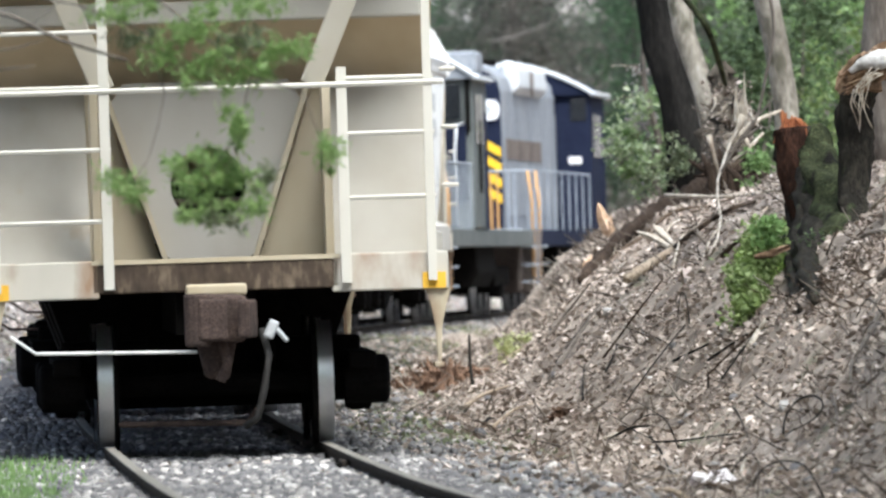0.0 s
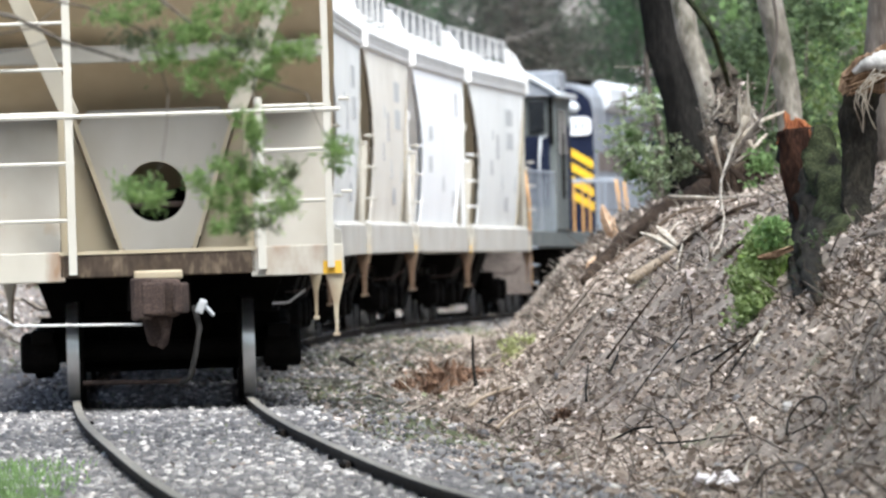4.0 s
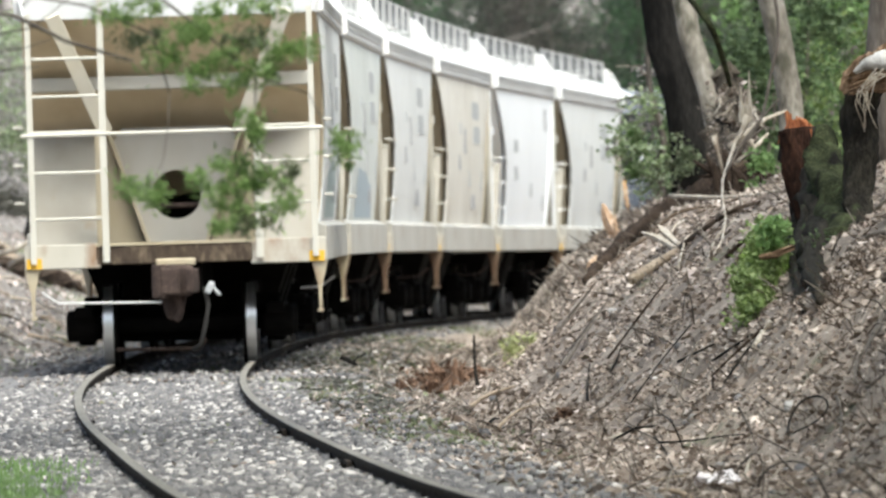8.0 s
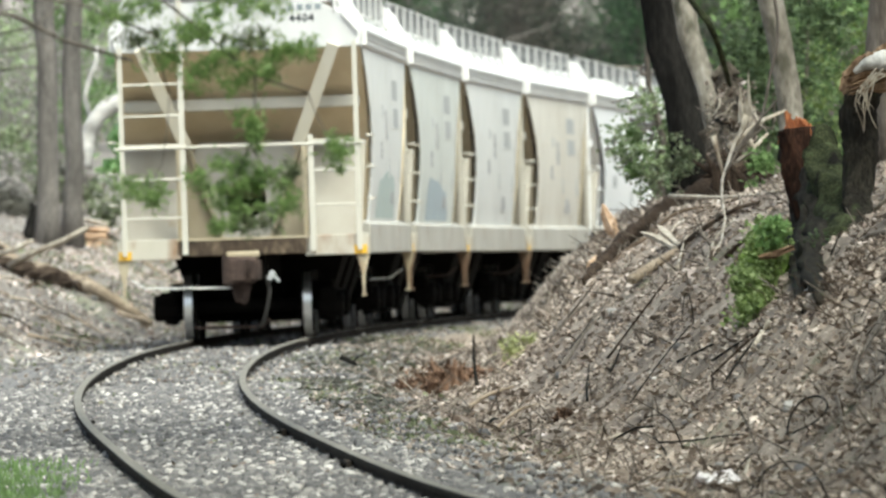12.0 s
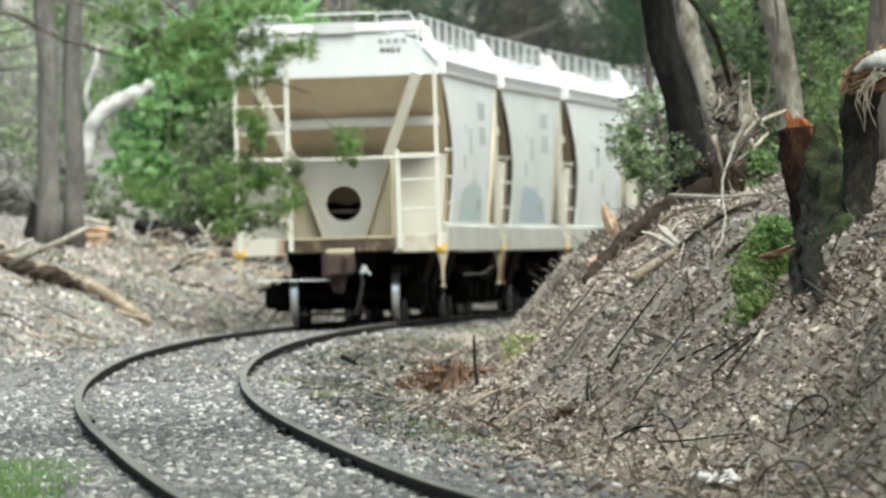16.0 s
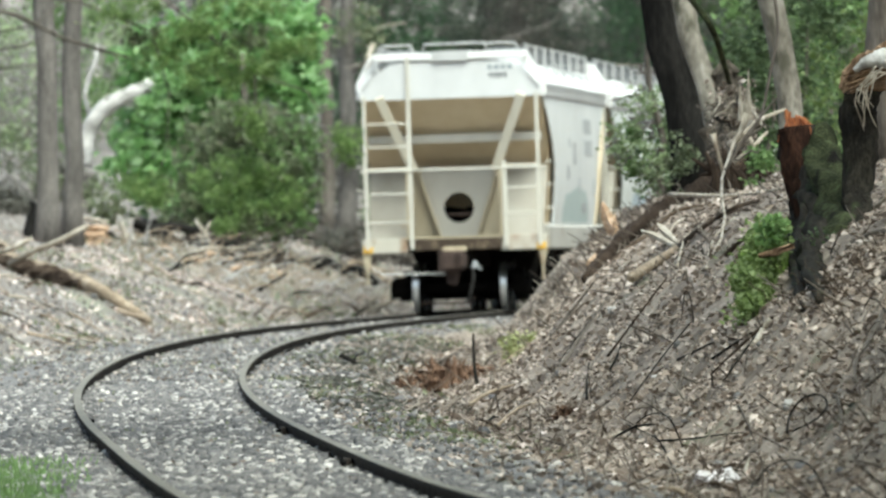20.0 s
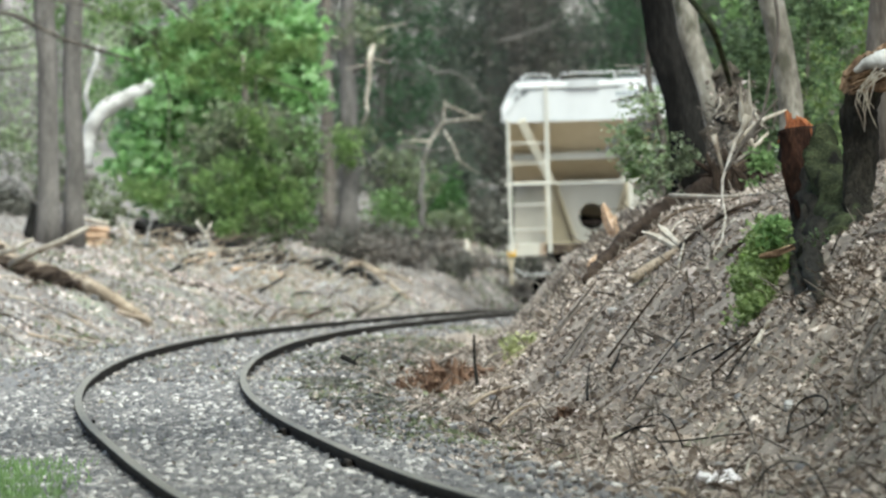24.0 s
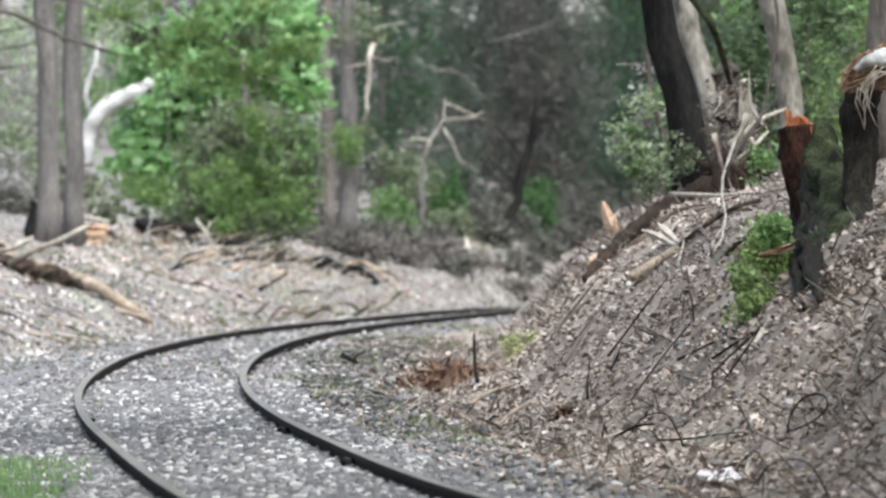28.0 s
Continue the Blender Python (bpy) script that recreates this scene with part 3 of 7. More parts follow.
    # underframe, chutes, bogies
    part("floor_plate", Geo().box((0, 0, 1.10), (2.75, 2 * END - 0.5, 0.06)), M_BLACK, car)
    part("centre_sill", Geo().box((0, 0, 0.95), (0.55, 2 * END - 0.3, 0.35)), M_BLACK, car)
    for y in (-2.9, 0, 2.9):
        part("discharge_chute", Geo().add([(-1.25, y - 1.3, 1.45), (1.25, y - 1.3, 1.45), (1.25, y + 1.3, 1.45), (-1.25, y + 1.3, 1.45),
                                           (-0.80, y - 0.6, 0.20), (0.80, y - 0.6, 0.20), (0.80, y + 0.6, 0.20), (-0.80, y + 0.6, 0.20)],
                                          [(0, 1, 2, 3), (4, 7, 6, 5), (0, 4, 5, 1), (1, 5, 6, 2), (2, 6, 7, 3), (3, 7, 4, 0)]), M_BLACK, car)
    for d in (-1, 1):
        make_bogie(car, d * BOG)
        for e in (-0.9, 0.9):
            make_wheelset(car, d * BOG + e)
    for s in (-1, 1):
        for y, z, w, h, m in marks:
            wz = float(np.interp(z, [q[0] for q in sec], [q[1] for q in sec]))
            part("stencil_panel", Geo().box((s * (wz + 0.001), y, z), (0.010, w, h)), M_GREY_PATCH if m == "grey" else M_DRIP, side)
        if patch is not None:
            v, fs = [], []
            ny, nz = 26, 7
            for a in range(ny):
                y = -3.2 + 6.6 * a / (ny - 1)
                top = 2.02 + 0.10 * math.sin(y * 0.55 + len(label)) + 0.02 * math.sin(y * 1.9 + s)
                top -= 0.35 * max(0, abs(y) - 2.6)
                for b in range(nz):
                    z = 1.50 + (top - 1.50) * b / (nz - 1)
                    v.append((s * (float(np.interp(z, [q[0] for q in sec], [q[1] for q in sec])) + 0.006), y, z))
            for a in range(ny - 1):
                for b in range(nz - 1):
                    q = a * nz + b
                    fs.append((q, q + 1, q + nz + 1, q + nz))
            part("spray_paint", Geo().add(v, fs), patch, side, "faded blue-green spray paint")
    if number:
        for k in range(4):
            part("stencil_bar", Geo().box((0.70 + 0.115 * k, -END - 0.003, 4.20), (0.075, 0.006, 0.075)), M_BARS, car)
        part("stencilled_number", lettering(number, 0.135), M_INK, car, "dark grey stencilled number", at=pose(0.68, -END - 0.004, 4.02, 90, 0, 0))
    return car


def lettering(text, size):
    """Flat letters as a mesh, in the x, y plane."""
    cu = bpy.data.curves.new("lettering", "FONT")
    cu.body, cu.size, cu.extrude, cu.space_character, cu.offset = text, size, 0.002, 1.2, 0.004
    ob = new("lettering", cu)
    bpy.context.view_layer.update()
    me = bpy.data.meshes.new_from_object(ob.evaluated_get(bpy.context.evaluated_depsgraph_get()))
    bpy.data.objects.remove(ob)
    me.materials.clear()
    me.materials.append(M_INK)
    return me


M_DRIP = mat("smudged_stencil_paint", [(0.30, 0.30, 0.31), (0.44, 0.44, 0.44)], 6, 40, 0.8, 0, 0.05)
GALV = mat("galvanised_grating", [(0.36, 0.37, 0.38), (0.50, 0.51, 0.52)], 4, 40, 0.6, 0.2, 0.1)
BRACE = paint("faded_brace_paint", (0.547, 0.498, 0.390), (0.625, 0.576, 0.468), (0.683, 0.644, 0.547), at=0.70)
STAINED = paint("rust_stained_paint", (0.306, 0.243, 0.153), (0.432, 0.369, 0.261), (0.540, 0.486, 0.387), rust=(0.17, 0.09, 0.045), at=0.50)
RUSTED = paint("rusted_bracket_paint", (0.087, 0.053, 0.031), (0.136, 0.093, 0.059), (0.205, 0.161, 0.112), rust=(0.10, 0.05, 0.028), at=0.48)
GRATE = mat("dark_walkway_mesh", [(0.17, 0.175, 0.18), (0.25, 0.255, 0.26)], 4, 40, 0.7, 0.2, 0.1)
DUSTY = paint("dusty_corner_paint", (0.29, 0.262, 0.212), (0.335, 0.307, 0.255), (0.375, 0.35, 0.30), rust=(0.30, 0.22, 0.13), at=0.62)
CORNER = paint("rust_spotted_corner_paint", (0.395, 0.365, 0.299), (0.453, 0.424, 0.358), (0.497, 0.468, 0.409), rust=(0.24, 0.14, 0.075), at=0.54)
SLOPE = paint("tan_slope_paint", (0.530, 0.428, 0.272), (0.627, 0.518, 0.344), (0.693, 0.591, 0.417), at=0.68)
# Shaded copy of the slope paint: darkness of the wagon gaps is coloured in
SLOPE_SHADED = paint("shaded_slope_paint", (0.22, 0.185, 0.125), (0.28, 0.24, 0.17), (0.33, 0.29, 0.22), at=0.66)
# Greyer paint: the eave band's undercut shade is in the colour
EAVE = paint("eave_shade_and_bracket_paint", (0.40, 0.40, 0.395), (0.455, 0.455, 0.45), (0.50, 0.50, 0.495), rust=(0.36, 0.33, 0.29), at=0.6)
ENDW = paint("grey_white_end_paint", (0.50, 0.50, 0.495), (0.555, 0.555, 0.55), (0.60, 0.60, 0.595), rust=(0.42, 0.39, 0.35), at=0.66)
CREAM = paint("cream_paint", (0.352, 0.288, 0.186), (0.408, 0.345, 0.236), (0.450, 0.391, 0.288), at=0.68)
PALE = paint("pale_paint", (0.448, 0.424, 0.36), (0.512, 0.488, 0.424), (0.568, 0.544, 0.48), rust=(0.36, 0.26, 0.16), at=0.68)
ROOFW = paint("white_roof_paint", (0.654, 0.645, 0.628), (0.705, 0.701, 0.688), (0.74, 0.735, 0.722), at=0.76)
GREYB = paint("grey_beige_paint", (0.486, 0.473, 0.432), (0.549, 0.54, 0.504), (0.612, 0.603, 0.567), rust=(0.40, 0.355, 0.29), at=0.58)
BEIGE = paint("dusty_beige_paint", (0.594, 0.558, 0.492), (0.680, 0.649, 0.583), (0.764, 0.739, 0.680), rust=(0.42, 0.36, 0.28), at=0.58)
WHITEP = paint("white_wagon_paint", (0.806, 0.816, 0.826), (0.854, 0.864, 0.874), (0.883, 0.893, 0.902), at=0.8)
GREYL = paint("light_grey_paint", (0.634, 0.638, 0.625), (0.705, 0.711, 0.694), (0.767, 0.771, 0.755), rust=(0.46, 0.43, 0.38), at=0.60)
GREYG = paint("greenish_grey_paint", (0.554, 0.572, 0.541), (0.632, 0.652, 0.620), (0.722, 0.741, 0.710), rust=(0.40, 0.37, 0.32), at=0.60)
GRIMY = paint("grimy_pale_paint", (0.368, 0.352, 0.312), (0.448, 0.432, 0.392), (0.512, 0.496, 0.456), rust=(0.22, 0.15, 0.10), at=0.58)
SOFT = paint("sun_bleached_cream_paint", (0.348, 0.322, 0.272), (0.395, 0.369, 0.319), (0.434, 0.414, 0.367), rust=(0.36, 0.27, 0.18), at=0.70)
wagons = [make_hopper("cream covered hopper wagon with rusty streaks, last of the train", CREAM, PALE, GREYL, M_GREEN_PATCH, number="4404"),
          make_hopper("grey covered hopper wagon with faded blue spray paint", GREYB, PALE, GREYG, M_BLUE_PATCH),
          make_hopper("dusty grey-beige covered hopper wagon with stencilled sides", GREYB, PALE, GREYL),
          make_hopper("weathered grey-beige covered hopper wagon", GREYB, PALE, BEIGE),
          make_hopper("clean white covered hopper wagon", WHITEP, WHITEP, WHITEP, None, FEW_STENCILS),
          make_hopper("off-white covered hopper wagon next to the locomotives", PALE, PALE, GREYL)]

M_LGREY = mat("locomotive_grey_paint", [(0.17, 0.185, 0.21), (0.23, 0.245, 0.27), (0.30, 0.315, 0.335)], 0.8, 14, 0.75, 0, 0.1, spots=(2.0, (0.20, 0.16, 0.13), 0.66, 0.4), spec=0.15)
M_LGREEN = mat("faded_grey_green_paint", [(0.082, 0.092, 0.089), (0.112, 0.123, 0.119), (0.15, 0.16, 0.155)], 0.8, 14, 0.75, 0, 0.1, spots=(2.0, (0.20, 0.17, 0.14), 0.64, 0.4), spec=0.15)
M_NAVY = mat("locomotive_navy_paint", [(0.008, 0.011, 0.026), (0.017, 0.022, 0.045)], 1.5, 20, 0.85, 0, 0.05, spec=0.08)
M_LROOF = mat("locomotive_pale_roof", [(0.50, 0.52, 0.54), (0.64, 0.66, 0.68)], 1.0, 20, 0.5, 0, 0.1)
M_POST = mat("grey_blue_rail_paint", [(0.24, 0.27, 0.31), (0.34, 0.37, 0.41)], 3, 30, 0.7, 0, 0.1)
M_BAND = mat("sooty_brown_band", [(0.085, 0.07, 0.062), (0.15, 0.125, 0.11), (0.21, 0.18, 0.16)], 1.2, 18, 0.85, 0, 0.1, spec=0.1)
M_ORANGE = mat("orange_handrail_paint", [(0.50, 0.26, 0.08), (0.62, 0.36, 0.14)], 5, 40, 0.6, 0, 0.1)
M_GLASS = mat("dark_cab_glass", [(0.01, 0.012, 0.015), (0.02, 0.022, 0.025)], 2, 20, 0.08, 0, 0.0, spec=0.6)
M_SIGN = mat("white_number_board", [(0.75, 0.76, 0.78), (0.85, 0.86, 0.88)], 4, 30, 0.4, 0, 0.0)
M_STRIPE = mat("yellow_stripe_paint", [(0.70, 0.42, 0.02), (0.82, 0.52, 0.03)], 4, 30, 0.5, 0, 0.05)


def rounded_roof(w, z0, z1, k=9):
    """Profile of a body of half width w with a rounded roof from z0 up to z1."""
    arc = [(w * math.cos(math.pi * i / k), z0 + (z1 - z0) * math.sin(math.pi * i / k) ** 0.8) for i in range(k + 1)]
    return arc


def running_gear(L, LHALF, LBOG, side):
    """Frame, tank, end platforms with steps and rails, couplers and bogies of a locomotive."""
    part("frame", Geo().box((0, 0, 1.25), (2.95, 2 * LHALF - 0.4, 0.28)), side, L, bevel=0.02)
    part("fuel_tank", Geo().prism([(-1.2, 0.45), (1.2, 0.45), (1.35, 0.7), (1.3, 1.12), (-1.3, 1.12), (-1.35, 0.7)], -2.6, 2.6), M_BLACK, L, bevel=0.03)
    for d in (-1, 1):
        y = d * (LHALF - 0.1)
        part("pilot", Geo().prism([(-1.45, 0.30), (1.45, 0.30), (1.5, 1.38), (-1.5, 1.38)], y - d * 0.08, y + d * 0.02), M_BAND, L, "sooty grey pilot plate", bevel=0.02)
        part("anticlimber", Geo().box((0, y + d * 0.12, 1.36), (2.4, 0.24, 0.12)), M_LGREY, L, bevel=0.02)
        part("coupler", Geo().box((0, y + d * 0.25, 0.88), (0.28, 0.5, 0.32)).box((0, y + d * 0.50, 0.86), (0.44, 0.26, 0.40)), M_RUST, L, bevel=0.03)
        for s in (-1, 1):
            st = part("step_well", Geo().box((s * 1.25, y - d * 0.45, 0.85), (0.06, 0.60, 0.95)), M_BAND, L)
            for z in (0.50, 0.80, 1.10):
                part("step", Geo().box((s * 1.40, y - d * 0.45, z), (0.30, 0.55, 0.03)), M_POST, st)
            part("grab_post", Geo().tube([(s * 1.46, y - d * 0.12, 0.45), (s * 1.46, y - d * 0.12, 1.9), (s * 1.40, y - d * 0.16, 2.42)], 0.022, 8), M_ORANGE, L, "orange grab post beside the steps", True)
        rail = part("end_handrail", Geo().tube([(-1.40, y, 1.4), (-1.40, y, 2.42), (1.40, y, 2.42), (1.40, y, 1.4)], 0.022, 8), M_POST, L)
        for x in (-1.05, -0.45, 0.45, 0.75, 1.05):
            part("stanchion", Geo().tube([(x, y, 1.40), (x, y, 2.42)], 0.02, 8), M_ORANGE if abs(x) < 1 else M_POST, rail)
        for s in (-1, 1):
            part("bogie_frame", Geo().box((s * 1.05, d * LBOG, 0.62), (0.18, 4.2, 0.34)).box((s * 1.05, d * LBOG, 0.40), (0.2, 0.6, 0.3)), M_BLACK, L, bevel=0.03)
        for e in (-1.7, 0, 1.7):
            make_wheelset(L, d * LBOG + e, 0.42)


def side_rails(L, y0, y1, posts):
    for s in (-1, 1):
        g = part("side_handrail", Geo().tube([(s * 1.45, y0, 2.42), (s * 1.45, y1, 2.42)], 0.018, 8), M_POST, L)
        for k in range(posts):
            y = y0 + 0.2 + k * (y1 - y0 - 0.4) / (posts - 1)
            part("stanchion", Geo().tube([(s * 1.45, y, 1.38), (s * 1.45, y, 2.42)], 0.015, 6), M_POST, g)


def arch(w, z0, z1, k=14):
    """Profile of a flat cab roof arch of half width w, from eaves at z0 to the crown at z1."""
    return [(w * math.cos(math.pi * i / k), z0 + (z1 - z0) * (1 - abs(math.cos(math.pi * i / k)) ** 1.7)) for i in range(k + 1)]


def make_cab(L, lo, hi, face, z0, z1, wall_paint, roof_paint):
    """Full-width cab from lo to hi with an arched roof whose end edge facing back is white."""
    cab = part("cab", Geo().prism([(1.5, 1.40), (1.5, z0), (-1.5, z0), (-1.5, 1.40)], lo, hi), wall_paint, L, "full-width locomotive cab", bevel=0.03)
    part("end_wall", Geo().prism(arch(1.49, z0 - 0.02, z1 - 0.06), lo - 0.02, lo + 0.06), face, cab)
    part("cab_roof", Geo().prism(arch(1.58, z0, z1), lo - 0.12, hi + 0.12), roof_paint, cab, "arched cab roof")
    part("roof_trim", Geo().tube([(x, lo - 0.14, z) for x, z in arch(1.60, z0, z1)], 0.042, 6), M_LROOF, cab, "white edge of the arched roof")
    for s in (-1, 1):
        part("gutter", Geo().box((s * 1.56, (lo + hi) / 2, z0 + 0.02), (0.12, hi - lo + 0.2, 0.07)), M_LROOF, cab, "pale roof gutter")
        for dy, w in ((0.8, 0.7), (1.9, 0.9)):
            part("side_window", Geo().box((s * 1.505, lo + dy, 3.15), (0.03, w, 0.80)), M_GLASS, cab, bevel=0.01)
        part("cab_door", Geo().box((s * 1.508, lo + 3.0, 2.35), (0.035, 0.65, 1.85)), M_NAVY, cab, bevel=0.01)
    return cab


def make_switcher(label, LHALF, LBOG):
    """Engine with its hood towards the wagons and a wide cab behind the hood."""
    L = new("locomotive")
    tagged(L, label, "locomotive", "locomotives of the freight train")
    running_gear(L, LHALF, LBOG, M_LGREEN)
    c = -5.3
    cab = make_cab(L, c, c + 3.7, M_BAND, 3.78, 4.46, M_LGREEN, M_LGREY)
    for s in (-1, 1):
        part("end_window", Geo().box((s * 1.17, c - 0.035, 3.42), (0.28, 0.03, 0.55)), M_GLASS, cab, bevel=0.01)
        part("end_door", Geo().box((s * 1.10, c - 0.03, 2.45), (0.56, 0.03, 1.25)), M_NAVY, cab, "dark door in the cab's end wall")
        part("drain_slot", Geo().box((s * 1.42, c - 0.035, 3.35), (0.075, 0.03, 0.85)), M_BLACK, cab, "black upright slot")
        part("drain_slot", Geo().box((s * 1.512, c + 1.5, 2.55), (0.03, 0.5, 1.15)), M_BLACK, cab, "black upright slot")
        part("handrail", Geo().tube([(s * 1.20, c - 0.12, 1.45), (s * 1.20, c - 0.16, 2.6), (s * 1.24, c - 0.12, 3.05), (s * 1.34, c - 0.05, 3.07)], 0.022, 8), M_LROOF, cab, "pale upright handrail", True)
        ladder = part("ladder", Geo().box((s * 0.93, c - 0.30, 1.6), (0.05, 0.05, 1.5)), M_ORANGE, cab)
        for z in (1.2, 1.55, 1.9, 2.25):
            part("rung", Geo().box((s * 0.70, c - 0.30, z), (0.46, 0.06, 0.04)), M_LROOF, ladder)
    part("roof_unit", Geo().box((1.20, c + 1.2, 4.06), (0.72, 1.6, 0.34)), M_LGREY, cab, "grey box on the cab roof", bevel=0.05)
    hood = part("long_hood", Geo().prism(rounded_roof(0.84, 3.55, 3.95) + [(-0.84, 1.4), (0.84, 1.4)], -LHALF + 1.2, c), M_LGREEN, L, "grey-green engine hood", bevel=0.02)
    for s in (-1, 1):
        for k in range(4):
            part("hood_door", Geo().box((s * 0.845, -LHALF + 1.9 + 1.12 * k, 2.5), (0.02, 0.95, 1.8)), M_LGREEN, hood, bevel=0.01)
    part("exhaust_stack", Geo().box((0, -8.0, 4.02), (0.5, 0.7, 0.25)), M_BLACK, hood, bevel=0.03)
    part("low_nose", Geo().prism([(-0.5, 1.4), (0.5, 1.4), (0.5, 2.0), (0.35, 2.15), (-0.35, 2.15), (-0.5, 2.0)], c + 3.7, LHALF - 1.5), M_LGREEN, L, bevel=0.03)
    side_rails(L, -LHALF + 0.3, c, 8)
    return L


def make_road_engine(label, LHALF, LBOG, hw=0.84, top=4.38):
    """Engine with a striped hood end towards the train and a navy cab at its front."""
    L = new("locomotive")
    tagged(L, label, "locomotive", "locomotives of the freight train")
    running_gear(L, LHALF, LBOG, M_NAVY)
    c1, e = LHALF - 4.2, -LHALF + 0.6
    cab = make_cab(L, c1, LHALF - 0.5, M_NAVY, 3.90, 4.50, M_NAVY, M_NAVY)
    nose = part("hood_end_panel", Geo().prism(rounded_roof(0.82, 3.78, top - 0.10) + [(-0.82, 1.42), (0.82, 1.42)], e - 0.05, e), M_NAVY, L, "navy hood end with yellow slanted stripes")
    for s in (-0.50, 0.50):
        board = part("number_board", Geo().prism([(s + 0.29 * math.cos(a) * abs(math.cos(a)) ** -0.5, 3.50 + 0.18 * math.sin(a) * abs(math.sin(a)) ** -0.5) for a in [0.13 + 2 * math.pi * i / 20 for i in range(20)]], e - 0.10, e - 0.05), M_SIGN, nose, "white lit number board")
        for k in range(3):
            part("number_bar", Geo().box((s - 0.12 + 0.12 * k, e - 0.106, 3.50), (0.05, 0.01, 0.14)), M_BARS, nose)
        part("headlight", Geo().lathe([(0.0, 0.0), (0.0, 0.10), (-0.08, 0.12), (-0.08, 0.0)], (s * 0.9, e - 0.05, 3.86), "y", 14), M_LROOF, nose, smooth=True)
    for k in range(4):
        zz = 2.88 - 0.27 * k
        v = [(-0.80, e - q, zz + 0.92) for q in (0.062, 0.04)] + [(0.80, e - q, zz - 0.05) for q in (0.062, 0.04)] + [(0.80, e - q, zz - 0.21) for q in (0.062, 0.04)] + [(-0.80, e - q, zz + 0.76) for q in (0.062, 0.04)]
        part("slanted_stripe", Geo().add(v, [(0, 2, 4, 6), (1, 7, 5, 3), (0, 1, 3, 2), (2, 3, 5, 4), (4, 5, 7, 6), (6, 7, 1, 0)]), M_STRIPE, nose)
    hood = part("long_hood", Geo().prism(rounded_roof(hw, 3.85, top) + [(-hw, 1.4), (hw, 1.4)], e, c1), M_LGREY, L, "grey engine hood", bevel=0.02)
    for s in (-1, 1):
        for k in range(9):
            part("hood_door", Geo().box((s * (hw + 0.005), e + 0.8 + k * (c1 - e - 1.4) / 8, 2.6), (0.02, 1.1, 1.9)), M_LGREY, hood, bevel=0.01)
        part("rust_band", Geo().box((s * (hw + 0.018), e + 4.6, 2.82), (0.012, 8.4, 0.36)), M_BAND, hood, "rust-brown grimy band along the hood")
        part("shoulder_bulge", Geo().prism([(s * 0.62, 4.36), (s * 0.80, 4.40), (s * 0.96, 4.26), (s * 0.98, 3.92), (s * 0.84, 3.78)], e + 2.4, e + 9.0), M_LROOF, hood, "pale rounded air intake along the hood top", bevel=0.05)
        part("intake_grille", Geo().lathe([(0.0, 0.0), (0.0, 0.24), (s * 0.02, 0.24), (s * 0.02, 0.0)], (s * 0.985, e + 5.2, 4.02), "x", 16), M_BAND, hood, "dark sooty grille")
        wall = part("cab_back_panel", Geo().box((s * (hw + 1.5) / 2, c1 - 0.05, 2.6), (1.5 - hw - 0.05, 0.05, 2.3)), M_NAVY, cab, "navy back wall of the cab")
        part("back_window", Geo().box((s * 1.28, c1 - 0.07, 3.62), (0.30, 0.03, 0.42)), M_GLASS, cab, bevel=0.01)
        part("small_plate", Geo().box((s * 1.2, c1 - 0.085, 2.70), (0.24, 0.02, 0.13)), M_SIGN, wall)
    part("exhaust_stack", Geo().box((0, (e + c1) / 2, top + 0.04), (0.5, 0.7, 0.16)), M_BLACK, hood, bevel=0.03)
    side_rails(L, e, c1, 8)
    return L


LOCO_A, LOCO_B = (11.9, 7.6), (8.8, 5.4)
locos = [make_switcher("grey-green diesel locomotive with a white-edged arched cab roof", *LOCO_A),
         make_road_engine("grey and navy locomotive with yellow slanted stripes on its hood end", *LOCO_B)]


# ---- loose ground cover ----
def along(rng, n, u0, u1, y0, y1, power=1.0):
    """Random places beside the line: n x 3 points on the ground, denser near y0 when power > 1."""
    y = y0 + (y1 - y0) * rng.random(n) ** power
    u = u0 + (u1 - u0) * rng.random(n)
    x = line_x(y) + u
    return np.stack([x, y, ground_z(x, y)], 1)


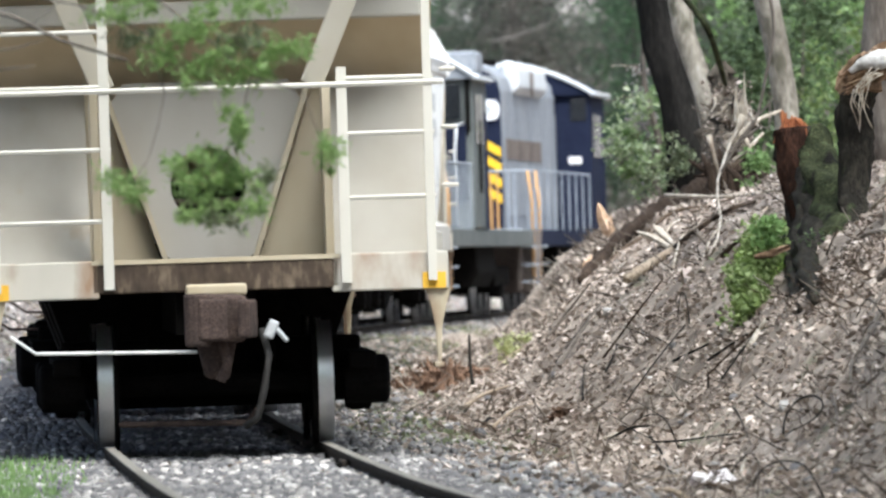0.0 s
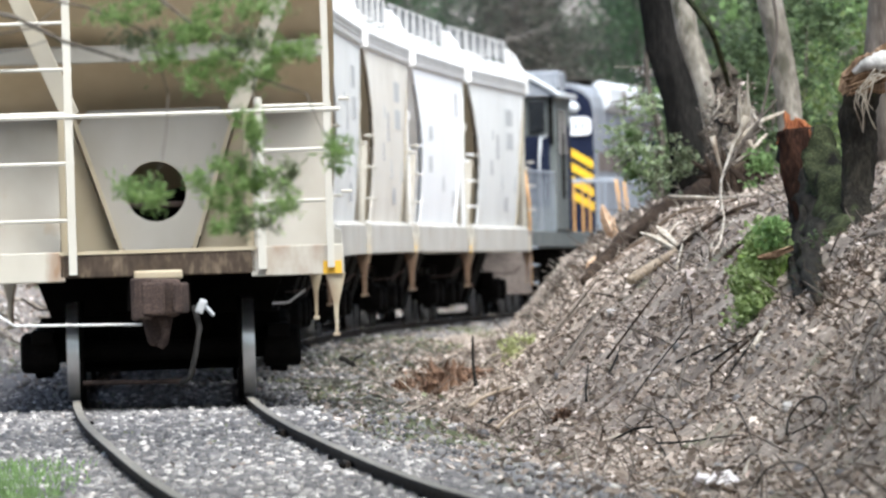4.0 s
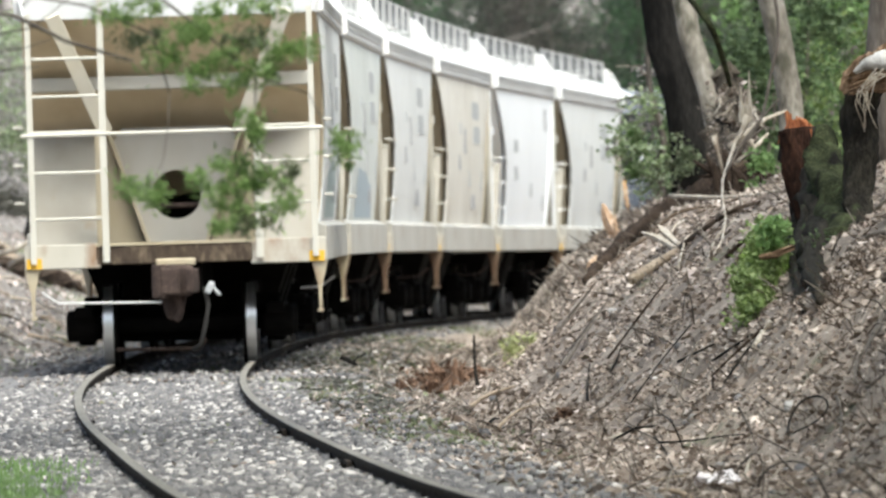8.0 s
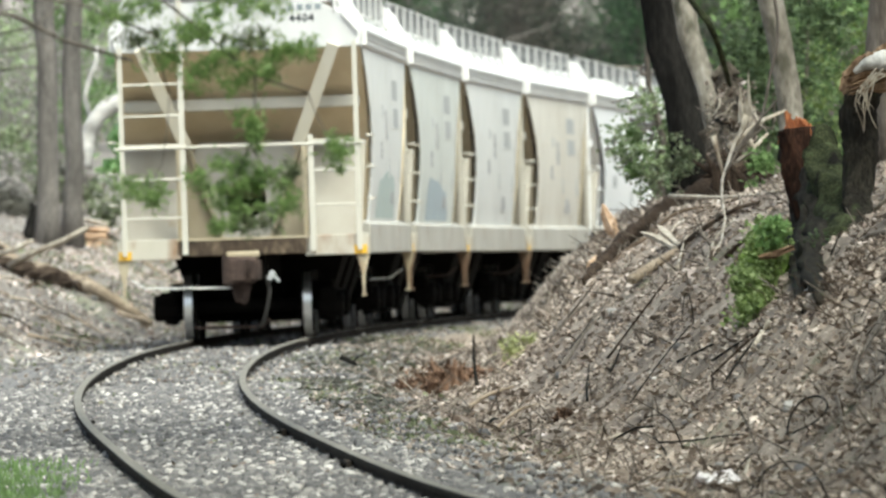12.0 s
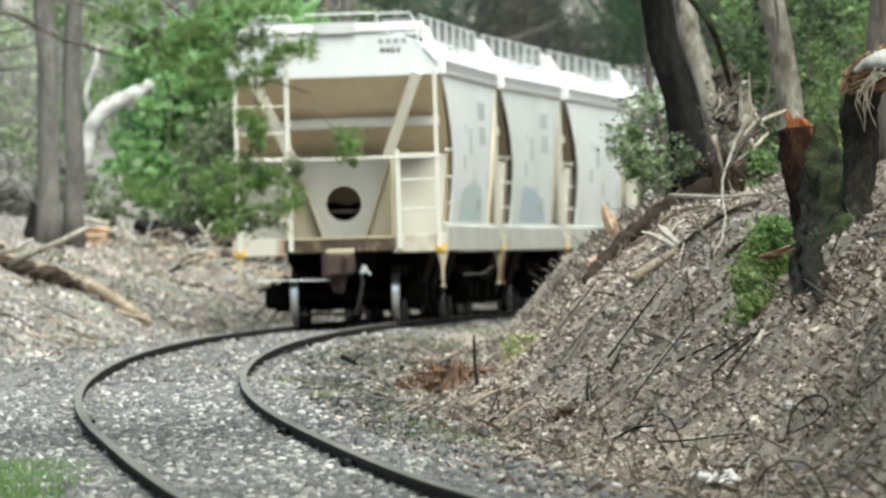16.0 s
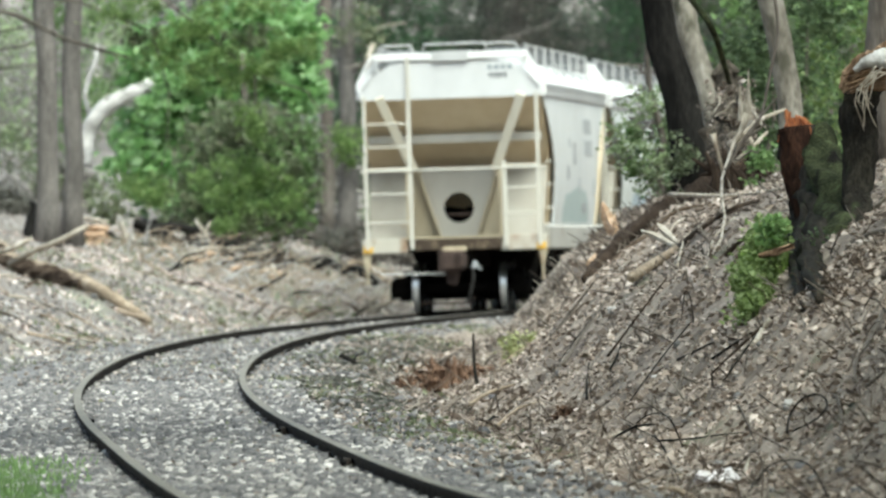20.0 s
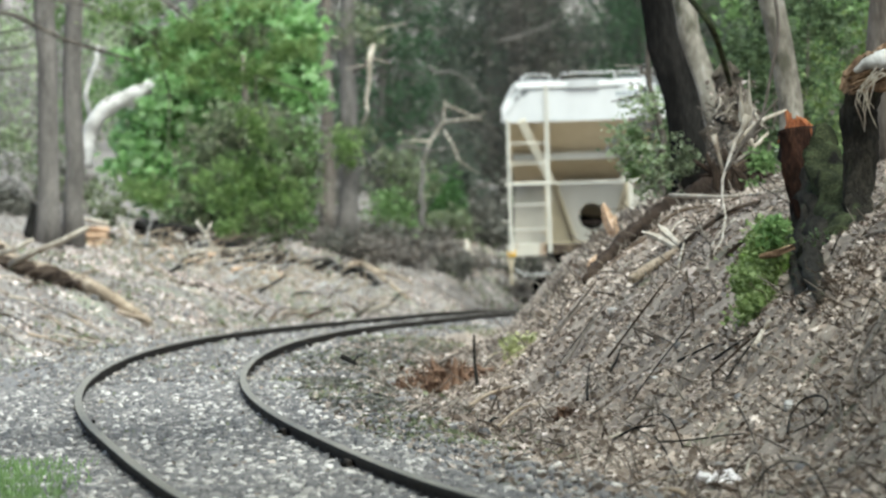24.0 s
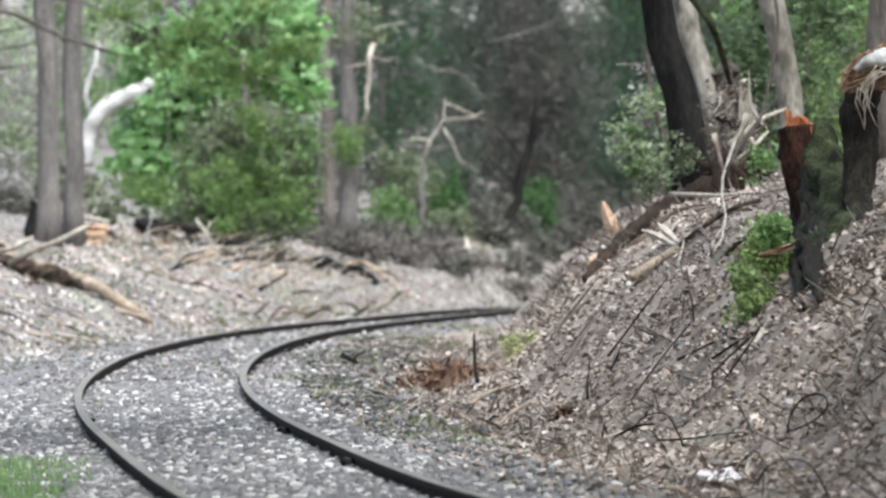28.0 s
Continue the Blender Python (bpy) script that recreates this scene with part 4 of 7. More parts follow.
def stones(name, label, places, size, rng, material):
    """Broken stones, each an uneven six-sided block, as one mesh."""
    n = len(places)
    base = np.array([(x, y, z) for x in (-1, 1) for y in (-1, 1) for z in (-1, 1)], float)
    s = size * (0.30 + 1.35 * rng.random((n, 1, 1)) ** 5 + 0.2 * rng.random((n, 1, 1)))
    v = base[None] * (0.55 + 0.45 * rng.random((n, 8, 3))) * s * np.array([1.15, 1.0, 0.8])
    a, b = rng.random(n) * 6.283, (rng.random(n) - 0.5) * 1.6
    ca, sa, cb, sb = np.cos(a), np.sin(a), np.cos(b), np.sin(b)
    zero, one = np.zeros(n), np.ones(n)
    rz = np.stack([np.stack([ca, -sa, zero], -1), np.stack([sa, ca, zero], -1), np.stack([zero, zero, one], -1)], 1)
    ry = np.stack([np.stack([cb, zero, sb], -1), np.stack([zero, one, zero], -1), np.stack([-sb, zero, cb], -1)], 1)
    v = np.einsum("nij,nkj->nki", rz @ ry, v) + (places + np.array([0, 0, 1]) * (s[:, 0] * 0.35))[:, None]
    faces = np.array([(0, 1, 3, 2), (4, 6, 7, 5), (0, 4, 5, 1), (2, 3, 7, 6), (0, 2, 6, 4), (1, 5, 7, 3)])
    f = (np.arange(n)[:, None, None] * 8 + faces[None]).reshape(-1)
    me = bpy.data.meshes.new(name)
    me.vertices.add(8 * n)
    me.vertices.foreach_set("co", v.astype(np.float32).ravel())
    me.loops.add(24 * n)
    me.loops.foreach_set("vertex_index", f.astype(np.int32))
    me.polygons.add(6 * n)
    me.polygons.foreach_set("loop_start", np.arange(0, 24 * n, 4, dtype=np.int32))
    me.update(calc_edges=True)
    me.materials.append(material)
    return tagged(new(name, me), label, "ballast", kind="stuff")


def scatter_leaves(name, label, places, size, rng, material, category, upright=0.7, lift=0.4):
    n = len(places)
    s = size * (0.5 + 0.5 * rng.random((n, 1)) + 0.9 * rng.random((n, 1)) ** 6)
    az, el = rng.random(n) * 6.283, (rng.random(n) - 0.35) * 2 * upright
    ax = np.stack([np.cos(az) * np.cos(el), np.sin(az) * np.cos(el), np.sin(el)], 1)
    other = rng.normal(size=(n, 3))
    ay = np.cross(ax, other)
    ay /= np.linalg.norm(ay, axis=1, keepdims=True)
    c = places + np.array([0, 0, 1]) * s * lift
    return tagged(quads(name, c, ax * s, ay * s, material, bend=0.25), label, category, kind="stuff")


rng = np.random.default_rng(11)
stones("ballast_stones", "crushed grey and whitish ballast stones between the rails", np.concatenate([
    along(rng, 98000, -2.1, 1.3, 52, 122, 1.3), along(rng, 3000, 1.2, 2.4, 52, 150), along(rng, 7000, -3.4, -1.9, 52, 150), along(rng, 7000, -1.9, 1.9, -15, 52), along(rng, 15000, -2.05, 2.05, -9, 10), along(rng, 1800, -3.0, -1.9, -9, 10), along(rng, 1500, 1.9, 2.8, -9, 10), along(rng, 12000, -1.5, 1.2, 118, 250), along(rng, 3000, -2.6, 2.2, 118, 250)]), 0.020, rng, M_STONE)
stones("bank_stones", "small stones lying among dead leaves", np.concatenate([
    along(rng, 350, 2.0, 4.0, 55, 140), along(rng, 3000, -4, -2.0, 60, 200)]), 0.03, rng, M_STONE)
def patchy(p, s, seed, at):
    """Keep the places where slow random relief is above a level."""
    return p[lump(p[:, 0], p[:, 1], s, seed) + 0.5 * lump(p[:, 0], p[:, 1], s * 3.1, seed + 2) + rng.normal(size=len(p)) * 0.25 > at]


scatter_leaves("big_leaves", "larger pale curled dead leaves on the bank", np.concatenate([
    patchy(along(rng, 15000, 2.4, 6.2, 58, 142), 2.6, 3.0, 0.05), patchy(along(rng, 11000, -8, -2.4, 140, 285), 1.6, 4.0, 0.0)]), 0.042, rng, M_LITTER, "dead leaves", 0.6, 0.4)
scatter_leaves("leaf_litter", "brown and tan dead leaves covering the banks", np.concatenate([
    patchy(along(rng, 90000, 2.2, 8.0, 55, 150), 2.0, 1.0, -0.25), patchy(along(rng, 60000, 2.9, 5.6, 70, 146), 3.0, 7.0, -0.2), along(rng, 14000, 2.2, 12.0, 140, 290), along(rng, 24000, -11, -2.2, 120, 300), along(rng, 15000, -8, -2.2, 225, 300),
    along(rng, 6000, -5, -1.9, 55, 120), along(rng, 5000, -7, -1.9, -10, 55), along(rng, 13000, -10, -2.1, -9, 10), along(rng, 6000, 2.0, 9, -9, 10), along(rng, 5000, 1.9, 7, -10, 55), along(rng, 6000, -2, 2, 55, 240), along(rng, 4500, 1.3, 3.0, 60, 170)]), 0.029, rng, M_LITTER, "dead leaves", 0.5)

M_TWIG = mat("bleached_twigs", [(0.05, 0.04, 0.033), (0.14, 0.115, 0.095), (0.32, 0.28, 0.235)], 3, 40, 0.85, 0, 0.3, island=0.8)
# Grey bark of the far trunks, distance haze mixed into the colour
M_HAZEBARK = mat("haze_grey_bark", [(0.085, 0.077, 0.07), (0.145, 0.132, 0.12), (0.225, 0.205, 0.187)], 5, 30, 0.95, 0, 0.6, streak=0.25, spec=0.1)
M_ROOTBARK = mat("brown_wet_log", [(0.035, 0.024, 0.017), (0.07, 0.05, 0.036), (0.12, 0.09, 0.066)], 6, 40, 0.9, 0, 0.9, spec=0.1)
M_WETLOG = mat("dark_wet_log_bark", [(0.016, 0.011, 0.008), (0.036, 0.025, 0.018), (0.075, 0.054, 0.04)], 6, 40, 0.9, 0, 0.9, streak=0.5, spec=0.1)
M_MOSSBARK = mat("mossy_dark_bark", [(0.010, 0.009, 0.0075), (0.024, 0.021, 0.017), (0.05, 0.045, 0.034)], 9, 50, 0.95, 0, 1.0, streak=0.35, spots=(6, (0.05, 0.065, 0.03), 0.60, 0.5), spec=0.1)
M_BARK = mat("grey_brown_bark", [(0.06, 0.05, 0.042), (0.13, 0.11, 0.092), (0.21, 0.185, 0.16)], 5, 30, 0.9, 0, 0.9, streak=0.25)
M_DARKBARK = mat("dark_wet_bark", [(0.008, 0.0075, 0.007), (0.017, 0.016, 0.0145), (0.034, 0.031, 0.028)], 5, 30, 0.95, 0, 0.9, streak=0.25, spec=0.05)
M_PALEBARK = mat("pale_smooth_bark", [(0.11, 0.097, 0.077), (0.23, 0.207, 0.168), (0.40, 0.37, 0.32)], 5, 18, 0.85, 0, 1.0, streak=0.5, spots=(5, (0.09, 0.085, 0.06), 0.53, 0.6))
M_WHITEBARK = mat("white_bark", [(0.30, 0.285, 0.265), (0.47, 0.45, 0.43), (0.62, 0.61, 0.59)], 4, 26, 0.8, 0, 0.6, spots=(4, (0.20, 0.185, 0.165), 0.57, 1))
M_LOG = mat("dead_log_wood", [(0.16, 0.12, 0.085), (0.30, 0.235, 0.17), (0.46, 0.38, 0.29)], 4, 30, 0.85, 0, 0.7, spots=(5, (0.10, 0.075, 0.055), 0.58, 1))
M_RAWWOOD = mat("raw_orange_split_wood", [(0.36, 0.22, 0.13), (0.51, 0.345, 0.225), (0.68, 0.54, 0.42)], 8, 40, 0.8, 0, 0.6)
M_REDROT = mat("red_rotten_heartwood", [(0.13, 0.045, 0.022), (0.30, 0.10, 0.04), (0.50, 0.20, 0.085)], 14, 70, 0.9, 0, 0.9, streak=0.3)
M_BROWNROT = mat("dark_rotten_wood", [(0.011, 0.007, 0.0055), (0.027, 0.0145, 0.0105), (0.065, 0.031, 0.02)], 6, 40, 0.95, 0, 0.9, streak=0.3, spec=0.05)
M_TORNWOOD = mat("torn_weathered_wood", [(0.07, 0.042, 0.026), (0.17, 0.108, 0.065), (0.36, 0.25, 0.165)], 8, 40, 0.85, 0, 0.6, streak=0.4, spec=0.1)
M_ROOTS = mat("brown_root_mass", [(0.05, 0.03, 0.02), (0.12, 0.07, 0.045), (0.24, 0.15, 0.10)], 8, 50, 0.95, 0, 0.8, island=0.6)
M_ROOTPLATE = mat("root_plate_soil", [(0.034, 0.028, 0.022), (0.08, 0.067, 0.052), (0.16, 0.137, 0.108)], 9, 45, 0.95, 0, 1.0, spots=(4, (0.05, 0.042, 0.034), 0.55, 1), spec=0.1)
M_PAPER = mat("dirty_white_paper", [(0.62, 0.56, 0.56), (0.80, 0.77, 0.77)], 6, 40, 0.8, 0, 0.3)
L_FRESH = leaf_mat("fresh_green_leaves", [(0.155, 0.28, 0.095), (0.275, 0.46, 0.175), (0.44, 0.635, 0.315), (0.61, 0.75, 0.48)], 0.65)
L_OLIVE = leaf_mat("olive_evergreen_sprays", [(0.098, 0.12, 0.066), (0.145, 0.175, 0.092), (0.20, 0.235, 0.135), (0.25, 0.215, 0.17)], 0.35)
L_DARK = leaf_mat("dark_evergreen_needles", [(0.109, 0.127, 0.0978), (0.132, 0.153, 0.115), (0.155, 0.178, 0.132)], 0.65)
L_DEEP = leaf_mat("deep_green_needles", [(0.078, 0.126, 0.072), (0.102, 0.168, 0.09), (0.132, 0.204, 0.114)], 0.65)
# Twig brown that also paints the far wood's hazy patches into some crowns
L_UMBER = leaf_mat("brown_twiggery_and_haze", [(0.118, 0.11, 0.094), (0.142, 0.134, 0.115), (0.17, 0.16, 0.138)], 0.6)
L_MID = leaf_mat("mid_green_leaves", [(0.09, 0.15, 0.05), (0.16, 0.255, 0.09), (0.28, 0.39, 0.18)], 0.45)
L_PALE = leaf_mat("pale_spring_leaves", [(0.22, 0.30, 0.13), (0.36, 0.44, 0.24), (0.60, 0.64, 0.50)], 0.4)
L_CEDAR = leaf_mat("cedar_sprays", [(0.18, 0.28, 0.09), (0.31, 0.44, 0.16), (0.46, 0.57, 0.28)], 0.6)
L_FERN = leaf_mat("moss_and_fern_green", [(0.10, 0.145, 0.045), (0.22, 0.295, 0.095), (0.43, 0.51, 0.26)], 0.45)
L_GRASS = leaf_mat("fresh_grass", [(0.14, 0.23, 0.07), (0.22, 0.35, 0.12), (0.33, 0.46, 0.2)], 0.4)
# Darker copy of the mid green, with the wood's shade in its colour
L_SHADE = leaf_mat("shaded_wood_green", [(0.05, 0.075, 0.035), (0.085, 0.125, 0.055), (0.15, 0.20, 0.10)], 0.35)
# Dry brush, lightened so that far bushes hold the haze in their colour
L_BROWN = leaf_mat("dry_brush_and_haze", [(0.24, 0.215, 0.195), (0.33, 0.305, 0.285), (0.46, 0.43, 0.41)], 0.4)
L_STRAW = leaf_mat("yellowish_weed", [(0.30, 0.32, 0.14), (0.42, 0.44, 0.22), (0.56, 0.56, 0.34)], 0.4)
# The next three tones hold the wood's shade in the leaf colour
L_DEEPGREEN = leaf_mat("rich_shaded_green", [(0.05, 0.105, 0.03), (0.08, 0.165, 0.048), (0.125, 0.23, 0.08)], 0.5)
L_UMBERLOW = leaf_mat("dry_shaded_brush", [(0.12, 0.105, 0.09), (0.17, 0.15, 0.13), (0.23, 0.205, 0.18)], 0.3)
L_DUSK = leaf_mat("dusky_shade_tone", [(0.098, 0.094, 0.078), (0.12, 0.115, 0.095), (0.146, 0.138, 0.115)], 0.3)
L_MOSS = leaf_mat("dull_ground_moss", [(0.10, 0.115, 0.06), (0.16, 0.175, 0.095), (0.22, 0.235, 0.14)], 0.2)
M_STRIPPED = mat("pale_stripped_wood", [(0.24, 0.20, 0.155), (0.42, 0.37, 0.30), (0.62, 0.57, 0.50)], 5, 34, 0.85, 0, 0.7, streak=0.3, spots=(6, (0.16, 0.125, 0.095), 0.58, 0.4), spec=0.1)


def foliage(name, parent, blobs, n, size, material, seed, clump=0.22, droop=0.2, narrow=1.0):
    """Leaves gathered in clumps inside soft blobs (x, y, z, rx, ry, rz), uneven at the rim, as one crown mesh."""
    r = np.random.default_rng(seed)
    w = np.array([b[3] * b[5] for b in blobs])
    pick = r.choice(len(blobs), n, p=w / w.sum())
    B = np.array(blobs, float)
    per = 22
    k = max(1, n // per)
    cb = r.choice(len(blobs), k, p=w / w.sum())
    d = r.normal(size=(k, 3))
    d /= np.linalg.norm(d, axis=1, keepdims=True)
    cc = B[cb, :3] + d * B[cb, 3:] * (r.random((k, 1)) ** 0.45)
    own = r.integers(0, k, n)
    cs = clump * (0.4 + 1.2 * r.random((k, 1)))
    off = r.normal(size=(n, 3)) * cs[own] * 0.55
    c = cc[own] + off
    s = size * (0.5 + r.random((n, 1)))
    ax = r.normal(size=(n, 3)) * np.array([1, 1, 0.7])
    ax[:, 2] -= droop
    ax /= np.linalg.norm(ax, axis=1, keepdims=True)
    ay = np.cross(ax, r.normal(size=(n, 3)))
    ay /= np.linalg.norm(ay, axis=1, keepdims=True)
    return quads(name, c, ax * s, ay * s * narrow, material, parent, 0.2 * narrow)


def bendy(a, b, k, wob, seed):
    """A path from a to b with k steps and a little random bend."""
    r = random.Random(seed)
    a, b = Vector(a), Vector(b)
    pts = []
    for i in range(k + 1):
        t = i / k
        p = a.lerp(b, t)
        m = math.sin(math.pi * t) if i not in (0, k) else 0
        pts.append(p + Vector((r.uniform(-1, 1), r.uniform(-1, 1), r.uniform(-1, 1))) * wob * (0.4 + m if 0 < i < k else 0))
    return pts


def taper(r0, r1, k):
    return [r0 + (r1 - r0) * i / k for i in range(k + 1)]


def tree(name, label, base, top, r0, r1, bark, limbs=(), crown=None, seed=0, wob=0.06, category="tree", sides=12):
    """Trunk with a flared foot from base to top, limbs (start share, end point, radius), crown (blobs, count, leaf size, material)."""
    t = new(name)
    tagged(t, label, category)
    k = 9
    base = (base[0], base[1], gz(base[0], base[1]) - 0.15)
    path = bendy(base, top, k, wob, seed)
    rad = taper(r0, r1, k)
    rad[0] *= 1.45
    rad[1] *= 1.08
    g = Geo().tube(path, rad, sides, 0.18)
    part("trunk", g, bark, t, smooth=True)
    for i, (share, end, rr) in enumerate(limbs):
        j = share * k
        p = path[int(j)].lerp(path[min(k, int(j) + 1)], j - int(j))
        part("limb", Geo().tube(bendy(p, end, 5, wob * 0.8, seed * 7 + i), taper(rr, rr * 0.3, 5), 7, 0.1), bark, t, smooth=True)
    if crown:
        for c in (crown if isinstance(crown, list) else [crown]):
            foliage("crown", t, c[0], c[1], c[2], c[3], seed + 50, *(c[4:]))
    return t


def stick(name, label, pts, r0, r1, bark, category="branch", sides=8, rough=0.15, twigs=(), sink=True):
    """A fallen log or branch along points on or near the ground, with side twigs."""
    t = new(name)
    tagged(t, label, category)
    P = [Vector(p) for p in pts]
    P = [P[0] * 2 - P[1]] + P + [P[-1] * 2 - P[-2]]
    sm = []
    for i in range(1, len(P) - 2):
        for j in range(6):
            w = j / 6
            a, b, c, d = P[i - 1], P[i], P[i + 1], P[i + 2]
            sm.append(0.5 * (2 * b + (c - a) * w + (2 * a - 5 * b + 4 * c - d) * w * w + (3 * b - a - 3 * c + d) * w ** 3))
    sm.append(P[-2])
    part("stem", Geo().tube(sm, taper(r0, r1, len(sm) - 1), sides, rough), bark, t, smooth=True)
    for a, b, r in twigs:
        part("twig", Geo().tube(bendy(a, b, 4, 0.03, len(name)), taper(r, r * 0.4, 4), 6, 0.1), bark, t, smooth=True)
    return t


def splinter(g, base, top, w, seed, n=7):
    """Torn upright shards of wood between base and top."""
    r = random.Random(seed)
    base, top = Vector(base), Vector(top)
    for i in range(n):
        o = Vector((r.uniform(-1, 1), r.uniform(-1, 1), 0)) * w
        e = base.lerp(top, r.uniform(0.45, 1.0)) + o * 0.6
        q = w * (4.5 / (n + 3))
        g.tube([base + o, (base + o).lerp(e, 0.6), e], [q * 1.1, q * 0.8, q * 0.1], 5, 0.4)
    return g


# ---- bank with stumps, roots and trunks ----
def gnarl(g, pts, radii, sides=16, rough=0.5, steps=5):
    """A knotty stem or root: the path is cut finely so that lumps and furrows show."""
    p, r = [], []
    for i in range(len(pts) - 1):
        for j in range(steps):
            t = j / steps
            p.append(Vector(pts[i]).lerp(Vector(pts[i + 1]), t))
            r.append(radii[i] + (radii[i + 1] - radii[i]) * t)
    p.append(Vector(pts[-1]))
    r.append(radii[-1])
    return g.tube([p[0]] + [(p[i - 1] + p[i] * 2 + p[i + 1]) / 4 for i in range(1, len(p) - 1)] + [p[-1]],
                  [q * (1 + 0.22 * noise.noise(Vector((i * 0.9, q * 40, 3.3)))) for i, q in enumerate(r)], sides, rough)


def torn(g, c, r, h, seed):
    """A ragged torn end of wood: a lumpy core with layered shards of many lengths, higher at one side."""
    q = random.Random(seed)
    c = Vector(c)
    gnarl(g, [c, c + Vector((0, 0, h * 0.45)), c + Vector((-r * 0.2, 0, h * 0.7))], [r * 0.95, r * 0.8, r * 0.35], 14, 1.0, 4)
    for i in range(46):
        a, d = q.uniform(0, 6.28), r * q.uniform(0.2, 0.95)
        p = c + Vector((math.cos(a) * d, math.sin(a) * d, 0))
        l = h * q.uniform(0.3, 1.0) * (0.85 - 0.35 * math.cos(a))
        e = p + Vector((q.uniform(-0.2, 0.2) * r, q.uniform(-0.2, 0.2) * r, l))
        w = r * q.uniform(0.10, 0.24)
        g.tube([p, p.lerp(e, 0.55) + Vector((q.uniform(-0.1, 0.1) * r, 0, 0)), e], [w, w * 0.9, w * 0.25], 5, 0.8)
    return g


def stump(name, label, foot, mid, top, r0, r1, bark, rag, seed):
    t = new(name)
    tagged(t, label, "tree stump")
    foot = (foot[0], foot[1], gz(foot[0], foot[1]) - 0.2)
    part("trunk", gnarl(Geo(), [foot, Vector(foot).lerp(Vector(mid), 0.5), mid, Vector(mid).lerp(Vector(top), 0.6), top], [r0 * 1.35, r0, r0 * 0.95, (r0 + r1) / 2, r1]), bark, t, smooth=True)
    up = (Vector(top) - Vector(mid)).normalized()
    g = torn(Geo(), Vector(top) - up * 0.10, r1, 0.26, seed)
    part("torn_top", g, rag, t, "splintered orange-red broken wood")
    return t


st = stump("tree_stump", "broken reddish stump with a splintered orange top", (2.80, 94.5), (2.83, 95.2, 1.80), (2.71, 95.2, 2.36), 0.17, 0.135, M_MOSSBARK, M_REDROT, 3)
part("bare_side", gnarl(Geo(), [(2.83, 94.75, 1.50), (2.80, 94.9, 1.70), (2.75, 95.0, 1.95), (2.71, 95.02, 2.20), (2.69, 95.05, 2.36)], [0.09, 0.12, 0.13, 0.125, 0.115], 16, 0.35), M_BROWNROT, st, "bark-less dark red-brown side", True)
rfl = Geo()
for pts, rad in (([(2.84, 94.8, 1.95), (2.84, 93.8, 1.70), (2.81, 92.6, 1.48), (2.76, 91.2, 1.26), (2.70, 89.8, 1.04)], [0.13, 0.125, 0.11, 0.075, 0.03]),
                 ([(2.90, 94.4, 1.85), (2.90, 93.2, 1.62), (2.87, 91.8, 1.36), (2.85, 90.6, 1.14)], [0.11, 0.10, 0.075, 0.03]),
                 ([(2.80, 94.2, 1.80), (2.70, 93.4, 1.56), (2.63, 92.4, 1.36), (2.60, 91.6, 1.18)], [0.09, 0.06, 0.05, 0.02]),
                 ([(2.88, 94.4, 1.80), (2.88, 92.6, 1.45), (2.85, 91.0, 1.18), (2.86, 89.9, 1.0)], [0.09, 0.07, 0.05, 0.02])):
    gnarl(rfl, pts, rad, 12, 0.8, 6)
for pts, rad in (([(2.833, 97.40, 1.612), (2.716, 92.50, 1.445), (2.665, 89.80, 1.267), (2.583, 85.60, 1.097)], [0.10, 0.10, 0.075, 0.03]), ([(2.769, 97.50, 1.572), (2.616, 92.60, 1.364), (2.559, 89.30, 1.170), (2.510, 86.90, 1.024)], [0.06, 0.06, 0.045, 0.02])):
    gnarl(rfl, pts, rad, 12, 0.9, 6)
part("root_flare", rfl, M_MOSSBARK, st, "dark mossy root flare", True)
tagged(foliage("moss", st, [(2.80, 92.4, 1.42, 0.14, 0.6, 0.22), (2.76, 91.0, 1.18, 0.14, 0.5, 0.14)], 420, 0.014, L_SHADE, 36, 0.05), kind="stuff")
st2 = new("tree_stump")
tagged(st2, "thick dark broken trunk with torn pale wood and hanging roots", "tree stump")
M_MOSSGREEN = mat("green_moss_on_bark", [(0.014, 0.0155, 0.010), (0.034, 0.039, 0.021), (0.08, 0.092, 0.045)], 7, 45, 0.95, 0, 0.9, spots=(5, (0.012, 0.011, 0.010), 0.55, 0.6), spec=0.05)
part("trunk", gnarl(Geo(), [(3.108, 92.60, 1.483), (3.127, 92.80, 1.639), (3.122, 93.00, 1.872), (3.115, 93.10, 2.169), (3.134, 93.20, 2.465), (3.181, 93.20, 2.676)], [0.14, 0.105, 0.115, 0.13, 0.13, 0.11], 18, 0.55, 6), M_MOSSBARK, st2, smooth=True)
part("torn_top", gnarl(Geo(), [(3.000, 92.90, 2.622), (3.070, 92.90, 2.692), (3.173, 92.90, 2.766), (3.304, 93.00, 2.806), (3.516, 93.00, 2.844)], [0.02, 0.075, 0.11, 0.125, 0.13], 14, 0.9, 6), M_TORNWOOD, st2, "torn brown wood of the broken trunk")
tsh = Geo()
rt = random.Random(6)
for i in range(22):
    a = Vector((2.992, 92.75, 2.641)) + Vector((rt.uniform(0, 0.10), rt.uniform(-0.06, 0.06), rt.uniform(-0.05, 0.10)))
    b = a + Vector((rt.uniform(0.12, 0.34), 0, rt.uniform(0.04, 0.20)))
    gnarl(tsh, [a, a.lerp(b, 0.5) + Vector((0, 0, rt.uniform(-0.02, 0.03))), b], [0.004, rt.uniform(0.012, 0.026), 0.03], 6, 1.2, 3)
part("torn_wood", tsh, M_TORNWOOD, st2, "torn tan and orange wood fibres")
